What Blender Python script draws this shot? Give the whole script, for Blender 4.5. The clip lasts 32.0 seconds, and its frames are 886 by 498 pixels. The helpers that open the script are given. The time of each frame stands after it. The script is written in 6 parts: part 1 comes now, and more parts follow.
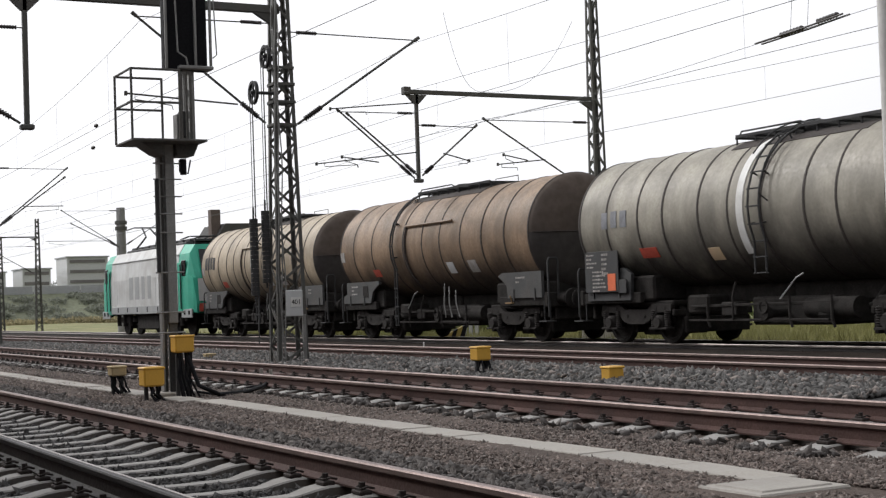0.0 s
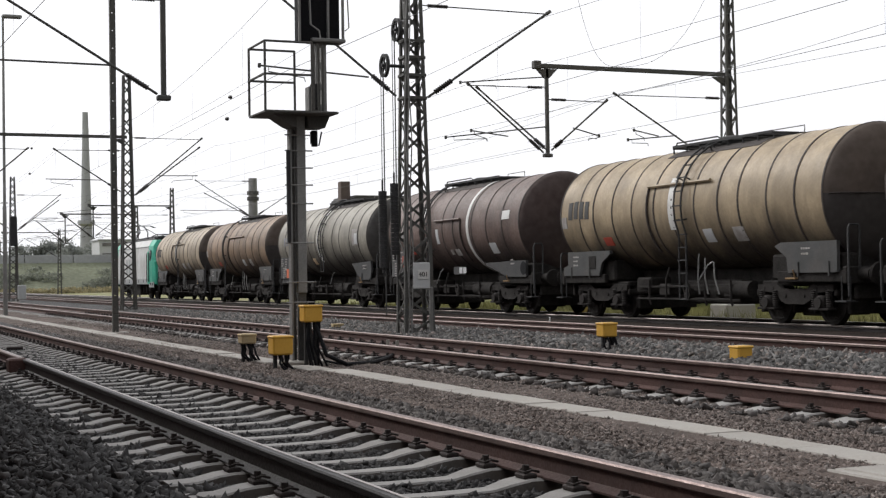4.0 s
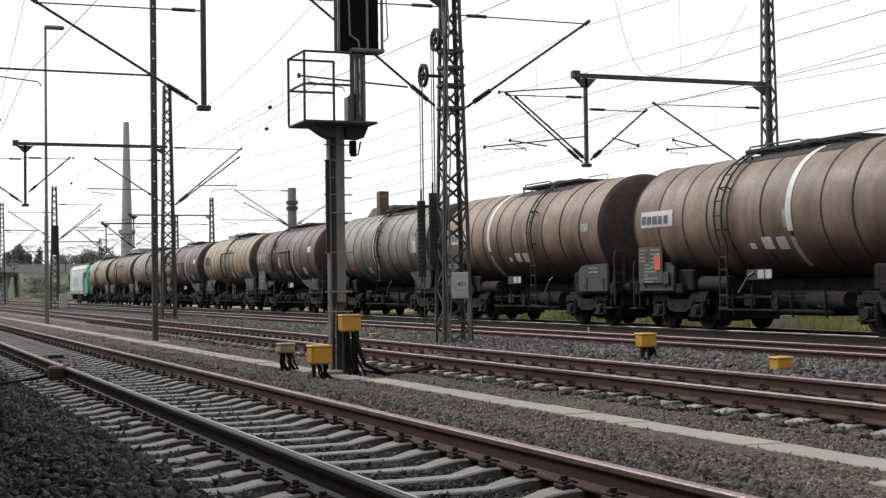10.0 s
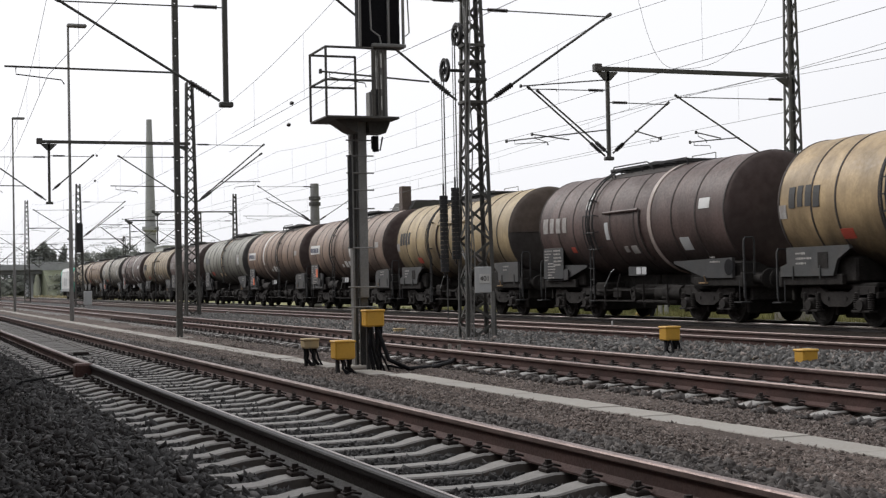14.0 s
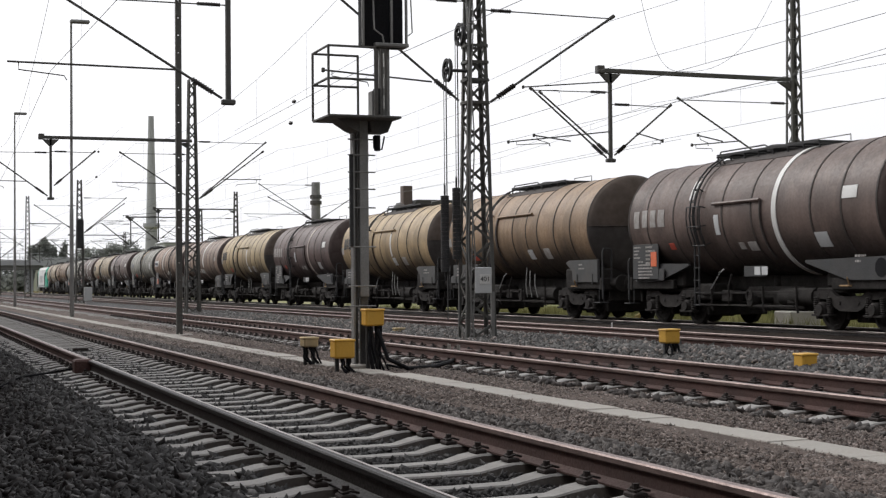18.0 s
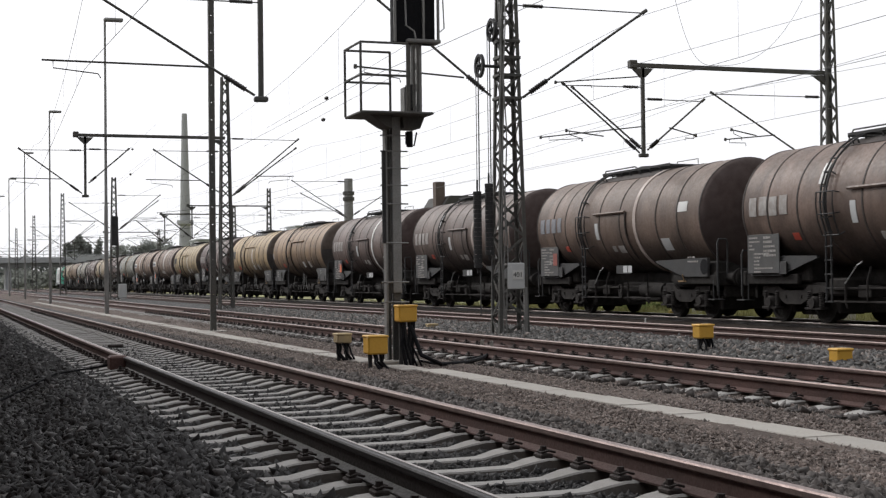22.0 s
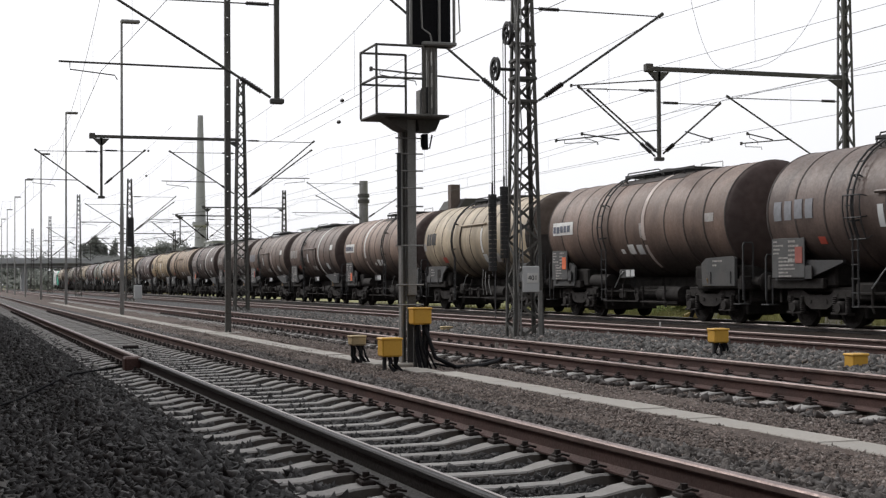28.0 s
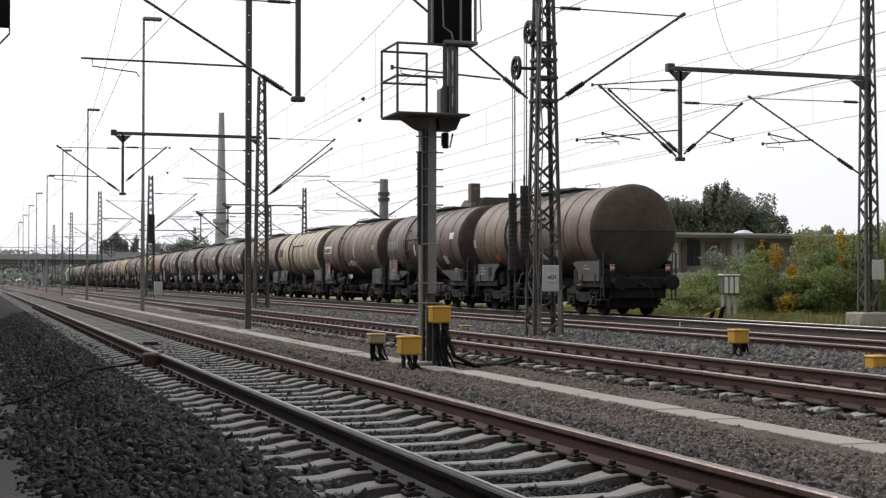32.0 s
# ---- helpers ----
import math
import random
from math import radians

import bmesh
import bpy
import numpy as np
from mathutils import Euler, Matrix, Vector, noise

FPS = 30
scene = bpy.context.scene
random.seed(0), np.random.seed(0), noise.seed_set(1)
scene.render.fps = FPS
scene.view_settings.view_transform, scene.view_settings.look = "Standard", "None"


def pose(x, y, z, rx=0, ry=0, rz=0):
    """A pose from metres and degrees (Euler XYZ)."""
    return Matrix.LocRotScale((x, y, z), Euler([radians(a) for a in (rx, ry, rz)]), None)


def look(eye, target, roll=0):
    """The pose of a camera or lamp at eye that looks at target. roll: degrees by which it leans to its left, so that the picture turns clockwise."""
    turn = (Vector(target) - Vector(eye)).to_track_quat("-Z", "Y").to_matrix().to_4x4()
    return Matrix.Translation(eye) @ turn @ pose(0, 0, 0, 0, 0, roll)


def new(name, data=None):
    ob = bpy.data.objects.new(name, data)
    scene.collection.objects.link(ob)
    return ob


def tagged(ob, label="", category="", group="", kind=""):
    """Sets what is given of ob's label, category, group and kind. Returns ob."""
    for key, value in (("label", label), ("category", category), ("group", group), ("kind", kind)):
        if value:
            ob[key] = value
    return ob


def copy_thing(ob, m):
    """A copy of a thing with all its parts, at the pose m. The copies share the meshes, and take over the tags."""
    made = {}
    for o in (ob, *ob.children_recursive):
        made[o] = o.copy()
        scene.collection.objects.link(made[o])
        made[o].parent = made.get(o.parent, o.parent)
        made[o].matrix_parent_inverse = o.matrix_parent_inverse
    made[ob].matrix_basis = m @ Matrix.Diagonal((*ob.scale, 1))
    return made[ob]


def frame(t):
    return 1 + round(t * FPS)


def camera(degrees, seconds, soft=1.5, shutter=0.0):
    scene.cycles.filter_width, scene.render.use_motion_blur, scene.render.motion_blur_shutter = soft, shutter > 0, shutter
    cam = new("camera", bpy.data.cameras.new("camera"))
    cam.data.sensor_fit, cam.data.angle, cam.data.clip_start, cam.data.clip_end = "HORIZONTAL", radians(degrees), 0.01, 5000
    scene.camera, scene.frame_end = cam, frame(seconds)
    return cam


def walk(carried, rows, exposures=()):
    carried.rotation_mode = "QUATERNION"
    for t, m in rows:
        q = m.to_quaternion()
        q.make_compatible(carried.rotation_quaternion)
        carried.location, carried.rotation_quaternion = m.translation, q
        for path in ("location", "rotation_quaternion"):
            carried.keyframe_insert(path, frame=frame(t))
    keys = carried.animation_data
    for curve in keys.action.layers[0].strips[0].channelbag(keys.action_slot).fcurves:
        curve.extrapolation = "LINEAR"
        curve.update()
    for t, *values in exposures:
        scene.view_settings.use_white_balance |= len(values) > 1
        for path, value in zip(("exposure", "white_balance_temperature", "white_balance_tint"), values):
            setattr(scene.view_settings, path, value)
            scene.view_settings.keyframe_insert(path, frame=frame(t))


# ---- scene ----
cam = camera(34.05, 32.0, soft=1.28, shutter=0.08)

# The camera stands beside the near track and is turned by hand: seconds, tilt, lean, heading.
TURNS = [
    (0, 92.016, 2.013, -28.001), (0.5, 91.908, 1.585, -27.63), (1, 91.852, 1.5, -28.057), (1.5, 92.022, 1.602, -26.28),
    (2, 91.69, 1.034, -24.771), (2.5, 91.472, 1.38, -23.781), (3, 91.128, 1.23, -22.83), (3.5, 90.976, 1.001, -22.846),
    (4, 91.12, 0.884, -22.985), (4.5, 91.47, 1.269, -21.914), (6.5, 91.195, 0.99, -21.905), (7, 91.083, 1.148, -21.899),
    (7.5, 91.097, 1.027, -22.65), (8, 91.51, 0.92, -22.596), (8.5, 91.571, 0.964, -22.236), (9, 91.553, 1.167, -21.551),
    (9.5, 91.42, 0.867, -21.461), (10, 91.528, 0.747, -21.463), (10.5, 91.714, 0.556, -21.531), (11, 91.887, 0.742, -21.636),
    (11.5, 92.092, 0.964, -21.592), (12, 92.252, 1.253, -20.779), (12.5, 91.957, 0.972, -21.062), (13, 91.612, 1.222, -21.114),
    (13.5, 91.564, 1.198, -20.601), (14, 91.331, 1.148, -20.55), (14.5, 91.129, 1.141, -20.239), (16.5, 91.142, 0.32, -20.369),
    (17, 91.086, 0.268, -20.211), (17.5, 91.197, 0.226, -20.324), (18, 91.332, 0.496, -20.542), (18.5, 91.349, 0.779, -20.434),
    (19, 91.326, 0.853, -19.912), (19.5, 91.35, 0.869, -19.52), (20, 91.289, 1.03, -19.326), (20.5, 91.249, 1.067, -19.189),
    (21, 91.239, 0.82, -19.113), (21.5, 91.196, 0.721, -19.118), (22, 91.181, 0.673, -19.243), (22.5, 91.239, 0.488, -19.099),
    (23, 91.244, 0.317, -19.084), (23.5, 91.257, 0.634, -18.811), (24, 91.056, 0.416, -18.779), (24.5, 90.948, 0.39, -18.781),
    (25, 90.94, 0.515, -18.616), (25.5, 90.978, 0.507, -18.6), (27.5, 91.322, 0.52, -18.654), (28, 91.296, 0.376, -18.662),
    (28.5, 91.285, 0.28, -18.742), (29, 91.263, 0.25, -18.735), (29.5, 91.165, 0.525, -18.731), (30, 91.161, 0.451, -18.616),
    (30.5, 91.145, 0.249, -18.303), (31, 91.19, 0.17, -18.476), (31.5, 91.379, 0.03, -18.467), (32, 91.246, -0.023, -17.885),
]
EYE = (0.0, 0.0, 1.039)
walk(cam, [(t, pose(*EYE, a, b, c)) for t, a, b, c in TURNS],
     exposures=[(0.0, 0.15), (4.0, 0.15), (7.0, 0.14), (10.0, 0.14), (12.0, -0.04), (14.0, 0.01), (17.0, 0.11), (25.0, 0.12), (29.0, 0.06), (32.0, 0.08)])

# ---- sky, sun and exposure ----
SUN_DIR = Vector((-0.42, 0.72, 0.62)).normalized()
world = bpy.data.worlds.new("sky")
scene.world = world
world.use_nodes = True
wn, wl = world.node_tree.nodes, world.node_tree.links
sky = wn.new("ShaderNodeTexSky")
sky.sky_type = "NISHITA"
sky.sun_disc = False
sky.sun_elevation = math.asin(SUN_DIR.z)
sky.sun_rotation = math.atan2(SUN_DIR.x, SUN_DIR.y)
sky.air_density, sky.dust_density, sky.ozone_density = 1.0, 6.0, 1.0
pale = wn.new("ShaderNodeHueSaturation")
pale.inputs["Saturation"].default_value = 0.12
wl.new(sky.outputs[0], pale.inputs["Color"])
# the cloud cover is brightest round the hidden sun and falls off smoothly behind
way = wn.new("ShaderNodeTexCoord")
toward = wn.new("ShaderNodeVectorMath")
toward.operation = "DOT_PRODUCT"
toward.inputs[1].default_value = SUN_DIR
wl.new(way.outputs["Generated"], toward.inputs[0])
fall = wn.new("ShaderNodeMapRange")
fall.interpolation_type = "SMOOTHSTEP"
for k, v in zip((1, 2, 3, 4), (-0.75, 0.5, 0.16, 1.0)):
    fall.inputs[k].default_value = v
wl.new(toward.outputs["Value"], fall.inputs[0])
layer = wn.new("ShaderNodeVectorMath")
layer.operation = "SCALE"
layer.inputs[0].default_value = (9.2, 9.25, 9.62)
wl.new(fall.outputs[0], layer.inputs["Scale"])
cloud = wn.new("ShaderNodeMix")
cloud.data_type = "RGBA"
cloud.inputs[0].default_value = 0.8
wl.new(layer.outputs[0], cloud.inputs[7])
wl.new(pale.outputs[0], cloud.inputs[6])
wl.new(cloud.outputs[2], wn["Background"].inputs["Color"])
wn["Background"].inputs["Strength"].default_value = 0.12
sun = new("sun", bpy.data.lights.new("sun", "SUN"))
sun.data.energy, sun.data.angle, sun.data.color = 1.3, radians(12), (1.0, 0.975, 0.95)
sun.matrix_world = look((0, 0, 40), Vector((0, 0, 40)) - SUN_DIR)
scene.view_settings.exposure = 0.0


# ---- materials ----
def material(name, color, rough=0.7, metal=0.0, vary=0.25, scale=3.0, fine=40.0, bump=0.2, depth=0.01, tint=None,
             patch=0.0, patch_color=(0.1, 0.06, 0.04), patch_scale=1.2, streak=0.0, island=0.0, per_object=0.0, spec=0.5, space="object", leaf=0.0, grime_shade=0.0,
             grime_shade_top=2.0):
    """Colour with broad and fine variation, patches of dirt, upright streaks and fine relief."""
    m = bpy.data.materials.new(name)
    m.use_nodes = True
    n, l = m.node_tree.nodes, m.node_tree.links
    b = n["Principled BSDF"]
    b.inputs["Metallic"].default_value = metal
    b.inputs["Specular IOR Level"].default_value = spec
    if space == "object":
        where = n.new("ShaderNodeTexCoord").outputs["Object"]
    else:
        where = n.new("ShaderNodeNewGeometry").outputs["Position"]

    def grain(size, detail=4.0, squash=None):
        t = n.new("ShaderNodeTexNoise")
        t.inputs["Scale"].default_value, t.inputs["Detail"].default_value = size, detail
        if squash:
            k = n.new("ShaderNodeMapping")
            k.inputs["Scale"].default_value = squash
            l.new(where, k.inputs["Vector"])
            l.new(k.outputs[0], t.inputs["Vector"])
        else:
            l.new(where, t.inputs["Vector"])
        return t.outputs["Fac"]

    def blend(fac, a, c, mode="MIX"):
        x = n.new("ShaderNodeMix")
        x.data_type, x.blend_type = "RGBA", mode
        for value, socket in ((fac, x.inputs[0]), (a, x.inputs[6]), (c, x.inputs[7])):
            if isinstance(value, (int, float)):
                socket.default_value = value
            elif isinstance(value, tuple):
                socket.default_value = (*value, 1)
            else:
                l.new(value, socket)
        return x.outputs[2]

    def spread(source, lo, hi, a=0.3, c=0.7):
        r = n.new("ShaderNodeMapRange")
        for k, v in zip((1, 2, 3, 4), (a, c, lo, hi)):
            r.inputs[k].default_value = v
        l.new(source, r.inputs[0])
        return r.outputs[0]

    big, small = grain(scale), grain(fine, 6.0)
    c = blend(spread(big, 0, 1), tuple(v * (1 - vary) for v in color), tuple(min(1, v * (1 + vary)) for v in (tint or color)))
    c = blend(spread(small, 0, 0.55), c, tuple(v * (1 - vary * 1.4) for v in color))
    if patch:
        c = blend(spread(grain(patch_scale, 8.0), 0, patch, 0.42, 0.62), c, patch_color)
    if streak:
        c = blend(spread(grain(1.0, 5.0, (3.2, 3.2, 0.35)), 0, streak, 0.42, 0.7), c, patch_color)
    if grime_shade:
        # oil, brake dust and belly shade put into the colour: tongues of uneven height
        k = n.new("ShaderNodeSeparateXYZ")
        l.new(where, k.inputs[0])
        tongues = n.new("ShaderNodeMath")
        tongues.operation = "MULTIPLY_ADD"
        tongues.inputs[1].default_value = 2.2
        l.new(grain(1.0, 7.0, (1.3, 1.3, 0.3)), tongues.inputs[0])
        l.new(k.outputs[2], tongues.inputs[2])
        c = blend(spread(tongues.outputs[0], grime_shade, 0, grime_shade_top + 0.55, grime_shade_top + 1.65), c, (0.02, 0.018, 0.017))
    if island:
        g = n.new("ShaderNodeNewGeometry")
        c = blend(spread(g.outputs["Random Per Island"], 0, island, 0, 1), c, tuple(v * 0.3 for v in color))
    if per_object:
        g = n.new("ShaderNodeObjectInfo")
        c = blend(spread(g.outputs["Random"], 0, per_object, 0, 1), c, tuple(v * 0.45 for v in color))
    l.new(c, b.inputs["Base Color"])
    l.new(spread(small, max(0.02, rough - 0.12), min(1, rough + 0.12)), b.inputs["Roughness"])
    if bump:
        k = n.new("ShaderNodeBump")
        k.inputs["Strength"].default_value, k.inputs["Distance"].default_value = bump, depth
        l.new(small, k.inputs["Height"])
        l.new(k.outputs[0], b.inputs["Normal"])
    if leaf:
        # thin leaves let light through
        t = n.new("ShaderNodeBsdfTranslucent")
        x = n.new("ShaderNodeMixShader")
        x.inputs[0].default_value = leaf
        l.new(c, t.inputs["Color"])
        l.new(b.outputs[0], x.inputs[1])
        l.new(t.outputs[0], x.inputs[2])
        l.new(x.outputs[0], n["Material Output"].inputs["Surface"])
    return m


M = {}
M["ballast"] = material("ballast", (0.045, 0.044, 0.044), 0.9, vary=0.5, scale=1.3, fine=20, bump=0.9, depth=0.05, space="world")
M["stone"] = material("stone", (0.041, 0.039, 0.039), 0.7, spec=0.35, vary=0.35, scale=6, fine=60, bump=0.4, island=0.8)
M["shard"] = material("shard", (0.15, 0.145, 0.14), 0.7, vary=0.35, scale=6, fine=60, bump=0.3, island=0.8)
M["mixed_stone"] = material("mixed_stone", (0.11, 0.095, 0.087), 0.75, vary=0.4, scale=6, fine=60, bump=0.4, island=0.85)
# brown dirt and shade of the sleeper sides, both put into the colour
M["sleeper_side_shade"] = material("sleeper_side_shade", (0.1, 0.092, 0.085), 0.95, spec=0.2, vary=0.3, scale=3, fine=50, bump=0.4, depth=0.006, patch=0.5,
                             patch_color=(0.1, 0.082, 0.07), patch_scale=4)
M["pale_stone"] = material("pale_stone", (0.165, 0.158, 0.151), 0.8, vary=0.4, scale=6, fine=60, bump=0.4, island=1.0)
M["grit"] = material("grit", (0.145, 0.113, 0.098), 0.95, spec=0.2, vary=0.45, scale=0.7, fine=38, bump=0.8, depth=0.03, patch=0.55,
                     patch_color=(0.075, 0.06, 0.052), patch_scale=0.9, space="world")
M["grit_stone"] = material("grit_stone", (0.24, 0.193, 0.17), 0.85, vary=0.4, scale=5, fine=60, bump=0.3, island=1.0)
M["soil"] = material("soil", (0.11, 0.105, 0.098), 0.95, vary=0.35, scale=0.4, fine=20, bump=0.5, depth=0.03, space="world",
                     patch=0.5, patch_color=(0.09, 0.085, 0.075), patch_scale=0.5)
M["grass_ground"] = material("grass_ground", (0.2, 0.21, 0.075), 0.95, vary=0.4, scale=0.25, fine=6, bump=0.6, depth=0.1,
                             patch=0.6, patch_color=(0.27, 0.23, 0.12), patch_scale=0.12, space="world")
M["rail_rust"] = material("rail_rust", (0.085, 0.043, 0.036), 0.75, metal=0.1, vary=0.35, scale=2, fine=60, bump=0.25, depth=0.004)
M["rail_dark"] = material("rail_dark", (0.02, 0.016, 0.015), 0.6, metal=0.1, vary=0.35, scale=2, fine=60, bump=0.2, depth=0.004)
M["rail_head"] = material("rail_head", (0.42, 0.38, 0.36), 0.42, metal=0.85, vary=0.2, scale=5, fine=80, bump=0.05, depth=0.002)
M["rail_dull"] = material("rail_dull", (0.24, 0.18, 0.165), 0.5, metal=0.55, vary=0.25, scale=5, fine=80, bump=0.1, depth=0.002)
M["rail_black"] = material("rail_black", (0.014, 0.012, 0.012), 0.5, metal=0.0, spec=0.35, vary=0.3, scale=4, fine=80, bump=0.05, depth=0.002)
M["brick_wall"] = material("brick_wall", (0.16, 0.09, 0.07), 0.9, vary=0.25, scale=1.5, fine=25, bump=0.3)
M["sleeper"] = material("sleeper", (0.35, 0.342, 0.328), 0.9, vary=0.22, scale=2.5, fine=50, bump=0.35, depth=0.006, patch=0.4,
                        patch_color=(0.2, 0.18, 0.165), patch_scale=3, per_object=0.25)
M["sleeper_dark"] = material("sleeper_dark", (0.07, 0.06, 0.055), 0.9, vary=0.3, scale=2.5, fine=50, bump=0.35, depth=0.006, per_object=0.25)
M["ballast_stained"] = material("ballast_stained", (0.042, 0.033, 0.028), 0.95, spec=0.08, vary=0.5, scale=1.3, fine=20, bump=0.9, depth=0.05, space="world")
M["iron"] = material("iron", (0.04, 0.03, 0.027), 0.8, metal=0.3, vary=0.4, scale=6, fine=50, bump=0.3)
M["concrete"] = material("concrete", (0.4, 0.378, 0.343), 0.9, vary=0.18, scale=1.2, fine=45, bump=0.3, depth=0.005, patch=0.35,
                         patch_color=(0.25, 0.225, 0.195), patch_scale=1.5, per_object=0.2)
M["galvanised"] = material("galvanised", (0.31, 0.31, 0.3), 0.6, metal=0.5, vary=0.2, scale=3, fine=50, bump=0.1, depth=0.003, streak=0.3,
                           patch_color=(0.12, 0.11, 0.1))
M["mast_steel"] = material("mast_steel", (0.112, 0.114, 0.106), 0.75, metal=0.15, vary=0.3, scale=2, fine=40, bump=0.15, depth=0.004,
                           patch=0.4, patch_color=(0.07, 0.05, 0.04), patch_scale=2)
M["dark_steel"] = material("dark_steel", (0.042, 0.042, 0.043), 0.7, metal=0.2, vary=0.3, scale=3, fine=40, bump=0.1)
M["black"] = material("black", (0.008, 0.008, 0.01), 0.7, spec=0.15, vary=0.3, scale=3, fine=40, bump=0.1)
M["underframe"] = material("underframe", (0.03, 0.027, 0.025), 0.9, spec=0.2, vary=0.4, scale=4, fine=30, bump=0.3, depth=0.01)
M["bogie_dust"] = material("bogie_dust", (0.031, 0.027, 0.025), 0.9, spec=0.3, vary=0.4, scale=5, fine=40, bump=0.3)
M["wire"] = material("wire", (0.09, 0.09, 0.09), 0.6, metal=0.3, vary=0.15, scale=1, fine=10, bump=0)
M["insulator"] = material("insulator", (0.025, 0.02, 0.018), 0.5, vary=0.2, scale=6, fine=30, bump=0)
M["yellow"] = material("yellow", (0.69, 0.39, 0.055), 0.5, vary=0.1, scale=4, fine=40, bump=0.1, depth=0.003, patch=0.25,
                       patch_color=(0.4, 0.24, 0.05), patch_scale=4)
M["grey_plate"] = material("grey_plate", (0.062, 0.063, 0.063), 0.65, vary=0.2, scale=2.5, fine=40, bump=0.1, patch=0.35,
                           patch_color=(0.1, 0.085, 0.075), patch_scale=2)
M["dark_plate"] = material("dark_plate", (0.047, 0.048, 0.05), 0.7, vary=0.2, scale=2.5, fine=40, bump=0.1, patch=0.35,
                           patch_color=(0.05, 0.045, 0.04), patch_scale=2)
M["white"] = material("white", (0.72, 0.72, 0.7), 0.6, vary=0.1, scale=3, fine=40, bump=0.05, patch=0.3, patch_color=(0.45, 0.42, 0.38), patch_scale=2.5)
M["pale_paint"] = material("pale_paint", (0.55, 0.56, 0.56), 0.6, vary=0.08, scale=3, fine=40, bump=0.05)
M["red"] = material("red", (0.5, 0.08, 0.05), 0.6, vary=0.15, scale=4, fine=40, bump=0)
M["orange"] = material("orange", (0.75, 0.16, 0.06), 0.6, vary=0.1, scale=4, fine=40, bump=0)


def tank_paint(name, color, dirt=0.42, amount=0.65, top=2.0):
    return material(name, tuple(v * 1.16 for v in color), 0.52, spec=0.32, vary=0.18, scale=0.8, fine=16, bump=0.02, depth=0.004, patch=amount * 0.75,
                    patch_color=tuple(v * dirt for v in color), patch_scale=1.1, streak=amount * 0.7, grime_shade=0.86, grime_shade_top=top)


def tank_end_paint(name, color, dirt):
    return material(name, color, 0.8, vary=0.25, scale=1.1, fine=5, bump=0.03, patch=0.5, patch_color=dirt, patch_scale=0.8, per_object=0.15)


# end colours hold dirt and the shade of faces turned from the light
M["end_soot_shade"] = tank_end_paint("end_soot_shade", (0.058, 0.05, 0.046), (0.035, 0.03, 0.028))
M["end_red"] = tank_end_paint("end_red", (0.068, 0.045, 0.04), (0.04, 0.028, 0.025))
M["end_grey"] = tank_end_paint("end_grey", (0.06, 0.056, 0.052), (0.04, 0.037, 0.035))
M["end_brown"] = tank_end_paint("end_brown", (0.095, 0.071, 0.056), (0.06, 0.047, 0.039))
M["band_cream"] = material("band_cream", (0.66, 0.5, 0.32), 0.6, vary=0.1, scale=3, fine=40, bump=0.05)
M["faded"] = material("faded", (0.4, 0.38, 0.36), 0.7, vary=0.2, scale=6, fine=40, bump=0, patch=0.5, patch_color=(0.22, 0.19, 0.17), patch_scale=5)
M["band_dull"] = material("band_dull", (0.5, 0.43, 0.39), 0.6, vary=0.15, scale=3, fine=40, bump=0.05, patch=0.5, patch_color=(0.24, 0.17, 0.14), patch_scale=2.0)
M["hazard_dim"] = material("hazard_dim", (0.33, 0.09, 0.07), 0.7, vary=0.2, scale=4, fine=40, bump=0)
M["board_grey"] = material("board_grey", (0.085, 0.085, 0.085), 0.7, vary=0.25, scale=2.5, fine=40, bump=0.1, patch=0.4, patch_color=(0.06, 0.055, 0.05), patch_scale=2)
M["faded_blue"] = material("faded_blue", (0.235, 0.24, 0.26), 0.7, vary=0.2, scale=6, fine=40, bump=0)
M["letter_blue"] = material("letter_blue", (0.12, 0.13, 0.17), 0.7, vary=0.2, scale=6, fine=40, bump=0)
M["rusty_lever"] = material("rusty_lever", (0.3, 0.19, 0.09), 0.8, vary=0.3, scale=6, fine=40, bump=0.1)
M["seam"] = material("seam", (0.05, 0.04, 0.036), 0.8, vary=0.3, scale=3, fine=30, bump=0)


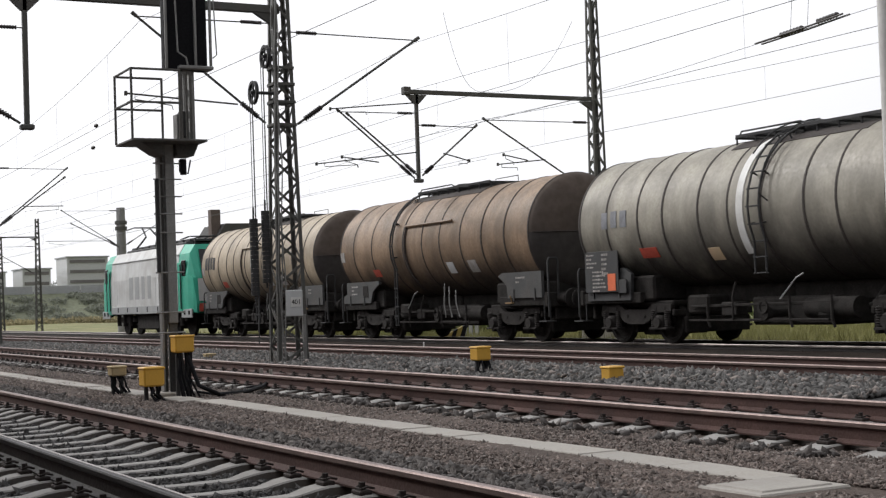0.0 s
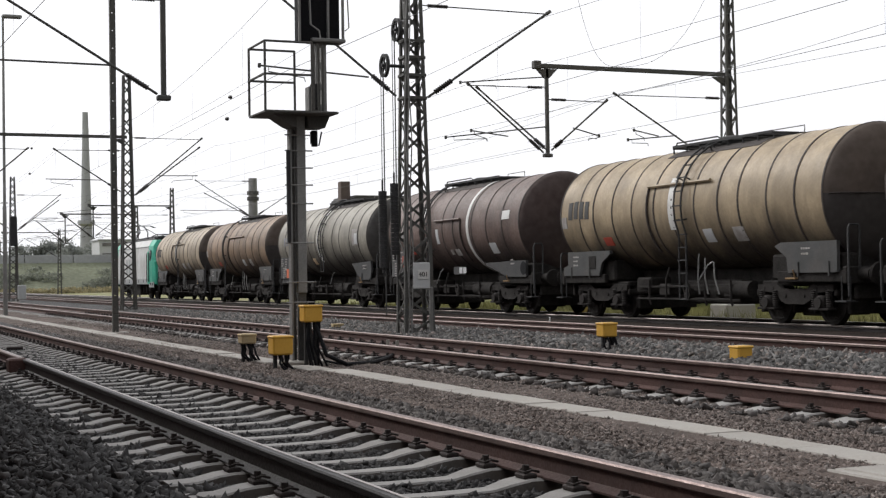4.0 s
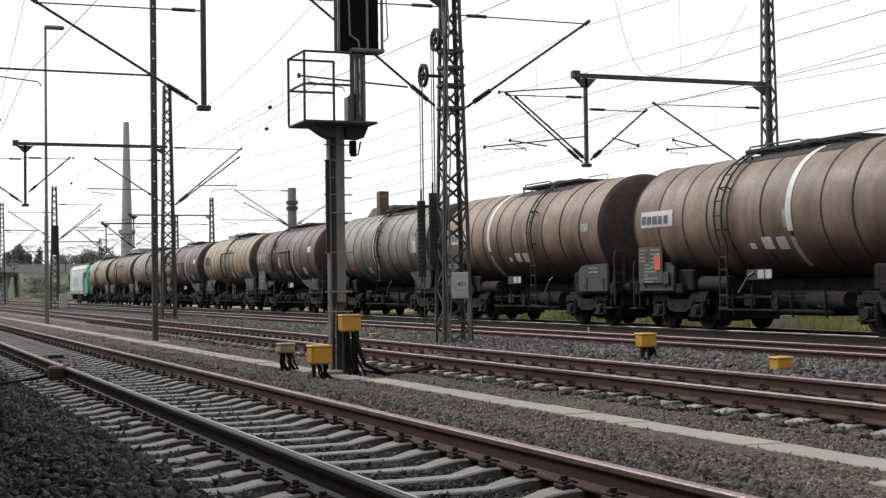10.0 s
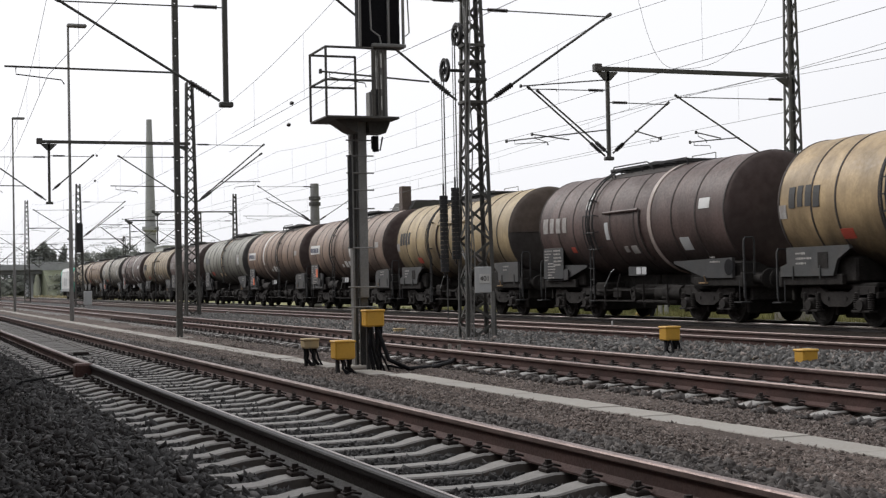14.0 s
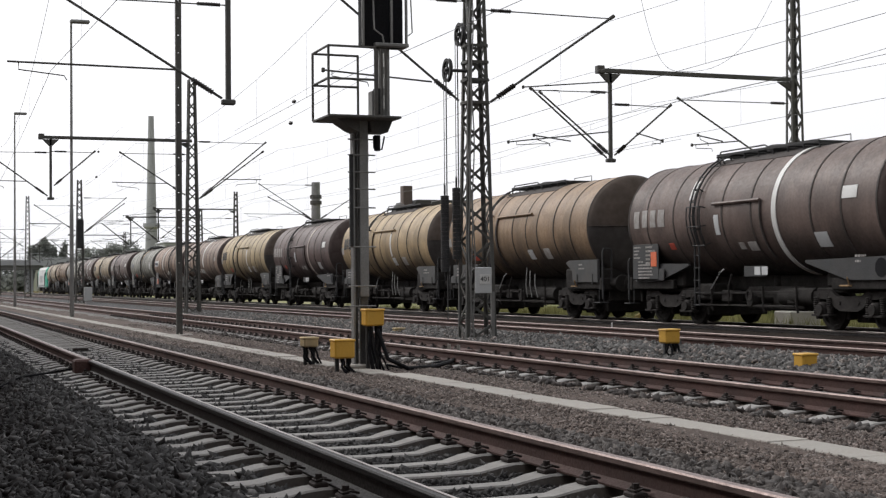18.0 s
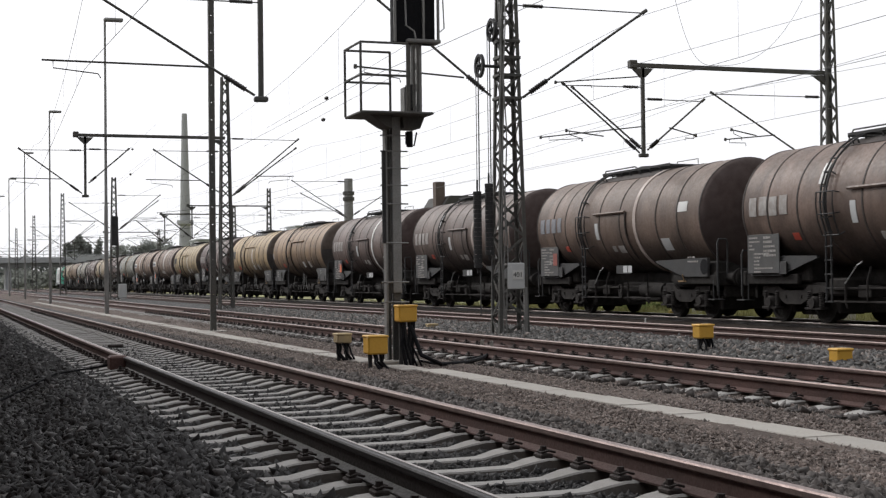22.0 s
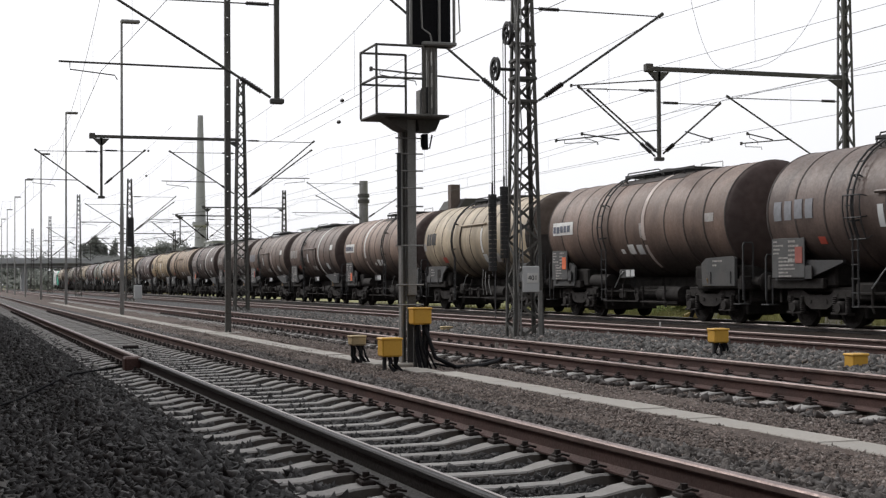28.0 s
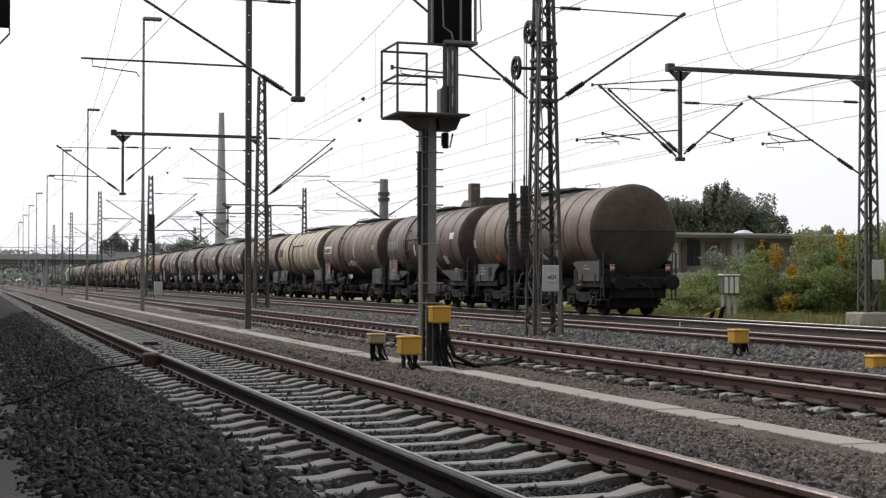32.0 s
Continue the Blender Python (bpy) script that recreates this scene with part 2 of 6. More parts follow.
# ---- mesh building ----
class Geo:
    """Collects corners and faces of one mesh."""

    def __init__(self):
        self.v, self.f = [], []

    def add(self, verts, faces):
        k = len(self.v)
        self.v += [tuple(p) for p in verts]
        self.f += [tuple(i + k for i in q) for q in faces]
        return self

    def box(self, c, s, bev=0.0, m=None):
        x, y, z = s[0] / 2, s[1] / 2, s[2] / 2
        e = min(bev, x * 0.8, y * 0.8, z * 0.8)
        if e <= 0:
            pts = [(i * x, j * y, k * z) for i in (-1, 1) for j in (-1, 1) for k in (-1, 1)]
            fs = [(0, 1, 3, 2), (4, 6, 7, 5), (0, 4, 5, 1), (2, 3, 7, 6), (0, 2, 6, 4), (1, 5, 7, 3)]
        else:
            pts, at = [], {}
            for i in (-1, 1):
                for j in (-1, 1):
                    for k in (-1, 1):
                        for ax, p in enumerate(((i * x, j * (y - e), k * (z - e)), (i * (x - e), j * y, k * (z - e)), (i * (x - e), j * (y - e), k * z))):
                            at[i, j, k, ax] = len(pts)
                            pts.append(p)
            fs = []
            for i in (-1, 1):
                fs.append([at[i, j, k, 0] for j, k in ((-1, -1), (1, -1), (1, 1), (-1, 1))])
                fs.append([at[j, i, k, 1] for j, k in ((-1, -1), (1, -1), (1, 1), (-1, 1))])
                fs.append([at[j, k, i, 2] for j, k in ((-1, -1), (1, -1), (1, 1), (-1, 1))])
                for j in (-1, 1):
                    fs.append((at[i, j, -1, 0], at[i, j, 1, 0], at[i, j, 1, 1], at[i, j, -1, 1]))
                    fs.append((at[i, -1, j, 0], at[i, 1, j, 0], at[i, 1, j, 2], at[i, -1, j, 2]))
                    fs.append((at[-1, i, j, 1], at[1, i, j, 1], at[1, i, j, 2], at[-1, i, j, 2]))
                    for k in (-1, 1):
                        fs.append((at[i, j, k, 0], at[i, j, k, 1], at[i, j, k, 2]))
        if m is not None:
            pts = [m @ Vector(p) for p in pts]
        return self.add([(p[0] + c[0], p[1] + c[1], p[2] + c[2]) for p in pts], fs)

    def tube(self, a, b, r, n=8, r2=None, cap=True):
        a, b = Vector(a), Vector(b)
        d = (b - a).normalized()
        u = d.cross(Vector((0, 0, 1)) if abs(d.z) < 0.95 else Vector((1, 0, 0))).normalized()
        w = d.cross(u)
        r2 = r if r2 is None else r2
        pts = [p + (u * math.cos(2 * math.pi * i / n) + w * math.sin(2 * math.pi * i / n)) * q for p, q in ((a, r), (b, r2)) for i in range(n)]
        fs = [(i, (i + 1) % n, n + (i + 1) % n, n + i) for i in range(n)]
        if cap:
            fs += [tuple(range(n - 1, -1, -1)), tuple(range(n, 2 * n))]
        return self.add(pts, fs)

    def line(self, pts, r, n=6):
        """One bent tube through all the points."""
        pts = [Vector(p) for p in pts]
        rings, faces = [], []
        for i, p in enumerate(pts):
            d = (pts[min(i + 1, len(pts) - 1)] - pts[max(i - 1, 0)]).normalized()
            u = d.cross(Vector((0, 0, 1)) if abs(d.z) < 0.95 else Vector((1, 0, 0))).normalized()
            w = d.cross(u)
            if rings:
                best = max(range(n), key=lambda k: ((u * math.cos(2 * math.pi * k / n) + w * math.sin(2 * math.pi * k / n))).dot(first))
                turn = 2 * math.pi * best / n
            else:
                turn = 0.0
            ring = [(u * math.cos(2 * math.pi * k / n + turn) + w * math.sin(2 * math.pi * k / n + turn)) for k in range(n)]
            first = ring[0]
            rings += [p + q * r for q in ring]
        for j in range(len(pts) - 1):
            faces += [(j * n + k, j * n + (k + 1) % n, j * n + n + (k + 1) % n, j * n + n + k) for k in range(n)]
        m = len(rings)
        return self.add(rings, faces + [tuple(range(n - 1, -1, -1)), tuple(range(m - n, m))])

    def lathe(self, prof, n=24, axis="y", c=(0, 0, 0), arc=(0, 2 * math.pi)):
        """prof: rows of (along, radius)."""
        full = abs(arc[1] - arc[0] - 2 * math.pi) < 1e-6
        cols = n if full else n + 1
        pts = []
        for a, r in prof:
            for i in range(cols):
                t = arc[0] + (arc[1] - arc[0]) * i / n
                p, q = r * math.sin(t), r * math.cos(t)
                q3 = {"y": (p, a, q), "x": (a, p, q), "z": (p, q, a)}[axis]
                pts.append((q3[0] + c[0], q3[1] + c[1], q3[2] + c[2]))
        fs = []
        for j in range(len(prof) - 1):
            for i in range(n):
                k = (i + 1) % cols
                fs.append((j * cols + i, j * cols + k, (j + 1) * cols + k, (j + 1) * cols + i))
        return self.add(pts, fs)

    def prism(self, outline, a, b, axis="x"):
        """An outline in the two other axes, pushed from a to b along axis."""
        n = len(outline)
        def put(p, t):
            return {"x": (t, p[0], p[1]), "y": (p[0], t, p[1]), "z": (p[0], p[1], t)}[axis]
        pts = [put(p, a) for p in outline] + [put(p, b) for p in outline]
        fs = [(i, (i + 1) % n, n + (i + 1) % n, n + i) for i in range(n)]
        return self.add(pts, fs + [tuple(range(n - 1, -1, -1)), tuple(range(n, 2 * n))])

    def mesh(self, name, mats, smooth=False, angle=40):
        me = bpy.data.meshes.new(name)
        me.from_pydata(self.v, [], self.f)
        for m in mats if isinstance(mats, (list, tuple)) else [mats]:
            me.materials.append(m)
        bm = bmesh.new()
        bm.from_mesh(me)
        bmesh.ops.recalc_face_normals(bm, faces=bm.faces)
        if smooth:
            lim = radians(angle)
            for f in bm.faces:
                f.smooth = True
            for e in bm.edges:
                e.smooth = len(e.link_faces) == 2 and e.calc_face_angle(0) < lim
        bm.to_mesh(me)
        bm.free()
        return me


def part(name, geo, mat, parent=None, label="", smooth=False, at=None, kind=""):
    """Links a mesh as one object under a thing or a part."""
    me = geo if isinstance(geo, bpy.types.Mesh) else geo.mesh(name, mat, smooth)
    ob = new(name, me)
    ob.parent = parent
    if at is not None:
        ob.matrix_basis = at if isinstance(at, Matrix) else Matrix.Translation(at)
    return tagged(ob, label, kind=kind)


def thing(name, label, category, at=(0, 0, 0), group="", kind=""):
    ob = new(name)
    ob.empty_display_size = 0.2
    ob.matrix_basis = at if isinstance(at, Matrix) else Matrix.Translation(at)
    return tagged(ob, label, category, group, kind)


def plain(name, geo, mat, label, category="", kind="", group="", smooth=False, at=None):
    ob = part(name, geo, mat, None, "", smooth, at)
    return tagged(ob, label, category, group, kind)


def raw(name, v, f, mat, smooth=False):
    """A large mesh straight from arrays."""
    me = bpy.data.meshes.new(name)
    me.from_pydata(v.tolist() if hasattr(v, "tolist") else v, [], f.tolist() if hasattr(f, "tolist") else f)
    me.materials.append(mat)
    if smooth:
        me.polygons.foreach_set("use_smooth", [True] * len(me.polygons))
    return me


# ---- the plan: rails run along y, heights from the near rail head ----
NEAR, SECOND, THIRD, TRAIN = 3.235, 8.605, 14.25, 19.7
TRAIN_Z = -0.06


def bend(y):
    """Side shift of the far track, bent to fit the camera's view."""
    k = min(1.0, max(0.0, (y - 50) / 90))
    return 0.55 * k * k * (3 - 2 * k) + 0.003 * max(0.0, y - 140)



# ---- ground ----
def profile(x):
    """Height of the ground across the tracks."""
    rows = ((-400, -0.75), (-8, -0.72), (0.55, -0.64), (1.0, -0.52), (1.45, -0.31), (1.95, -0.27), (2.4, -0.252), (4.1, -0.252), (4.75, -0.22), (5.3, -0.17), (6.9, -0.16), (7.2, -0.2),
            (9.9, -0.22), (10.3, -0.17), (10.9, -0.12), (11.7, -0.1), (12.6, -0.13), (15.9, -0.135), (17.4, -0.17), (22.0, -0.2), (22.9, -0.27), (24.5, -0.6), (26, -0.72), (34, -0.7), (900, -0.5))
    for (a, p), (b, q) in zip(rows, rows[1:]):
        if x <= b:
            return p + (q - p) * (x - a) / (b - a)
    return rows[-1][1]


def strip(name, x0, x1, y0, y1, mat, label, nx, ny, rough=0.0, lift=0.0):
    xs, ys = np.linspace(x0, x1, nx + 1), np.linspace(y0, y1, ny + 1)
    v = [(x, y, profile(x) + lift + (rough * noise.noise(Vector((x * 2.3, y * 2.3, 0))) if 0 < j < nx else 0)) for y in ys for j, x in enumerate(xs)]
    f = [(j * (nx + 1) + i, j * (nx + 1) + i + 1, (j + 1) * (nx + 1) + i + 1, (j + 1) * (nx + 1) + i) for j in range(ny) for i in range(nx)]
    return tagged(new(name, raw(name, v, f, mat, True)), label, name.replace("_", " "), kind="structure")


wide = Geo()
cuts = (-1500, -400, -60, -10, 23, 60, 400, 2500)
rows = (-200, 0, 100, 400, 1200, 4000)
wide.add([(x, y, -0.95) for y in rows for x in cuts],
         [(j * 8 + i, j * 8 + i + 1, j * 8 + i + 9, j * 8 + i + 8) for j in range(5) for i in range(7)])
plain("ground", wide, M["grass_ground"], "wide dry grassland around the railway yard", "ground", "structure")
strip("path", -12, 0.58, -10, 320, M["soil"], "trodden dusty grey path beside the tracks", 12, 110, 0.03)
strip("ballast_bed_near", 0.58, 5.1, -10, 330, M["ballast"], "dark grey crushed stone ballast under the near track", 24, 260, 0.03)
strip("gravel_strip", 5.1, 7.1, -10, 330, M["grit"], "brown gritty gravel strip between two tracks", 14, 220, 0.035)
strip("ballast_bed_second", 7.1, 10.2, -10, 330, M["grit"], "brown weathered gravel under the second track", 14, 200, 0.03)
strip("ballast_bed_middle", 10.2, 12.7, -10, 330, M["ballast"], "pale grey crushed stone ballast between tracks", 14, 200, 0.08, 0.02)
strip("ballast_bed_far", 12.7, 22.8, -10, 330, M["ballast_stained"], "dark stained ballast under the far tracks", 24, 200, 0.02)
strip("verge", 22.8, 60, -10, 330, M["grass_ground"], "dry grassy verge behind the tracks", 24, 120, 0.12)


# ---- tracks ----
def rail_outline():
    half = [(0.075, -0.172), (0.075, -0.16), (0.03, -0.148), (0.0085, -0.135), (0.0085, -0.055), (0.034, -0.04), (0.036, -0.012), (0.028, -0.002), (0.012, 0.0)]
    return half + [(-a, b) for a, b in reversed(half)]


RAILS = rail_outline()
SLEEPER = Geo()
# height along the sleeper: raised seats under the rails, a lower middle
stations = [(-1.3, 0.0), (-1.12, 0.005), (-0.98, 0.035), (-0.88, 0.045), (-0.62, 0.045), (-0.52, 0.03), (-0.38, -0.005), (0, -0.012),
            (0.38, -0.005), (0.52, 0.03), (0.62, 0.045), (0.88, 0.045), (0.98, 0.035), (1.12, 0.005), (1.3, 0.0)]
pts = []
for x, z in stations:
    w = 0.15 if abs(x) > 0.4 else 0.11
    pts += [(x, -w, z - 0.2), (x, -w * 0.74, z - 0.012), (x, -w * 0.66, z), (x, w * 0.66, z), (x, w * 0.74, z - 0.012), (x, w, z - 0.2)]
fs = []
for i in range(len(stations) - 1):
    for j in range(5):
        fs.append((i * 6 + j, i * 6 + j + 1, i * 6 + j + 7, i * 6 + j + 6))
fs += [tuple(range(6)), tuple(range(len(pts) - 6, len(pts)))[::-1]]
SLEEPER.add(pts, fs)
SLEEPER_MESH = SLEEPER.mesh("sleeper", [M["sleeper"], M["sleeper_side_shade"]])
# upright faces take the darker material with the painted shade
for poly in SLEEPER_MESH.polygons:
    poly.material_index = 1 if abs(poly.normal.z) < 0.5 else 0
SLEEPER_DARK = SLEEPER.mesh("sleeper", M["sleeper_dark"])


def rail_clamp(s):
    """Plate, screw and bent clip on one side of a rail."""
    g = Geo()
    c = s * 0.125
    g.box((c, 0, 0.012), (0.09, 0.14, 0.03), 0.008)
    g.tube((c, 0, 0.02), (c, 0, 0.075), 0.022, 6)
    g.line([(c - s * 0.065, -0.045, 0.035), (c - s * 0.01, -0.065, 0.05), (c + s * 0.025, -0.04, 0.035), (c + s * 0.025, 0.04, 0.035),
            (c - s * 0.01, 0.065, 0.05), (c - s * 0.065, 0.045, 0.035)], 0.0085, 5)
    return g.mesh("rail_clamp", M["iron"])


CLAMP = {-1: rail_clamp(-1), 1: rail_clamp(1)}


def joined(mesh, poses):
    v = np.array([p.co[:] for p in mesh.vertices])
    f = [tuple(p.vertices) for p in mesh.polygons]
    vv = np.concatenate([v + np.array(q) for q in poses])
    ff = [tuple(i + k * len(v) for i in p) for k in range(len(poses)) for p in f]
    return vv, ff


def along(g, outline, y_near, curve):
    """Pushes an outline along the track."""
    ys = [y_near, 420] if curve is None else [y_near, 50] + [50 + i * 10 for i in range(1, 12)] + [200, 260, 340, 420]
    n = len(outline)
    pts = [(a + (curve(y) if curve else 0), y, b) for y in ys for a, b in outline]
    fs = [(j * n + i, j * n + (i + 1) % n, (j + 1) * n + (i + 1) % n, (j + 1) * n + i) for j in range(len(ys) - 1) for i in range(n)]
    return g.add(pts, fs + [tuple(range(n - 1, -1, -1)), tuple(range(len(pts) - n, len(pts)))])


def track(name, x, label, head, web, y_near, y_far, z=0.0, pieces=120, step=0.6, start=0.0, curve=None, dark=False):
    t = thing(name, label, "railway track", (x, 0, z), "parallel railway tracks")
    for s in (-1, 1):
        g = Geo()
        foot = [(a + s * 0.7525, b) for a, b in RAILS[:5] + RAILS[13:]]
        top = [(a + s * 0.7525, b + 0.0005) for a, b in RAILS[4:14] if b > -0.06]
        w_, h_ = (web, head) if s > 0 or x > 5 else (M["rail_dark"], M["rail_black"])
        if x < 5 and s < 0:
            # the length before the greasing device is black
            for ya, yb, wm, hm in ((y_near - 40, 20.6, w_, h_), (20.61, 420, web, head)):
                rail = part("rail", Geo().prism(foot, ya, yb, "y"), wm, t, "black length of rail" if yb < 30 else "", True)
                part("rail_head", Geo().prism(top, ya, yb, "y"), hm, rail, "", True)
                part("running_edge", Geo().prism([(-0.7525 + 0.004, 0.001), (-0.7525 + 0.036, -0.01), (-0.7525 + 0.039, -0.004), (-0.7525 + 0.03, 0.003), (-0.7525 + 0.004, 0.004)], ya, yb, "y"),
                     M["rail_head"], rail, "polished running edge")
            continue
        rail = part("rail", along(g, foot, y_near - 40, curve), w_, t, "", True)
        part("rail_head", along(Geo(), top, y_near - 40, curve), h_, rail, "", True)
    n = int((y_far - y_near) / step)
    ys = [y_near + start + i * step for i in range(n)]
    for y in ys[:pieces]:
        m = Matrix.Translation((random.uniform(-0.012, 0.012), y + random.uniform(-0.012, 0.012), -0.22 + random.uniform(-0.004, 0.004)))
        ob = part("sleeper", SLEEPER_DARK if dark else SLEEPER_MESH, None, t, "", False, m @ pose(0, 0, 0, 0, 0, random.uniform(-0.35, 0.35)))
        for sx in (-0.7525, 0.7525):
            for q in (-1, 1):
                part("rail_clamp", CLAMP[q], None, ob, "", False, (sx, 0, 0.045))
    v, f = joined(SLEEPER_MESH, [(0, y_near + start - (i + 1) * step, -0.22) for i in range(60)])
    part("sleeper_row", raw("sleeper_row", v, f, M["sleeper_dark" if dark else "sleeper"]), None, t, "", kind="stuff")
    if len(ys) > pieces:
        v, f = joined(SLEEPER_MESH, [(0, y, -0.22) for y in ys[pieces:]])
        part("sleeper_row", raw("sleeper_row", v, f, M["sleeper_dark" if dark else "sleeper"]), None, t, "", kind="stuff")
    return t


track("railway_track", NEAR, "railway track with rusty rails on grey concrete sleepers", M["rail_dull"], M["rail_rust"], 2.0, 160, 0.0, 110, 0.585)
track("railway_track", SECOND, "railway track with reddish rusty rails sunk in brown gravel", M["rail_dull"], M["rail_rust"], 4.0, 120, 0.016, 90, 0.6, 0.2)
track("railway_track", THIRD, "railway track with worn brown rails in dark ballast", M["rail_dull"], M["rail_rust"], 6.0, 100, 0.0, 70, dark=True)
track("railway_track", TRAIN, "railway track carrying the tank train, polished rail heads", M["rail_head"], M["rail_dark"], 6.0, 100, TRAIN_Z, 60, curve=bend, dark=True)


M["light_grit"] = material("light_grit", (0.33, 0.285, 0.258), 0.9, vary=0.3, scale=5, fine=60, bump=0.3, island=1.0)


# ---- crushed stone as real stones ----
def stones(name, count, place, size, mat, label, seed):
    rng = np.random.default_rng(seed)
    base = np.array([(1, 0, 0), (-1, 0, 0), (0, 1, 0), (0, -1, 0), (0, 0, 1), (0, 0, -1)], float)
    tri = np.array([(0, 2, 4), (2, 1, 4), (1, 3, 4), (3, 0, 4), (2, 0, 5), (1, 2, 5), (3, 1, 5), (0, 3, 5)])
    xy = place(rng, count)
    n = len(xy)
    v = np.repeat(base[None], n, 0) * rng.uniform(0.6, 1.25, (n, 6, 1)) * np.array((1.45, 0.95, 0.75)) + rng.normal(0, 0.24, (n, 6, 3))
    q = rng.normal(size=(n, 4))
    q /= np.linalg.norm(q, axis=1)[:, None]
    a, b, c, d = q.T
    R = np.stack([np.stack([1 - 2 * (c * c + d * d), 2 * (b * c - a * d), 2 * (b * d + a * c)], -1),
                  np.stack([2 * (b * c + a * d), 1 - 2 * (b * b + d * d), 2 * (c * d - a * b)], -1),
                  np.stack([2 * (b * d - a * c), 2 * (c * d + a * b), 1 - 2 * (b * b + c * c)], -1)], 1)
    s = rng.uniform(size[0], size[1], n) * rng.uniform(0.75, 1.2, n)
    v = np.einsum("nij,nkj->nki", R, v) * s[:, None, None] * np.array((1.0, 1.0, 0.9))
    v += np.c_[xy[:, :2], xy[:, 2] + s * 0.25][:, None, :]
    f = (tri[None] + (np.arange(n) * 6)[:, None, None]).reshape(-1, 3)
    me = bpy.data.meshes.new(name)
    me.vertices.add(n * 6)
    me.vertices.foreach_set("co", v.reshape(-1))
    me.loops.add(len(f) * 3)
    me.loops.foreach_set("vertex_index", f.reshape(-1).astype(np.int32))
    me.polygons.add(len(f))
    me.polygons.foreach_set("loop_start", np.arange(0, len(f) * 3, 3, dtype=np.int32))
    me.update()
    me.materials.append(mat)
    return tagged(new(name, me), label, "stones", kind="stuff")


PROFILE_X = np.linspace(-2, 23, 501)
PROFILE_Z = np.array([profile(x) for x in PROFILE_X])


def scatter(x0, x1, y0, y1, lift=0.0, power=1.0, keep=None):
    """Places between x0 and x1, thinning out with the distance."""
    def place(rng, count):
        x = rng.uniform(x0, x1, count)
        y = y0 + (y1 - y0) * rng.uniform(0, 1, count) ** power
        z = np.interp(x, PROFILE_X, PROFILE_Z) + lift
        p = np.c_[x, y, z]
        return p if keep is None else p[keep(p)]
    return place


def off_trough(p):
    clear = (np.abs(p[:, 0] - 5.8) > 0.42) | (np.abs(p[:, 1] - 6.75) > 0.35)
    return clear & ((np.abs(p[:, 0] - 6.12) > 0.165) | (np.abs(p[:, 1] - 19.4) < 1.0))


def off_sleepers(p):
    """Only in the cribs between the sleepers of the near track."""
    return np.abs((p[:, 1] - 2.0 + 0.2925) % 0.585 - 0.2925) > 0.128


def between_second(p):
    """Only between the sleeper ends of the second track."""
    return np.abs((p[:, 1] - 4.2 + 0.3) % 0.6 - 0.3) > 0.19


def ragged(p):
    edge = 0.6 + 0.14 * np.sin(p[:, 1] * 0.7) + 0.1 * np.sin(p[:, 1] * 2.3 + 1) + 0.05 * np.sin(p[:, 1] * 6.1)
    spill = np.random.default_rng(3).uniform(0, 1, len(p)) < np.exp(-np.maximum(0, edge - p[:, 0]) * 9) * 0.8
    return ((p[:, 0] > edge) | spill) & ((p[:, 0] < NEAR - 1.27) | off_sleepers(p))


def clear_of_rails(p):
    d = np.minimum(np.abs(p[:, 0] - NEAR - 0.7525), np.abs(p[:, 0] - NEAR + 0.7525))
    return (d > 0.13) & ((np.abs(p[:, 0] - NEAR) > 1.3) | off_sleepers(p))


stones("stone_shards", 2200, scatter(0.0, 2.2, 4.5, 60, 0.025, 2.0, ragged), (0.02, 0.05), M["shard"], "paler crushed stones on the ballast shoulder", 11)
stones("ballast_stones", 62000, scatter(0.0, 2.2, 4.5, 60, 0, 2.0, ragged), (0.022, 0.058), M["stone"], "dark grey crushed stone on the ballast shoulder", 1)
stones("ballast_stones", 34000, scatter(2.1, 4.7, 4.5, 30, -0.002, 1.5, clear_of_rails), (0.018, 0.034), M["stone"], "grey crushed stone between concrete sleepers", 2)
stones("ballast_stones", 17000, scatter(4.2, 5.05, 4.5, 34, 0.0, 1.5, off_trough), (0.018, 0.046), M["mixed_stone"], "grey-brown crushed stone beside the near track", 3)
stones("ballast_stones", 26000, scatter(10.1, 12.75, 11, 60, 0.03, 1.4), (0.026, 0.062), M["pale_stone"], "pale crushed stone heaped between the tracks", 4)
stones("stone_shards", 1800, scatter(10.2, 12.7, 11, 50, 0.06, 1.4), (0.022, 0.05), M["light_grit"], "bright stone shards on the heaped ballast", 14)
stones("ballast_stones", 1700, scatter(7.1, 7.45, 8, 40, 0.012, 1.4, between_second), (0.026, 0.058), M["mixed_stone"], "brown stones between the sunken sleeper ends", 16)
stones("gravel", 80000, scatter(4.8, 7.7, 5.5, 30, -0.004, 1.6, off_trough), (0.008, 0.023), M["grit_stone"], "brown gravel and grit", 5)
stones("gravel", 9000, scatter(4.9, 7.6, 6, 45, 0.002, 1.3, off_trough), (0.008, 0.022), M["light_grit"], "scattered lighter pebbles on the gravel", 15)
stones("gravel", 14000, scatter(7.3, 10.2, 9, 34, -0.004, 1.4), (0.01, 0.024), M["grit_stone"], "brown gravel round the sunken sleepers", 6)


# ---- unseen wall added beside the path, behind the viewer's shoulder, to shade the ballast ----
wall = Geo().box((-2.2, 60.0, 3.0), (0.4, 170, 7.8), 0.03)
plain("wall_station", wall, M["brick_wall"], "unseen plain brick wall added to shade the near ballast", "wall", "structure")


# ---- tank wagons ----
R_TANK, Z_TANK = 1.47, 2.66
HALVES = {"band": 5.6, "cream": 5.95, "tan": 5.9, "label": 6.0, "grey": 6.05}


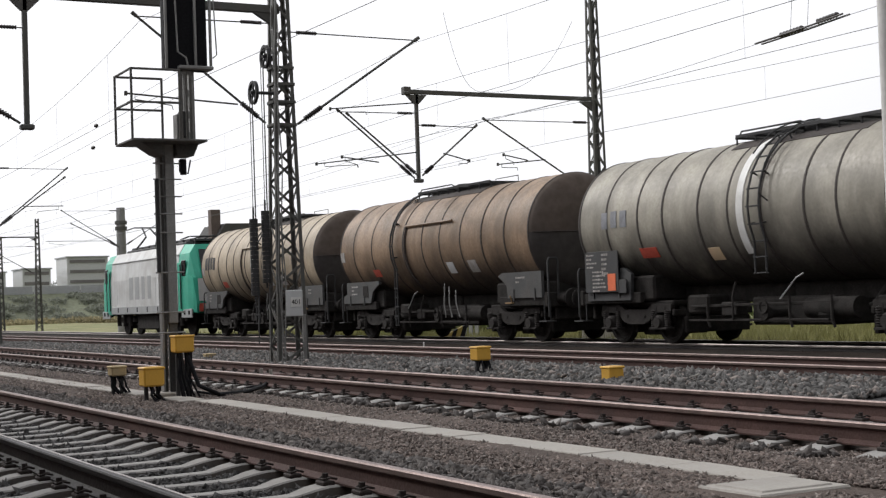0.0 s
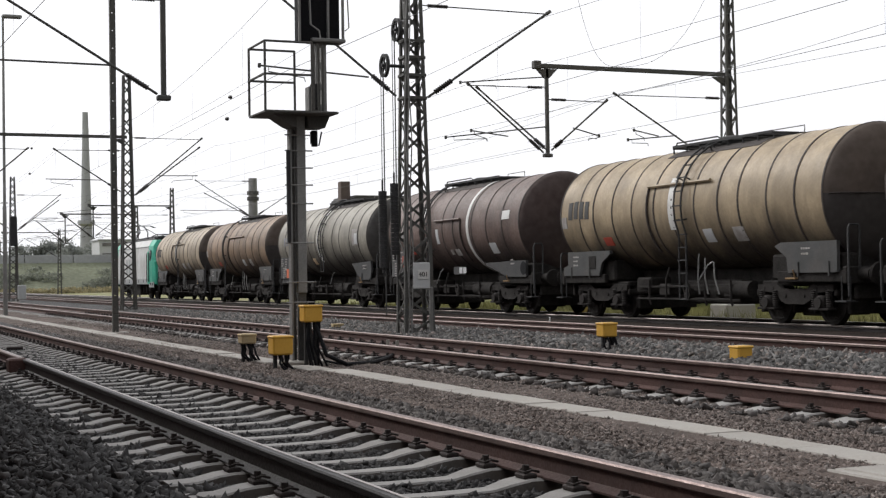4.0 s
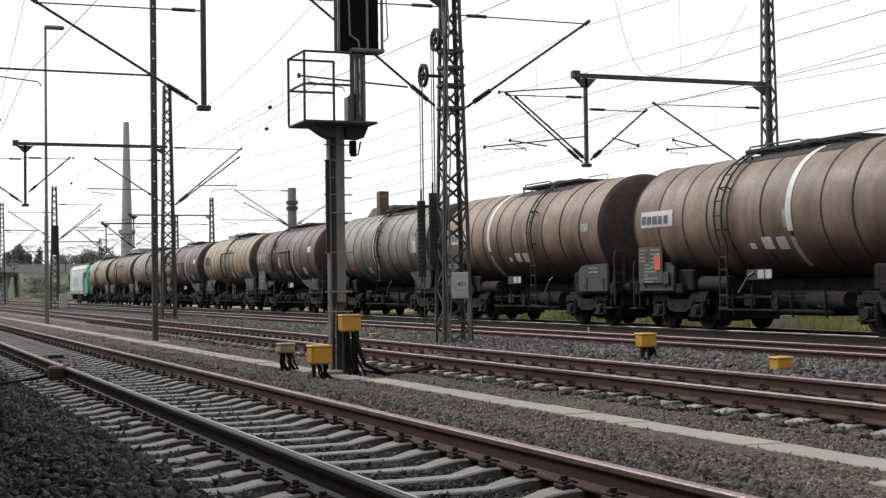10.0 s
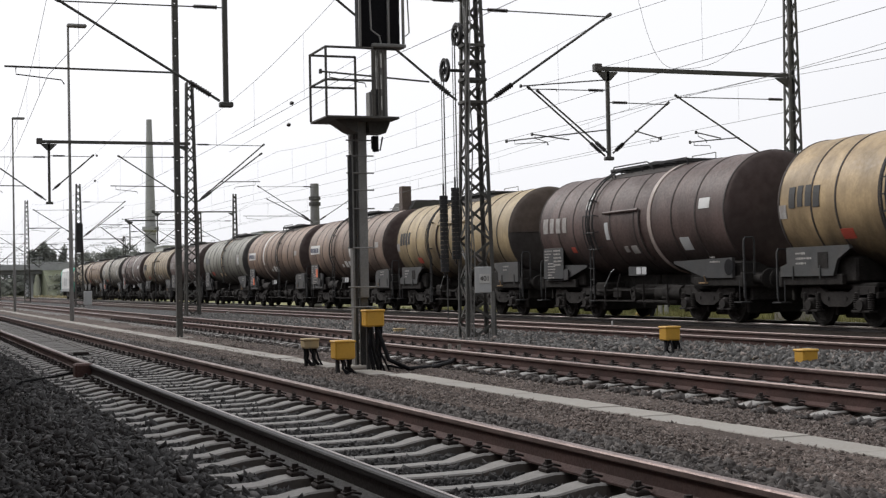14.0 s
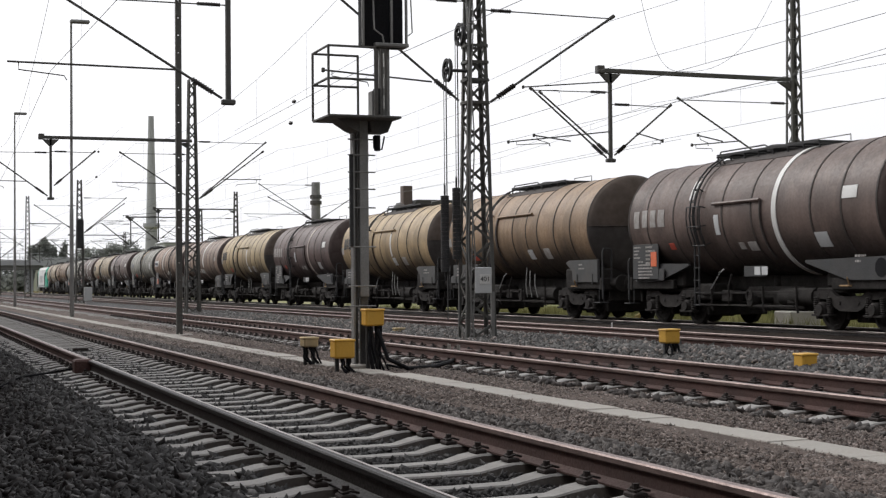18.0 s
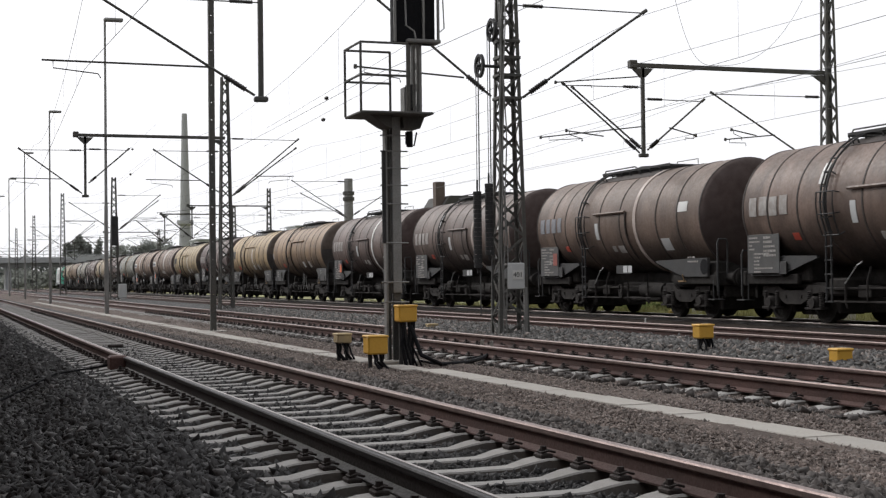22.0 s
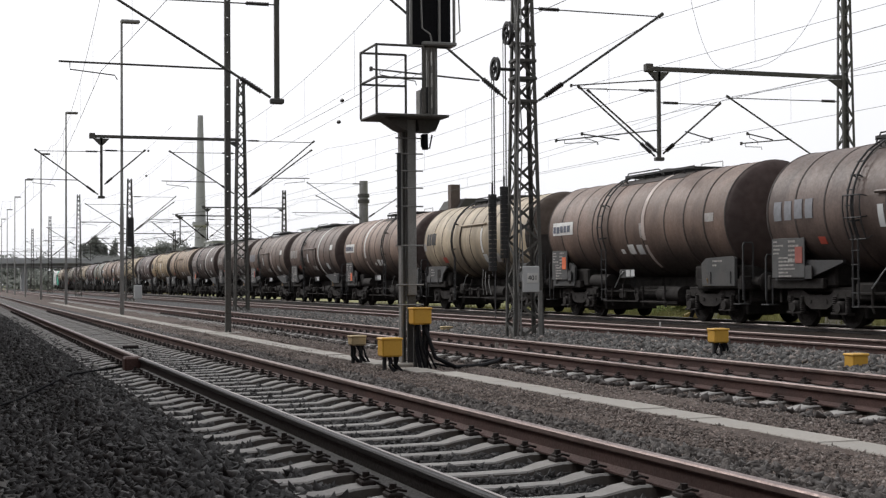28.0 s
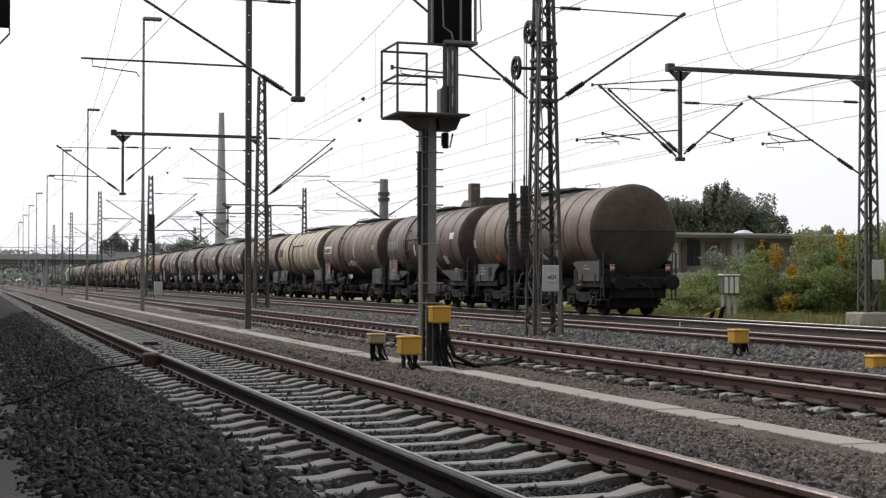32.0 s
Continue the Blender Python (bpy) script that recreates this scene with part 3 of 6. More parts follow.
def bars(g, x, y0, z0, rows, w, h, gap, seed, lean=0.0):
    """Unreadable writing as short bars on a plate that faces -x."""
    rng = random.Random(seed)
    for r in range(rows):
        y = y0
        stop = y0 - w * rng.uniform(0.2, 0.75)
        while y > stop:
            k = rng.uniform(0.02, 0.09)
            g.box((x, y - k / 2, z0 - r * (h + gap)), (0.004, k, h * rng.uniform(0.7, 1.0)))
            y -= k + 0.022
    return g


def shell_patch(y, z, w, h, lift=0.012, n=5):
    """A thin curved plate that lies on the tank's near side. y runs along the tank, z is its middle height."""
    g = Geo()
    a = math.asin(max(-0.98, min(0.98, (z - Z_TANK) / R_TANK)))
    da = h / R_TANK
    r = R_TANK + lift
    pts = []
    for i in range(n + 1):
        t = a - da / 2 + da * i / n
        for yy in (y - w / 2, y + w / 2):
            pts.append((-r * math.cos(t), yy, Z_TANK + r * math.sin(t)))
            pts.append((-(r - 0.011) * math.cos(t), yy, Z_TANK + (r - 0.011) * math.sin(t)))
    fs = []
    for i in range(n):
        k = i * 4
        fs += [(k, k + 2, k + 6, k + 4), (k, k + 4, k + 5, k + 1), (k + 2, k + 3, k + 7, k + 6)]
    fs += [(0, 1, 3, 2), (n * 4, n * 4 + 2, n * 4 + 3, n * 4 + 1)]
    return g.add(pts, fs)


def shell_bars(y, z, count, w, h, seed, lift=0.014):
    """A row of letter-sized bars on the tank's side."""
    rng = random.Random(seed)
    g = Geo()
    for i in range(count):
        q = shell_patch(y - i * w * 1.35, z + rng.uniform(-0.02, 0.02), w * rng.uniform(0.8, 1.05), h, lift, 3)
        g.add(q.v, q.f)
    return g


def wheel_mesh():
    g = Geo()
    for s in (-1, 1):
        rim = [(s * 0.685, 0.12), (s * 0.685, 0.36), (s * 0.68, 0.475), (s * 0.71, 0.475), (s * 0.715, 0.462), (s * 0.815, 0.457), (s * 0.815, 0.37),
               (s * 0.77, 0.34), (s * 0.77, 0.13), (s * 0.83, 0.12), (s * 0.83, 0.0)]
        g.lathe(rim, 24, "x")
        for k in range(6):
            a = k * math.pi / 3
            g.tube((s * 0.768, 0.24 * math.sin(a), 0.24 * math.cos(a)), (s * 0.785, 0.24 * math.sin(a), 0.24 * math.cos(a)), 0.025, 6)
    g.tube((-0.95, 0, 0), (0.95, 0, 0), 0.075, 10)
    return g.mesh("wheelset", M["underframe"], True)


def coil_mesh():
    g = Geo()
    rows = []
    for i in range(9):
        z = 0.3 + i * 0.045
        rows += [(z, 0.062), (z + 0.022, 0.08)]
    return g.lathe(rows + [(0.72, 0.0)], 10, "z").mesh("coil_spring", M["bogie_dust"], True)


def bogie_meshes():
    side = Geo()
    side.prism([(-1.28, 0.7), (-1.28, 0.84), (-0.62, 0.86), (-0.42, 0.74), (0.42, 0.74), (0.62, 0.86), (1.28, 0.84), (1.28, 0.7), (0.66, 0.66), (0.5, 0.5), (0.3, 0.42),
                (-0.3, 0.42), (-0.5, 0.5), (-0.66, 0.66)], -1.08, -0.98)
    for y in (-0.9, 0.9):
        for e in (-0.3, 0.3):
            side.box((-1.03, y + e * 0.52, 0.62), (0.12, 0.05, 0.36), 0.01)
    for y in (-0.32, 0.32):
        side.tube((-1.1, y, 0.6), (-1.08, y, 0.6), 0.045, 8)
    box = Geo()
    box.box((-1.06, 0, 0.47), (0.2, 0.27, 0.28), 0.05)
    box.box((-1.06, 0, 0.33), (0.22, 0.62, 0.05), 0.01)
    box.tube((-1.2, 0, 0.46), (-1.05, 0, 0.46), 0.115, 12)
    bol = Geo()
    bol.box((0, 0, 0.62), (2.0, 0.5, 0.22), 0.04)
    bol.box((0, 1.32, 0.66), (2.12, 0.1, 0.14), 0.02)
    bol.box((0, -1.32, 0.66), (2.12, 0.1, 0.14), 0.02)
    bol.tube((0, 0, 0.6), (0, 0, 1.0), 0.3, 14)
    bol.box((0, 0, 0.38), (1.3, 0.7, 0.42), 0.04)
    bol.box((0, 0, 0.86), (2.0, 2.5, 0.12), 0.03)
    rig = Geo()
    for y in (-0.9, 0.9):
        for s in (-1, 1):
            rig.box((0, y + s * 0.56, 0.4), (1.7, 0.12, 0.34), 0.02)
    rig.line([(-0.7, -1.5, 0.36), (-0.7, 1.5, 0.36)], 0.02, 5)
    shoe = Geo()
    shoe.box((0, 0, 0), (0.1, 0.07, 0.34), 0.02)
    shoe.tube((0, 0.02, 0.1), (0, -0.03, 0.42), 0.018, 5)
    return side, box, bol, rig, shoe


WHEEL_MESH = wheel_mesh()
WHEELS = []


def mirrored(g):
    out = Geo()
    out.v = [(-x, y, z) for x, y, z in g.v]
    out.f = [tuple(reversed(q)) for q in g.f]
    return out


_side, _box, _bol, _rig, _shoe = bogie_meshes()
SIDE, SIDE_BACK = _side.mesh("side_frame", M["bogie_dust"]), mirrored(_side).mesh("side_frame", M["underframe"])
AXLE_BOX, AXLE_BOX_BACK = _box.mesh("axle_box", M["bogie_dust"], True), mirrored(_box).mesh("axle_box", M["underframe"], True)
BOLSTER, RIGGING, SHOE, COIL = _bol.mesh("bolster", M["underframe"]), _rig.mesh("brake_rigging", M["underframe"]), _shoe.mesh("brake_shoe", M["underframe"]), coil_mesh()


def add_bogie(parent, y):
    b = part("bogie", BOLSTER, None, parent, "", at=(0, y, 0))
    part("side_frame", SIDE, None, b)
    part("side_frame", SIDE_BACK, None, b)
    part("brake_rigging", RIGGING, None, b)
    for dy in (-0.9, 0.9):
        part("wheelset", WHEEL_MESH, None, b, at=(0, dy, 0.46))
        part("axle_box", AXLE_BOX, None, b, at=(0, dy, 0))
        part("axle_box", AXLE_BOX_BACK, None, b, at=(0, dy, 0))
        for e in (-0.24, 0.24):
            part("coil_spring", COIL, None, b, at=(-1.07, dy + e, 0.02))
        for e in (-0.54, 0.54):
            part("brake_shoe", SHOE, None, b, at=(-0.76, dy + e, 0.46))
    return b


def buffer_meshes():
    g = Geo()
    g.lathe([(0, 0.0), (0, 0.13), (0.3, 0.12), (0.3, 0.09), (0.5, 0.085), (0.52, 0.0)], 14, "y")
    h = Geo()
    h.lathe([(0.5, 0.0), (0.5, 0.2), (0.53, 0.24), (0.56, 0.23), (0.575, 0.12), (0.58, 0.0)], 18, "y")
    return g.mesh("buffer", M["underframe"], True), h.mesh("buffer_head", M["underframe"], True)


BUFFER, BUFFER_HEAD = buffer_meshes()


def strap_mesh(mat, w=0.06, r=R_TANK + 0.012, name="strap", arc=(0, 2 * math.pi)):
    g = Geo()
    g.lathe([(-w / 2, r - 0.03), (-w / 2, r), (w / 2, r), (w / 2, r - 0.03)], 56, "y", arc=arc)
    return g.mesh(name, mat, True, 30)


STRAP = strap_mesh(M["seam"], 0.05)
HALF_RING = (math.pi * 1.3, math.pi * 2.2)
BANDS = {}
for _mat in ("white", "band_cream", "band_dull"):
    BANDS[_mat, "half"] = strap_mesh(M[_mat], 0.2, R_TANK + 0.016, "ring_band", HALF_RING)
    BANDS[_mat, "ring"] = strap_mesh(M[_mat], 0.17, R_TANK + 0.016, "ring_band")
    BANDS[_mat, "upper"] = strap_mesh(M[_mat], 0.2, R_TANK + 0.016, "ring_band", (math.pi * 1.405, math.pi * 2.25))
LOWER_BAND = strap_mesh(M["band_dull"], 0.15, R_TANK + 0.016, "ring_band", (math.pi * 1.2, math.pi * 1.375))


def ladder(y, z0, wide):
    """A ladder that follows the tank's near side: two stringers, and the rungs."""
    g = Geo()
    path = []
    r = R_TANK + 0.13
    for i in range(10):
        t = radians(-24 + 110 * i / 9)
        path.append((-r * math.cos(t), Z_TANK + r * math.sin(t)))
    path = [(path[0][0], z0)] + path
    for s in (-wide / 2, wide / 2):
        g.line([(x, y + s, z) for x, z in path], 0.023, 6)
        for x, z in path[2::3]:
            k = (R_TANK - 0.01) / r
            g.tube((x, y + s, z), (x * k, y + s, Z_TANK + (z - Z_TANK) * k), 0.02, 5)
    rungs = []
    for (xa, za), (xb, zb) in zip(path, path[1:]):
        n = max(1, round(math.hypot(xb - xa, zb - za) / 0.28))
        for i in range(n):
            k = i / n
            p = (xa + (xb - xa) * k, za + (zb - za) * k)
            rungs.append(Geo().tube((p[0], y - wide / 2 - 0.05, p[1]), (p[0], y + wide / 2 + 0.05, p[1]), 0.017, 5))
    rail = Geo()
    r2 = r + 0.09
    pts = [(-r2 * math.cos(radians(a)), Z_TANK + r2 * math.sin(radians(a))) for a in range(8, 89, 10)]
    rail.line([(x, y - wide / 2 - 0.1, z) for x, z in [(-(R_TANK) * math.cos(radians(4)), Z_TANK + 0.1)] + pts], 0.015, 5)
    rail.line([(x, y + wide / 2 + 0.08, z) for x, z in pts[3:] + [(-0.1, Z_TANK + r2 + 0.02)]], 0.015, 5)
    return g, rungs, rail


STYLE_OF = {"cream2": "tan", "label_a": "label", "label_b": "label"}


def make_wagon(kind, paint, seed, hazard=None, band="white", logo="faded", board_mat="dark_plate"):
    """kind: the type of wagon; hazard: the plate on its number board, if any; band and logo: their paints."""
    rng = random.Random(seed)
    style = STYLE_OF.get(kind, kind)
    label = {"band": "brown insulated tank wagon with a pale ring band, dirty",
             "cream": "cream yellow insulated tank wagon with side ladder, stained",
             "cream2": "cream yellow tank wagon with stud ladder, soot and shade painted below",
             "tan": "tan brown insulated tank wagon with side ladder, stained",
             "label_a": "brown tank wagon with white side label, ring band before the ladder",
             "label_b": "brown tank wagon with white side label, ring band behind the ladder",
             "grey": "light grey tank wagon with a pale half band, weathered"}[kind]
    w = thing("tank_wagon", label, "tank wagon", group="tank wagons of the freight train")
    half = HALVES[style]
    odd = kind == "label_a"
    # tank
    shell = [(-half + 0.34, R_TANK)] + [(-half + 0.34 + i * (2 * half - 0.68) / 24, R_TANK + 0.004 * math.sin(i * 2.1)) for i in range(1, 24)] + [(half - 0.34, R_TANK)]
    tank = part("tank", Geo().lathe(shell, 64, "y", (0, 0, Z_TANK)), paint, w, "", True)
    ends = {"band": ("end_red", "end_red"), "label": ("end_red", "end_red"), "grey": ("end_grey", "end_grey"), "cream": ("end_brown", "end_soot_shade"), "tan": ("end_brown", "end_soot_shade")}[style]
    for s in (-1, 1):
        prof = [(s * (half - 0.34), R_TANK)] + [(s * (half - 0.34 + 0.36 * math.sin(radians(a))), (R_TANK - 0.09) * math.cos(radians(a)) ** 0.75 + 0.09 * math.cos(radians(a))) for a in (10, 20, 32, 45, 60, 75, 86)] + [(s * (half + 0.021), 0.0)]
        if ends[0] == ends[1]:
            part("tank_end", Geo().lathe(prof, 48, "y", (0, 0, Z_TANK)), M[ends[0]], w, "dark dished tank end", True)
            continue
        for k, mat in enumerate(ends):
            e = Geo().lathe(prof, 32, "y", (0, 0, Z_TANK), (math.pi * (k - 0.5), math.pi * (k + 0.5)))
            part("tank_end", e, M[mat], w, "dished tank end, upper half" if k == 0 else "dished tank end, lower half, soot and shade in its colour", True)
        seam = Geo().line([(-1.42, s * (half - 0.22), Z_TANK), (-1.1, s * (half - 0.03), Z_TANK), (-0.5, s * (half + 0.012), Z_TANK), (0.5, s * (half + 0.012), Z_TANK),
                           (1.1, s * (half - 0.03), Z_TANK), (1.42, s * (half - 0.22), Z_TANK)], 0.014, 5)
        part("end_seam", seam, M["seam"], w)
    n = {"band": 10, "cream": 13, "tan": 11, "label": 11, "grey": 12}[style]
    for i in range(n):
        y = -half + 0.36 + (2 * half - 0.72) * (i + (rng.uniform(-0.16, 0.16) if 0 < i < n - 1 else 0)) / (n - 1)
        part("strap", STRAP, None, w, at=(0, y, Z_TANK))
    band_y = {"band": -1.6, "grey": 0.1, "label": 1.85 if odd else -1.1}.get(style)
    tone = {"white": "white", "band_cream": "cream orange", "band_dull": "dull pinkish"}[band]
    if style == "grey":
        part("ring_band", BANDS[band, "half"], None, w, tone + " painted half band", at=(0, band_y, Z_TANK))
    elif style == "label":
        part("ring_band", BANDS[band, "upper"], None, w, tone + " painted band", at=(0, band_y, Z_TANK))
        part("ring_band", LOWER_BAND, None, w, "dirty lower end of the band", at=(0, band_y, Z_TANK))
    elif band_y is not None:
        part("ring_band", BANDS[band, "ring"], None, w, tone + " painted ring band", at=(0, band_y, Z_TANK))
    # ladder, walkway and guard rail on top
    ly = {"band": 1.75, "cream": -0.42, "tan": 1.75, "label": -1.45 if odd else 1.5, "grey": -0.45}[style]
    st, ru, ra = ladder(ly, {"band": 0.5, "tan": 0.42, "cream": 0.5, "label": 0.55, "grey": 1.4}[style], {"band": 0.2, "tan": 0.14, "cream": 0.3, "label": 0.3, "grey": 0.32}[style])
    lad = part("ladder", st, M["dark_steel"], w, "dark steel access ladder", True)
    for rung in ru:
        part("rung", rung, M["dark_steel"], lad, "", True)
    if style == "grey":
        part("handrail", ra, M["dark_steel"], lad, "", True)
    top = Z_TANK + R_TANK
    y0, y1 = {"band": (-2.0, 2.3), "cream": (-2.7, 1.4), "tan": (-2.2, 2.0), "label": (-2.85, 1.2) if odd else (-2.4, 1.9), "grey": (-2.85, 1.25)}[style]
    wk = Geo()
    for i in range(16):
        wk.box((0.48 - i * 0.064, (y0 + y1) / 2, top + 0.075), (0.022, y1 - y0, 0.025))
    for i in range(8):
        yy = y0 + (y1 - y0) * i / 7
        wk.box((0, yy, top + 0.045), (1.05, 0.05, 0.04))
        for s in (-0.5, 0.5):
            wk.tube((s, yy, top - 0.12), (s, yy, top + 0.05), 0.022, 5)
    for s in (-0.53, 0.53):
        wk.box((s, (y0 + y1) / 2, top + 0.08), (0.02, y1 - y0, 0.06))
    part("walkway", wk, M["dark_steel"], w, "grated walkway on the tank", kind="stuff")
    # dark sheet added for the shade and dirt below the walkway
    part("spill_plate", shell_patch((y0 + y1) / 2, Z_TANK + R_TANK * 0.94, (y1 - y0) - 0.3, 0.62, 0.012, 5), M["seam"], w, "dark sheet with shade and dirt below the walkway", True)
    gr = Geo()
    gr.line([(-0.5, y1 - 0.1, top + 0.1), (-0.5, y1 - 0.15, top + 0.17), (-0.5, y0 + 2.2, top + 0.17), (-0.5, y0 + 2.0, top + 0.1)], 0.02, 5)
    part("guard_rail", gr, M["dark_steel"], w, "", True)
    gr = Geo().line([(0.4, y0 + 0.1, top + 0.1), (0.4, y0 + 0.1, top + 0.25), (0.4, y0 + 1.3, top + 0.25), (0.4, y0 + 1.3, top + 0.1)], 0.014, 5)
    part("guard_rail", gr, M["galvanised"], w, "", True)
    dome = Geo().lathe([(0, 0.0), (0.2, 0.0), (0.2, 0.2), (0.16, 0.3), (-0.1, 0.32)][::-1], 16, "z", (0, (y0 + y1) / 2 + 0.2, top))
    part("manhole", dome, M["dark_steel"], w, "", True)
    # lagging panel with its drip edge
    if style in ("band", "cream", "tan"):
        py0, py1 = {"band": (0.97, -1.07), "cream": (1.12, -1.55), "tan": (1.1, -1.6)}[style]
        g = Geo()
        a = radians(10 if style == "band" else 21)
        r = R_TANK + 0.05
        g.line([(-r * math.cos(a), py0, Z_TANK + r * math.sin(a)), (-r * math.cos(a), py1, Z_TANK + r * math.sin(a))], 0.04, 6)
        part("drip_edge", g, paint, w, "", True)
        for yy, lo in ((py0, -48 if style != "band" else -20), (py1, -48)):
            if yy == (py0 if style == "band" else py1):
                continue
            g = Geo().line([(-(R_TANK + 0.02) * math.cos(radians(t)), yy, Z_TANK + (R_TANK + 0.02) * math.sin(radians(t))) for t in range(10 if style == "band" else 20, lo, -8)], 0.035, 5)
            part("panel_edge", g, M["seam"], w, "", True)
    # writing and plates on the tank side
    if style == "band":
        part("logo", shell_bars(4.8, Z_TANK + 0.04, 4, 0.32, 0.44, seed), M[logo], w, "worn lettering shape")
        part("label_plate", shell_patch(-4.35, 2.9, 0.5, 0.26), M["white"], w, "white label")
        part("label_plate", shell_patch(-3.2, 1.95, 0.45, 0.36), M["pale_paint"], w, "dirty white label")
        part("label_plate", shell_patch(-0.45, 1.88, 0.34, 0.24), M["faded"], w, "worn pale label")
        part("label_plate", shell_patch(0.0, 1.9, 0.22, 0.18), M["faded"], w, "worn pale label")
        part("warning_plate", shell_patch(0.84, 2.42, 0.2, 0.48), M["pale_paint"], w, "pale warning plate beside the ladder")
        if logo == "faded":
            part("reflector_strip", shell_patch(2.0, 3.3, 0.2, 0.5, 0.05), M["white"], w, "white strip beside the ladder")
        # open guard frame round the foot of the ladder
        g = Geo()
        r = R_TANK + 0.16
        for dy in (0.22, -0.08, -0.4):
            g.line([(-r * math.cos(radians(a)), ly + dy, Z_TANK + r * math.sin(radians(a))) for a in (-26, -14, -2, 8)], 0.016, 5)
        for a in (-26, -9, 8):
            g.tube((-r * math.cos(radians(a)), ly + 0.22, Z_TANK + r * math.sin(radians(a))), (-r * math.cos(radians(a)), ly - 0.4, Z_TANK + r * math.sin(radians(a))), 0.016, 5)
            g.tube((-r * math.cos(radians(a)), ly - 0.4, Z_TANK + r * math.sin(radians(a))), (-(r - 0.17) * math.cos(radians(a)), ly - 0.4, Z_TANK + (r - 0.17) * math.sin(radians(a))), 0.014, 5)
        part("guard_frame", g, M["dark_steel"], lad, "", True)
        part("hazard_plate", shell_patch(3.2, 1.97, 0.26, 0.18), M["red"], w, "small red mark")
    elif style in ("cream", "tan"):
        if kind != "tan":
            part("logo", shell_bars(5.05, Z_TANK + 0.14, 4, 0.22, 0.46, seed), M["dark_plate"], w, "dark lettering shape")
        if kind == "cream2":
            part("ring_band", shell_patch(-1.2, 2.6, 0.14, 0.9, 0.014, 6), M["white"], w, "worn white band strip")
        if style == "cream":
            part("ring_band", shell_patch(0.05, 2.75, 0.26, 1.25, 0.014, 6), M["white"], w, "worn white band strip")
        part("hazard_plate", shell_patch(3.3, 1.95, 0.42, 0.24), M["red"], w, "faded red mark")
        part("hazard_plate", shell_patch(5.4, 2.5, 0.26, 0.3), M["faded"], w, "faded pale mark")
        part("label_plate", shell_patch(-1.3, 1.95, 0.36, 0.34), M["pale_paint"], w, "dirty white label")
        part("label_plate", shell_patch(-2.5, 1.95, 0.42, 0.36), M["faded"], w, "worn pale label")
    elif style == "label":
        lp = part("label_plate", shell_patch(4.5, 2.74, 1.55, 0.4), M["white"], w, "white label with dark lettering shapes")
        part("logo", shell_bars(5.12, 2.72, 5, 0.2, 0.2, seed, 0.026), M["letter_blue"], lp)
        part("label_plate", shell_patch(-0.1, 1.99, 0.36, 0.3), M["white"], w, "white label")
        part("label_plate", shell_patch(-0.65, 1.97, 0.36, 0.3), M["pale_paint"], w, "dirty white label")
        part("label_plate", shell_patch(0.5, 1.94, 0.2, 0.14), M["white"], w, "small white label")
        part("label_plate", shell_patch(-4.85, 2.7, 0.45, 0.22), M["faded"], w, "worn grey label")
        part("hazard_plate", shell_patch(-0.95, 2.5, 0.16, 0.4), M["faded"], w, "pale warning plate beside the ladder")
    else:
        part("logo", shell_bars(4.7, Z_TANK + 0.06, 3, 0.26, 0.36, seed), M["faded_blue"], w, "faded blue grey lettering shape")
        part("hazard_plate", shell_patch(3.3, 1.95, 0.6, 0.24), M["red"], w, "red hazard plate")
        part("label_plate", shell_patch(1.15, 1.83, 0.36, 0.3), M["band_cream"], w, "cream label")
        part("label_plate", shell_patch(-4.35, 2.66, 0.6, 0.62), M["faded"], w, "large pale label")
        part("label_plate", shell_patch(-4.5, 2.6, 0.3, 0.4, 0.02), M["pale_paint"], w, "white label on a pale field")
    # underframe
    part("centre_sill", Geo().box((0, 0, 1.05), (0.5, 2 * half - 0.2, 0.42), 0.03), M["underframe"], w)
    for s in (-1, 1):
        for yy in (-1, 1):
            part("side_sill", Geo().box((s * 1.16, yy * (half - 1.1), 1.0), (0.12, 2.3, 0.24), 0.02), M["underframe"], w)
        part("headstock", Geo().box((0, s * half, 1.02), (2.5, 0.16, 0.36), 0.03), M["underframe"], w)
        part("saddle", Geo().box((0, s * (half - 1.4), 1.2), (2.2, 2.4, 0.55), 0.05), M["underframe"], w)
        part("step_plate", Geo().box((0, s * (half - 0.05), 0.72), (1.9, 0.12, 0.36), 0.02), M["underframe"], w)
    for s in (-1, 1):
        for q in (-1, 1):
            x = q * 1.23
            h = half
            if style == "band":
                out = [(s * (h - 0.35), 1.08), (s * (h - 0.35), 1.56), (s * (h - 3.1), 1.52), (s * (h - 3.1), 1.46), (s * (h - 1.6), 1.08)]
            elif style == "grey" and s < 0:
                out = [(s * 5.6, 1.3), (s * 5.55, 1.74), (s * 3.5, 1.68), (s * 3.55, 1.62), (s * 4.1, 1.25), (s * 4.5, 1.05), (s * 5.4, 1.05)]
            elif style == "label" or style == "grey":
                out = [(s * 5.75, 0.95), (s * 5.75, 1.64), (s * 5.6, 1.7), (s * 4.3, 1.66), (s * 4.05, 1.52), (s * 4.1, 0.95)]
            elif s < 0:
                out = [(s * 5.75, 1.08), (s * 5.75, 1.72), (s * 3.9, 1.72), (s * 3.7, 1.64), (s * 4.1, 1.4), (s * 4.15, 1.08)]
            else:
                out = [(5.85, 1.08), (5.85, 1.3), (5.6, 1.36), (5.6, 1.72), (3.35, 1.72), (3.3, 1.64), (3.75, 1.42), (3.9, 1.08)]
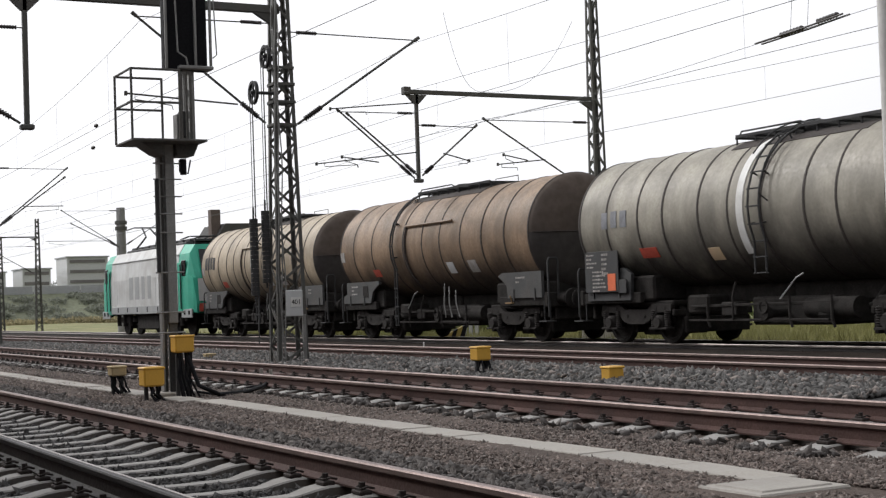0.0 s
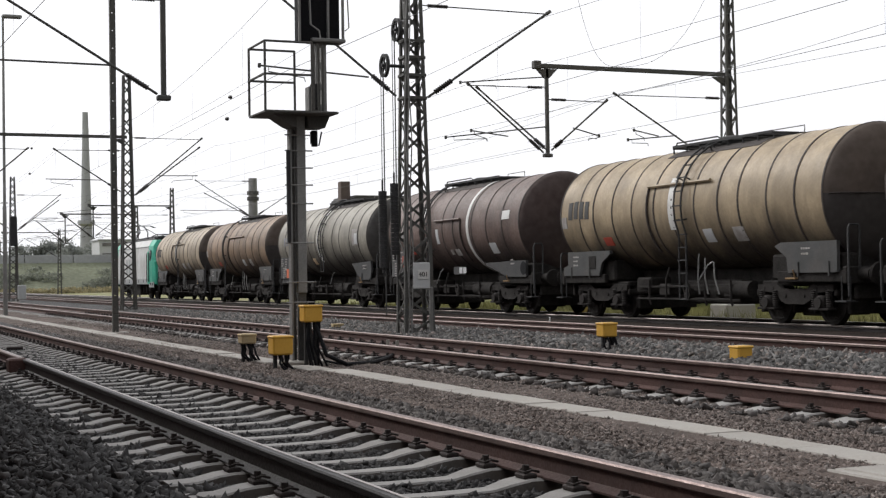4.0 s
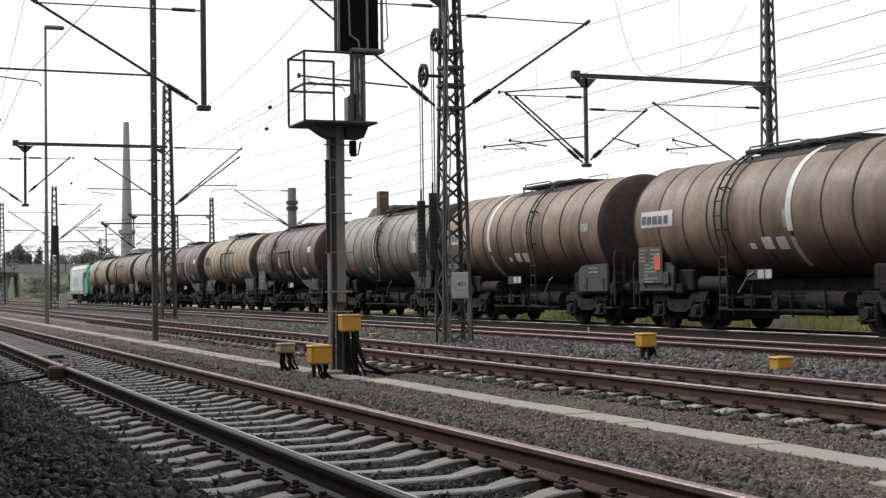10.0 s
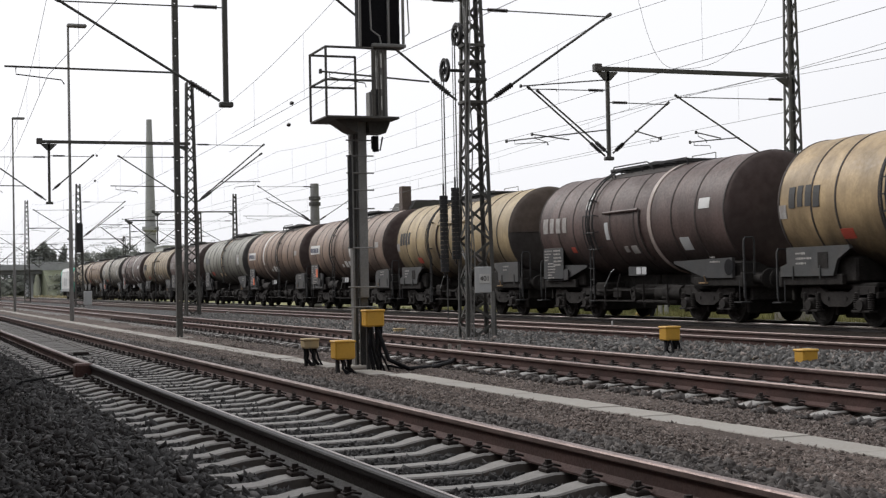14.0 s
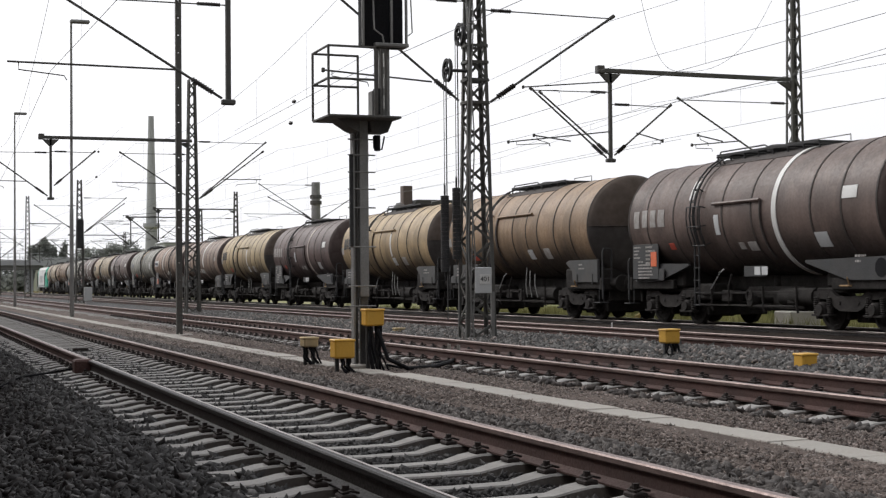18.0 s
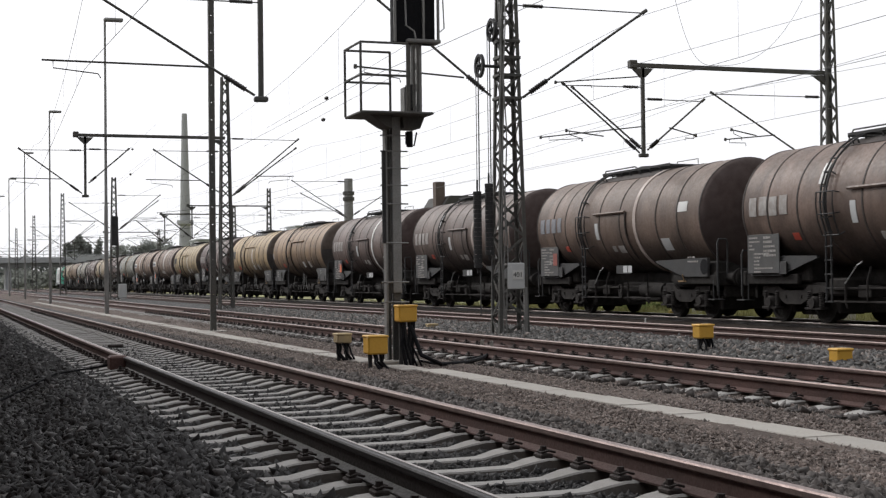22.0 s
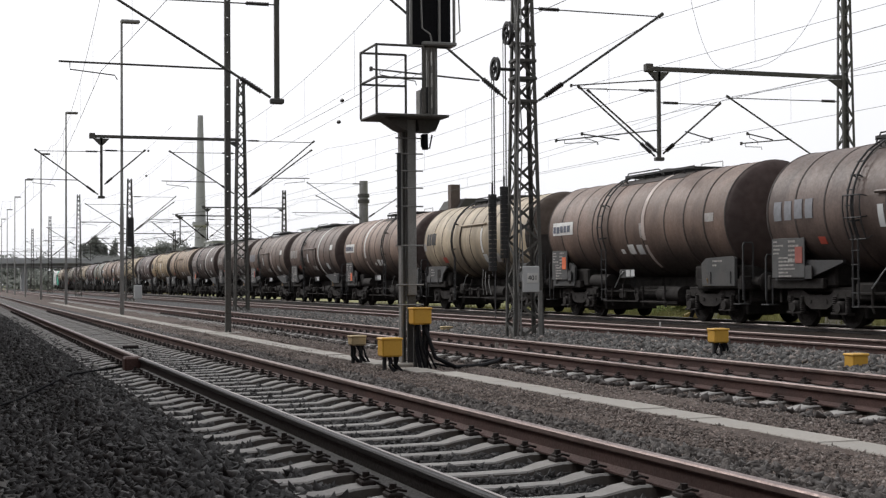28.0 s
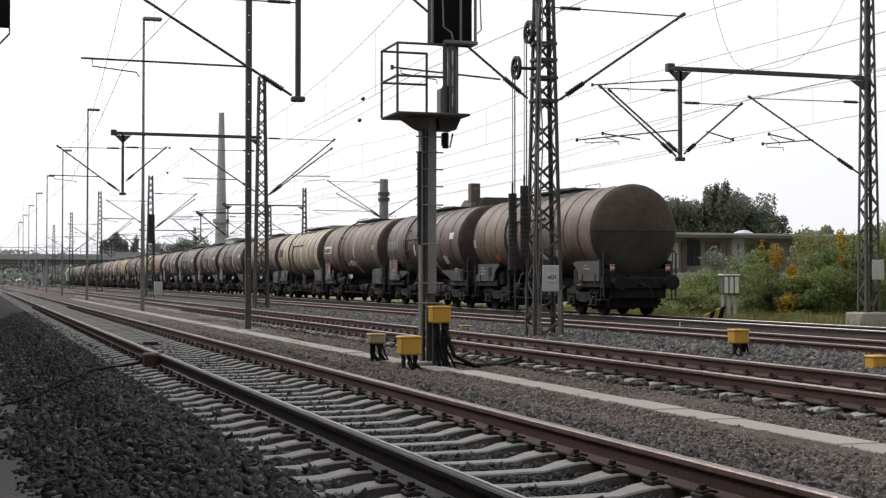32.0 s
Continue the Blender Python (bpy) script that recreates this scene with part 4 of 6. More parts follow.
            sp = part("saddle_plate", Geo().prism(out, x - 0.04, x + 0.04), M["grey_plate"] if style not in ("grey", "band") else M["dark_plate"], w, "grey saddle plate")
            if q < 0:
                yy = s * (half - 1.0)
                # openings are raised dark sheets, their inner shade put into the colour
                if style in ("cream", "tan") and s > 0:
                    part("access_opening", Geo().box((x - 0.045, 4.25, 1.42), (0.012, 0.36, 0.34)), M["underframe"], sp, "dark sheet painted as a square opening")
                part("writing", bars(Geo(), x - 0.043, yy + 0.35, 1.58, 3 if s > 0 else 2, 0.7, 0.05, 0.06, seed + 5), M["faded"], sp, kind="stuff")
                if style == "band":
                    part("access_opening", Geo().tube((x - 0.046, s * (half - 0.5), 1.33), (x - 0.04, s * (half - 0.5), 1.33), 0.2, 16), M["black"], sp, "black disc painted as a round opening")
                    continue
                g = Geo()
                for e in (-0.55, 0.45):
                    g.box((x - 0.05, yy + e, 1.16), (0.03, 0.035, 0.3), 0.006)
                part("stiffener", g, M["grey_plate"] if style not in ("grey", "band") else M["dark_plate"], sp, kind="stuff")
    for s in (-1, 1):
        add_bogie(w, s * (half - 1.85))
        for q in (-0.875, 0.875):
            b = part("buffer", BUFFER, None, w, at=Matrix.Translation((q, s * (half + 0.08), 1.04)) @ pose(0, 0, 0, 0, 0, 0 if s > 0 else 180))
            part("buffer_head", BUFFER_HEAD, None, b)
        g = Geo()
        g.line([(0, s * (half + 0.08), 1.0), (0, s * (half + 0.4), 0.98), (0, s * (half + 0.55), 0.9)], 0.045, 6)
        g.line([(0.3, s * (half + 0.1), 0.95), (0.34, s * (half + 0.3), 0.7), (0.25, s * (half + 0.45), 0.55), (0.15, s * (half + 0.5), 0.75)], 0.025, 6)
        part("coupling", g, M["underframe"], w, "", True)
        for q in (-1.24, 1.24):
            g = Geo()
            z = 2.02 if s < 0 else 1.7
            g.line([(q, s * (half + 0.12), 0.6), (q, s * (half + 0.12), z - 0.08), (q * 0.97, s * (half + 0.12), z), (q * 0.8, s * (half + 0.12), z), (q * 0.77, s * (half + 0.12), z - 0.1), (q * 0.77, s * (half + 0.1), 1.0)], 0.024, 6)
            part("end_handrail", g, M["dark_steel"], w, "", True)
            g = Geo().box((q * 0.98, s * half, 0.5), (0.3, 0.34, 0.03), 0.005)
            for e in (-0.13, 0.13):
                g.line([(q * 0.98, s * half + e, 0.5), (q * 0.98, s * half + e, 1.0)], 0.018, 5)
            part("foot_step", g, M["dark_steel"], w)
    # number board towards the front
    if style in ("band", "grey", "label"):
        f = half - 0.32
        bw = {"band": 1.38, "grey": 1.3, "label": 1.2}[style]
        by = f - bw / 2
        board = part("number_board", Geo().box((-1.33, by, 1.6), (0.03, bw, 0.92), 0.008), M[board_mat], w, "grey number board with writing as bars")
        part("writing", bars(Geo(), -1.349, f - 0.08, 1.98, 4, bw * 0.5, 0.045, 0.045, seed), M["faded"], board, kind="stuff")
        part("writing", bars(Geo(), -1.349, f - bw * 0.52, 1.98, 5, bw * 0.5, 0.06, 0.045, seed + 1), M["faded"], board, kind="stuff")
        part("writing", bars(Geo(), -1.349, f - 0.3, 1.6, 6, bw * 0.75, 0.045, 0.04, seed + 2), M["faded"], board, kind="stuff")
        part("small_board", Geo().box((-1.32, by - bw / 2 - 0.12, 1.26), (0.03, 0.3, 0.3), 0.006), M["dark_plate"], board)
        oy, oz = (f - bw + 0.22, 1.66) if style == "band" or (style == "label" and not odd) else (f - bw + 0.24, 1.36)
        if hazard:
            part("hazard_plate", Geo().box((-1.355, oy, oz), (0.012, 0.3, 0.38), 0.004), M[hazard], board, "orange hazard plate" if hazard == "orange" else "faded red hazard plate")
    # gear below the tank
    g = Geo()
    g.tube((-0.2, 0.1, 1.2), (-0.2, 0.1, 0.55), 0.13, 12)
    g.tube((-1.05, -0.15, 0.62), (1.05, -0.15, 0.62), 0.085, 10)
    g.tube((-1.2, -0.15, 0.62), (-1.05, -0.15, 0.62), 0.13, 12)
    part("outlet_pipe", g, M["underframe"], w, "", True)
    if style in ("tan", "cream"):
        for k, yy in enumerate((-0.7, -0.95, -1.3)):
            g = Geo().line([(-1.2, yy, 1.55 - 0.1 * k), (-1.24, yy - 0.04 * k, 1.0), (-1.2, yy - 0.1 * k, 0.62)], 0.018, 6)
            part("vent_pipe", g, M["galvanised"], w, "grey vertical pipe below the tank", True)
    g = Geo().tube((-0.95, -2.5, 0.72), (-0.95, -1.2, 0.72), 0.2, 14)
    part("air_reservoir", g, M["underframe"], w, "", True)
    g = Geo()
    g.box((-0.95, 1.0, 0.72), (0.3, 0.5, 0.28), 0.03)
    g.line([(-1.15, -1.9, 0.5), (-1.15, 2.2, 0.5)], 0.025, 5)
    g.line([(-1.1, -1.9, 0.82), (-1.1, 2.2, 0.78)], 0.03, 5)
    for yy in (-1.8 + rng.uniform(-0.2, 0.2), -0.6 + rng.uniform(-0.3, 0.3), 1.6):
        g.line([(-1.15, yy, 0.95), (-1.15, yy, 0.5), (-1.15, yy - 0.06, 0.36)], 0.03, 5)
    part("brake_gear", g, M["bogie_dust"], w, "", True)
    g = Geo().line([(-1.2, ly - 0.2, 0.9), (-1.28, ly - 0.75, 1.28), (-1.28, ly - 0.95, 1.36)], 0.015, 5)
    part("brake_handle", g, M["pale_paint"], w, "pale sloping brake handle", True)
    g = Geo().box((-1.2, -(half - 1.75), 0.96), (0.08, 0.42, 0.04), 0.01).tube((-1.24, -(half - 1.6), 0.96), (-1.3, -(half - 1.6), 1.14), 0.016, 5)
    part("changeover_lever", g, M["rusty_lever"], w, "rusty yellow brake lever")
    if style == "label":
        g = Geo().tube((-1.1, 1.7, 1.1), (-1.1, 2.9, 1.1), 0.19, 14)
        part("brake_cylinder", g, M["bogie_dust"], w, "", True)
    if style in ("band", "label"):
        py = {"band": -0.48, "label": 0.4}[style]
        fp = part("frame_plate", Geo().box((-1.25, py, 1.3), (0.02, 0.9, 0.24), 0.004), M["dark_plate"], w)
        for e in (-0.12, -0.42):
            part("white_label", Geo().box((-1.264, py + e, 1.31), (0.008, 0.24, 0.19)), M["pale_paint"], fp, "white label on the frame")
    part("equipment_box", Geo().box((0.1, -0.3, 0.66), (1.4, 2.4, 0.56), 0.05), M["underframe"], w)
    part("valve_block", Geo().box((-0.75, 2.05, 0.82), (0.6, 0.7, 0.4), 0.05), M["underframe"], w)
    part("valve_wheel", Geo().lathe([(-0.02, 0.1), (0.02, 0.1), (0.02, 0.14), (-0.02, 0.14), (-0.02, 0.1)], 14, "x", (-1.2, -0.15, 0.75)), M["bogie_dust"], w, "", True)
    part("discharge_pipe", Geo().line([(-0.3, -2.6, 1.15), (-0.5, -2.4, 0.75), (-0.9, -2.2, 0.6), (-1.1, -1.6, 0.58)], 0.07, 8), M["underframe"], w, "", True)
    part("hanging_pipe", Geo().line([(-1.1, 0.75, 1.25), (-1.2, 0.75, 0.95), (-1.18, 0.78, 0.5)], 0.022, 6), M["bogie_dust"], w, "", True)
    return w


# tank fronts behind the engine's rear coupling, in metres
BACK = [0, 13.35, 26.7, 40.4, 53.5, 66.6, 79.9, 93.1, 106.4, 119.6, 133.1, 145.9, 159.2, 172.8, 185.7, 198.6, 211.2, 223.8, 236.8, 249.9, 263.2, 275.65]
# type, tank colour, hazard plate, band, lettering and board of each wagon from the engine on
WAGONS = [
    ("cream", (0.42, 0.345, 0.25), None, "white", "faded", "dark_plate"), ("tan", (0.265, 0.182, 0.118), None, "white", "faded", "dark_plate"),
    ("grey", (0.32, 0.297, 0.247), "orange", "white", "faded", "dark_plate"), ("band", (0.157, 0.11, 0.094), "hazard_dim", "white", "faded", "board_grey"),
    ("cream", (0.38, 0.298, 0.195), None, "white", "faded", "dark_plate"), ("band", (0.152, 0.107, 0.096), None, "band_dull", "faded", "board_grey"),
    ("grey", (0.262, 0.256, 0.216), None, "band_cream", "faded", "dark_plate"), ("label_a", (0.285, 0.196, 0.142), "orange", "white", "faded", "dark_plate"),
    ("label_b", (0.262, 0.186, 0.142), "orange", "white", "faded", "board_grey"), ("cream2", (0.4, 0.305, 0.172), None, "white", "faded", "dark_plate"),
    ("band", (0.115, 0.078, 0.07), None, "band_dull", "faded", "dark_plate"), ("cream2", (0.42, 0.305, 0.17), None, "white", "faded", "dark_plate"),
    ("tan", (0.285, 0.19, 0.114), None, "white", "faded", "dark_plate"), ("band", (0.15, 0.109, 0.094), "orange", "white", "faded", "dark_plate"),
    ("band", (0.143, 0.106, 0.09), None, "band_dull", "faded", "board_grey"), ("band", (0.172, 0.124, 0.098), "hazard_dim", "band_dull", "faded_blue", "board_grey"),
    ("band", (0.168, 0.118, 0.095), None, "white", "faded", "board_grey"), ("label_a", (0.275, 0.192, 0.148), "orange", "white", "faded", "dark_plate"),
    ("cream2", (0.455, 0.372, 0.262), None, "white", "faded", "dark_plate"), ("label_b", (0.192, 0.132, 0.104), "orange", "band_dull", "faded", "board_grey"),
    ("band", (0.13, 0.094, 0.08), "hazard_dim", "band_dull", "faded_blue", "board_grey"), ("tan", (0.178, 0.126, 0.092), None, "white", "faded", "dark_plate"),
]
def front(t):
    """Where the front of the first tank stands."""
    return 54.6 + (8.5 * t if t < 19 else 161.5 + 8.6 * (t - 19)) + 0.045 * max(0.0, t - 28) ** 2


TRAIN_CARS = []
for k, (kind, color, *rest) in enumerate(WAGONS):
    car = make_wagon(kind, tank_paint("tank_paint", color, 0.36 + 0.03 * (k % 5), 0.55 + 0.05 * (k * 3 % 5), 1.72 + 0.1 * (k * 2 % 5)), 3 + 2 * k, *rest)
    TRAIN_CARS.append((car, -BACK[k] - HALVES[STYLE_OF.get(kind, kind)]))
# tail boards on the last wagon
for q in (-1, 1):
    board = part("tail_board", Geo().box((q * 0.95, -HALVES["tan"] - 0.14, 1.5), (0.15, 0.03, 0.2), 0.006), M["white"], car, "red and white tail board")
    for e in (-1, 1):
        part("red_field", Geo().box((q * 0.95, -HALVES["tan"] - 0.158, 1.5 + e * 0.068), (0.14, 0.01, 0.055)), M["red"], board)


# ---- engine ----
def make_engine():
    e = thing("electric_locomotive", "green and white electric locomotive with lowered pantographs", "locomotive")
    L = 9.0
    g = Geo()
    g.prism([(-1.48, 0.95), (-1.48, 2.5), (-1.38, 3.35), (-1.15, 3.75), (1.15, 3.75), (1.38, 3.35), (1.48, 2.5), (1.48, 0.95)], -6.6, 6.6, "y")
    part("body", g, M["loco_white"], e, "white body side with grey lettering shape")
    for s in (-1, 1):
        g = Geo()
        rows = []
        for yy, w, zt in ((6.6, 1.48, 3.75), (8.2, 1.46, 3.7), (8.75, 1.38, 2.35), (9.0, 1.3, 1.3), (8.9, 1.28, 0.9)):
            rows.append([(-w, yy * s, 0.95), (-w, yy * s, min(2.5, zt)), (-w * 0.92, yy * s, min(3.35, zt)), (-w * 0.76, yy * s, zt),
                         (w * 0.76, yy * s, zt), (w * 0.92, yy * s, min(3.35, zt)), (w, yy * s, min(2.5, zt)), (w, yy * s, 0.95)])
        pts = [p for r in rows for p in r]
        fs = [(j * 8 + i, j * 8 + (i + 1) % 8, j * 8 + 8 + (i + 1) % 8, j * 8 + 8 + i) for j in range(4) for i in range(8)]
        g.add(pts, fs + [tuple(range(32, 40))])
        cab = part("cab", g, M["loco_green"], e, "green driver's cab")
        part("front_window", Geo().prism([(8.25 * s, 3.5), (8.78 * s, 2.45), (8.86 * s, 2.45), (8.33 * s, 3.5)], -1.0, 1.0), M["glass_dark"], cab)
        for q in (-1, 1):
            part("side_window", Geo().box((q * 1.465, s * 7.6, 2.75), (0.05, 0.6, 0.65), 0.02), M["glass_dark"], cab)
            part("cab_door", Geo().box((q * 1.48, s * 6.95, 2.0), (0.04, 0.6, 2.0), 0.02), M["loco_green"], cab)
            part("headlight", Geo().tube((q * 0.85, s * 8.9, 1.45), (q * 0.85, s * 9.05, 1.45), 0.12, 12), M["white"], cab)
            hr = Geo().line([(q * 1.54, s * 6.6, 1.1), (q * 1.54, s * 6.6, 2.9)], 0.025, 6).line([(q * 1.54, s * 7.3, 1.1), (q * 1.54, s * 7.3, 2.9)], 0.025, 6)
            part("handrail", hr, M["dark_steel"], cab)
            b = part("buffer", BUFFER, None, e, at=Matrix.Translation((q * 0.875, s * 8.95, 1.04)) @ pose(0, 0, 0, 0, 0, 0 if s > 0 else 180))
            part("buffer_head", BUFFER_HEAD, None, b)
        part("end_panel", Geo().prism([(8.82 * s, 2.3), (8.99 * s, 1.4), (9.03 * s, 1.4), (8.86 * s, 2.3)], -1.2, 1.2), M["loco_white"], cab, "white end panel")
        part("tail_panel", Geo().box((-0.9, s * 8.97, 1.15), (0.6, 0.06, 0.35), 0.02), M["red"], cab, "red panel")
        bg = part("bogie", Geo().box((0, s * 4.9, 0.58), (1.3, 3.9, 0.62), 0.08), M["underframe"], e)
        for q in (-1, 1):
            part("side_frame", Geo().prism([(s * 4.9 - 2.0, 0.62), (s * 4.9 - 1.7, 0.82), (s * 4.9 + 1.7, 0.82), (s * 4.9 + 2.0, 0.62), (s * 4.9 + 0.6, 0.55), (s * 4.9 - 0.6, 0.55)], q * 1.1 - 0.06, q * 1.1 + 0.06), M["bogie_dust"], bg)
            for dy in (-1.3, 0, 1.3):
                part("damper", Geo().tube((q * 1.2, s * 4.9 + dy, 0.4), (q * 1.2, s * 4.9 + dy, 0.92), 0.1, 10), M["bogie_dust"], bg, "", True)
            part("corner_skirt", Geo().box((q * 1.44, s * 7.9, 0.92), (0.06, 1.7, 0.36), 0.02), M["loco_grey"], cab, "grey lower corner skirt")
            # raised black patches paint the shade of step recesses
            for dy in (0.3, -0.45):
                part("step_recess", Geo().box((q * 1.475, s * 7.9 + dy, 0.95), (0.02, 0.26, 0.16)), M["black"], cab)
        for dy in (-1.3, 1.3):
            part("wheelset", Geo().lathe([(-1.0, 0.0), (-1.0, 0.1), (1.0, 0.1), (1.0, 0.0)], 24, "x").lathe([(-0.82, 0.12), (-0.82, 0.62), (-0.69, 0.63), (-0.69, 0.0)], 24, "x")
                 .lathe([(0.82, 0.12), (0.82, 0.62), (0.69, 0.63), (0.69, 0.0)], 24, "x"), M["underframe"], bg, "", True,
                 (0, s * 4.9 + dy, 0.62))
        # pantograph, folded down except the leading one
        g = Geo()
        z = 3.95
        up = 1.0 if s > 0 else 0.15
        for q in (-0.45, 0.45):
            g.line([(q, s * 5.6, z), (q * 0.6, s * 4.2, z + up * 0.55), (q * 0.4, s * 5.3, z + up)], 0.045, 6)
        for dy in (-0.2, 0.2):
            g.line([(-0.95, s * 5.3 + dy, z + up - 0.1), (-0.6, s * 5.3 + dy, z + up + 0.03), (0.6, s * 5.3 + dy, z + up + 0.03), (0.95, s * 5.3 + dy, z + up - 0.1)], 0.025, 6)
        for q in (-0.5, 0.5):
            for dy in (-0.6, 0.6):
                g.tube((q, s * 5.3 + dy, 3.7), (q, s * 5.3 + dy, 3.95), 0.05, 8)
        g.box((0, s * 5.3, 3.95), (1.1, 1.5, 0.06))
        part("pantograph", g, M["dark_steel"], e, "dark pantograph", True)
    roof = Geo()
    roof.box((0, 0, 3.82), (1.7, 11.5, 0.16), 0.04)
    for i in range(9):
        roof.box((0, -5.2 + i * 1.3, 3.95), (1.3, 0.8, 0.14), 0.03)
    roof.line([(0.3, -6, 4.15), (0.3, 6, 4.15)], 0.025, 5)
    part("roof_gear", roof, M["dark_steel"], e, "dark grey roof equipment")
    part("side_skirt", Geo().box((0, 0, 0.98), (2.9, 13.0, 0.14), 0.03), M["underframe"], e)
    part("transformer_box", Geo().box((0, 0, 0.6), (2.5, 4.2, 0.7), 0.06), M["underframe"], e)
    for q in (-1, 1):
        for i, w in enumerate((0.8, 0.85, 0.6, 0.6)):
            part("lettering_block", Geo().box((q * 1.484, 2.2 - i * 1.2, 2.1), (0.008, w, 1.0), 0.003), M["loco_letter"], e, "pale grey lettering shape")
        part("lower_stripe", Geo().box((q * 1.485, 0, 1.12), (0.03, 13.1, 0.34), 0.01), M["loco_grey"], e, "grey stripe along the lower side")
        for i in range(6):
            part("jacking_mark", Geo().box((q * 1.503, -5 + i * 2.0, 1.14), (0.012, 0.14, 0.2)), M["black"], e)
        for i in range(5):
            part("panel_joint", Geo().box((q * 1.482, -5.2 + i * 2.6, 1.95), (0.006, 0.02, 1.1)), M["loco_grey"], e)
        part("roof_edge", Geo().box((q * 1.4, 0, 3.32), (0.05, 13.1, 0.05), 0.01), M["loco_grey"], e)
    for o in e.children_recursive:
        if o.type == "MESH" and o.data.users == 1 and not o.name.startswith("wheelset"):
            o.data.transform(Matrix.Diagonal((1, 0.775, 1, 1)))
        o.location.y *= 0.775
    return e


M["loco_white"] = material("loco_white", (0.62, 0.63, 0.62), 0.5, vary=0.1, scale=1.5, fine=20, bump=0.03, patch=0.3, patch_color=(0.3, 0.28, 0.25), streak=0.3)
M["loco_grey"] = material("loco_grey", (0.36, 0.37, 0.37), 0.55, vary=0.12, scale=1.5, fine=20, bump=0.03)
M["loco_letter"] = material("loco_letter", (0.36, 0.37, 0.37), 0.55, vary=0.1, scale=1.5, fine=20, bump=0.03)
M["loco_green"] = material("loco_green", (0.045, 0.46, 0.31), 0.45, vary=0.1, scale=1.5, fine=20, bump=0.03, patch=0.25, patch_color=(0.05, 0.2, 0.15))
M["glass_dark"] = material("glass_dark", (0.012, 0.014, 0.016), 0.12, vary=0.1, bump=0)
TRAIN_CARS.append((make_engine(), 0.5 + 7.4))


# ---- overhead line masts ----
def lattice(m, x, y, z0, z1, wx0, wy0, wx1, wy1, legs=0.075, step=0.4, fine=False):
    """Four angle legs, joined by zigzag flat bars."""
    def corner(i, j, z, inset=0.0):
        k = (z - z0) / (z1 - z0)
        return Vector((x + i * ((wx0 + (wx1 - wx0) * k) / 2 - inset), y + j * ((wy0 + (wy1 - wy0) * k) / 2 - inset), z))
    for i in (-1, 1):
        for j in (-1, 1):
            a, b = corner(i, j, z0), corner(i, j, z1)
            out = [(0, 0), (-i * legs, 0), (-i * legs, -j * 0.014), (-i * 0.014, -j * 0.014), (-i * 0.014, -j * legs), (0, -j * legs)]
            v = [p + Vector((q[0], q[1], 0)) for p in (a, b) for q in out]
            fs = [(k, (k + 1) % 6, 6 + (k + 1) % 6, 6 + k) for k in range(6)]
            part("leg", Geo().add(v, fs + [(5, 4, 3, 0), (3, 2, 1, 0), (6, 7, 8, 9), (6, 9, 10, 11)]), M["mast_steel"], m)
    n = int((z1 - z0) / step)
    rest = Geo()

    def bar(p, q):
        p, q = Vector(p), Vector(q)
        d = (q - p).normalized()
        face = Vector((0, 1, 0)) if abs(p.y - q.y) < abs(p.x - q.x) else Vector((1, 0, 0))
        side = d.cross(face).normalized() * 0.026
        face = face * 0.006
        v = [e + s1 * side + s2 * face for e in (p, q) for s1, s2 in ((-1, -1), (1, -1), (1, 1), (-1, 1))]
        fs = [(0, 1, 5, 4), (1, 2, 6, 5), (2, 3, 7, 6), (3, 0, 4, 7), (0, 3, 2, 1), (4, 5, 6, 7)]
        if fine:
            part("lacing_bar", Geo().add(v, fs), M["mast_steel"], m)
        else:
            rest.add(v, fs)

    for k in range(n):
        za, zb = z0 + (z1 - z0) * k / n, z0 + (z1 - z0) * (k + 1) / n
        s = 1 if k % 2 else -1
        # the lacing of opposite faces crosses
        for j in (-1, 1):
            bar(corner(-s * j, j, za, 0.02), corner(s * j, j, zb, 0.02))
            bar(corner(j, -s * j, za, 0.02), corner(j, s * j, zb, 0.02))
    if not fine:
        part("lacing", rest, M["mast_steel"], m, kind="stuff")


def insulator(g, a, b, n=9, r=0.062):
    """A ribbed insulator along the middle of a bar."""
    a, b = Vector(a), Vector(b)
    d = (b - a).normalized()
    u = d.cross(Vector((0, 0, 1)) if abs(d.z) < 0.95 else Vector((1, 0, 0))).normalized()
    w = d.cross(u)
    rows = [(0.0, 0.012)]
    for i in range(n):
        rows += [((i + 0.1) / n, r * 0.6), ((i + 0.15) / n, r), ((i + 0.75) / n, r * 0.62)]
    rows.append((1.0, 0.012))
    pts = [a.lerp(b, k) + (u * math.cos(t * math.pi / 4) + w * math.sin(t * math.pi / 4)) * q for k, q in rows for t in range(8)]
    return g.add(pts, [(j * 8 + t, j * 8 + (t + 1) % 8, j * 8 + 8 + (t + 1) % 8, j * 8 + 8 + t) for j in range(len(rows) - 1) for t in range(8)])


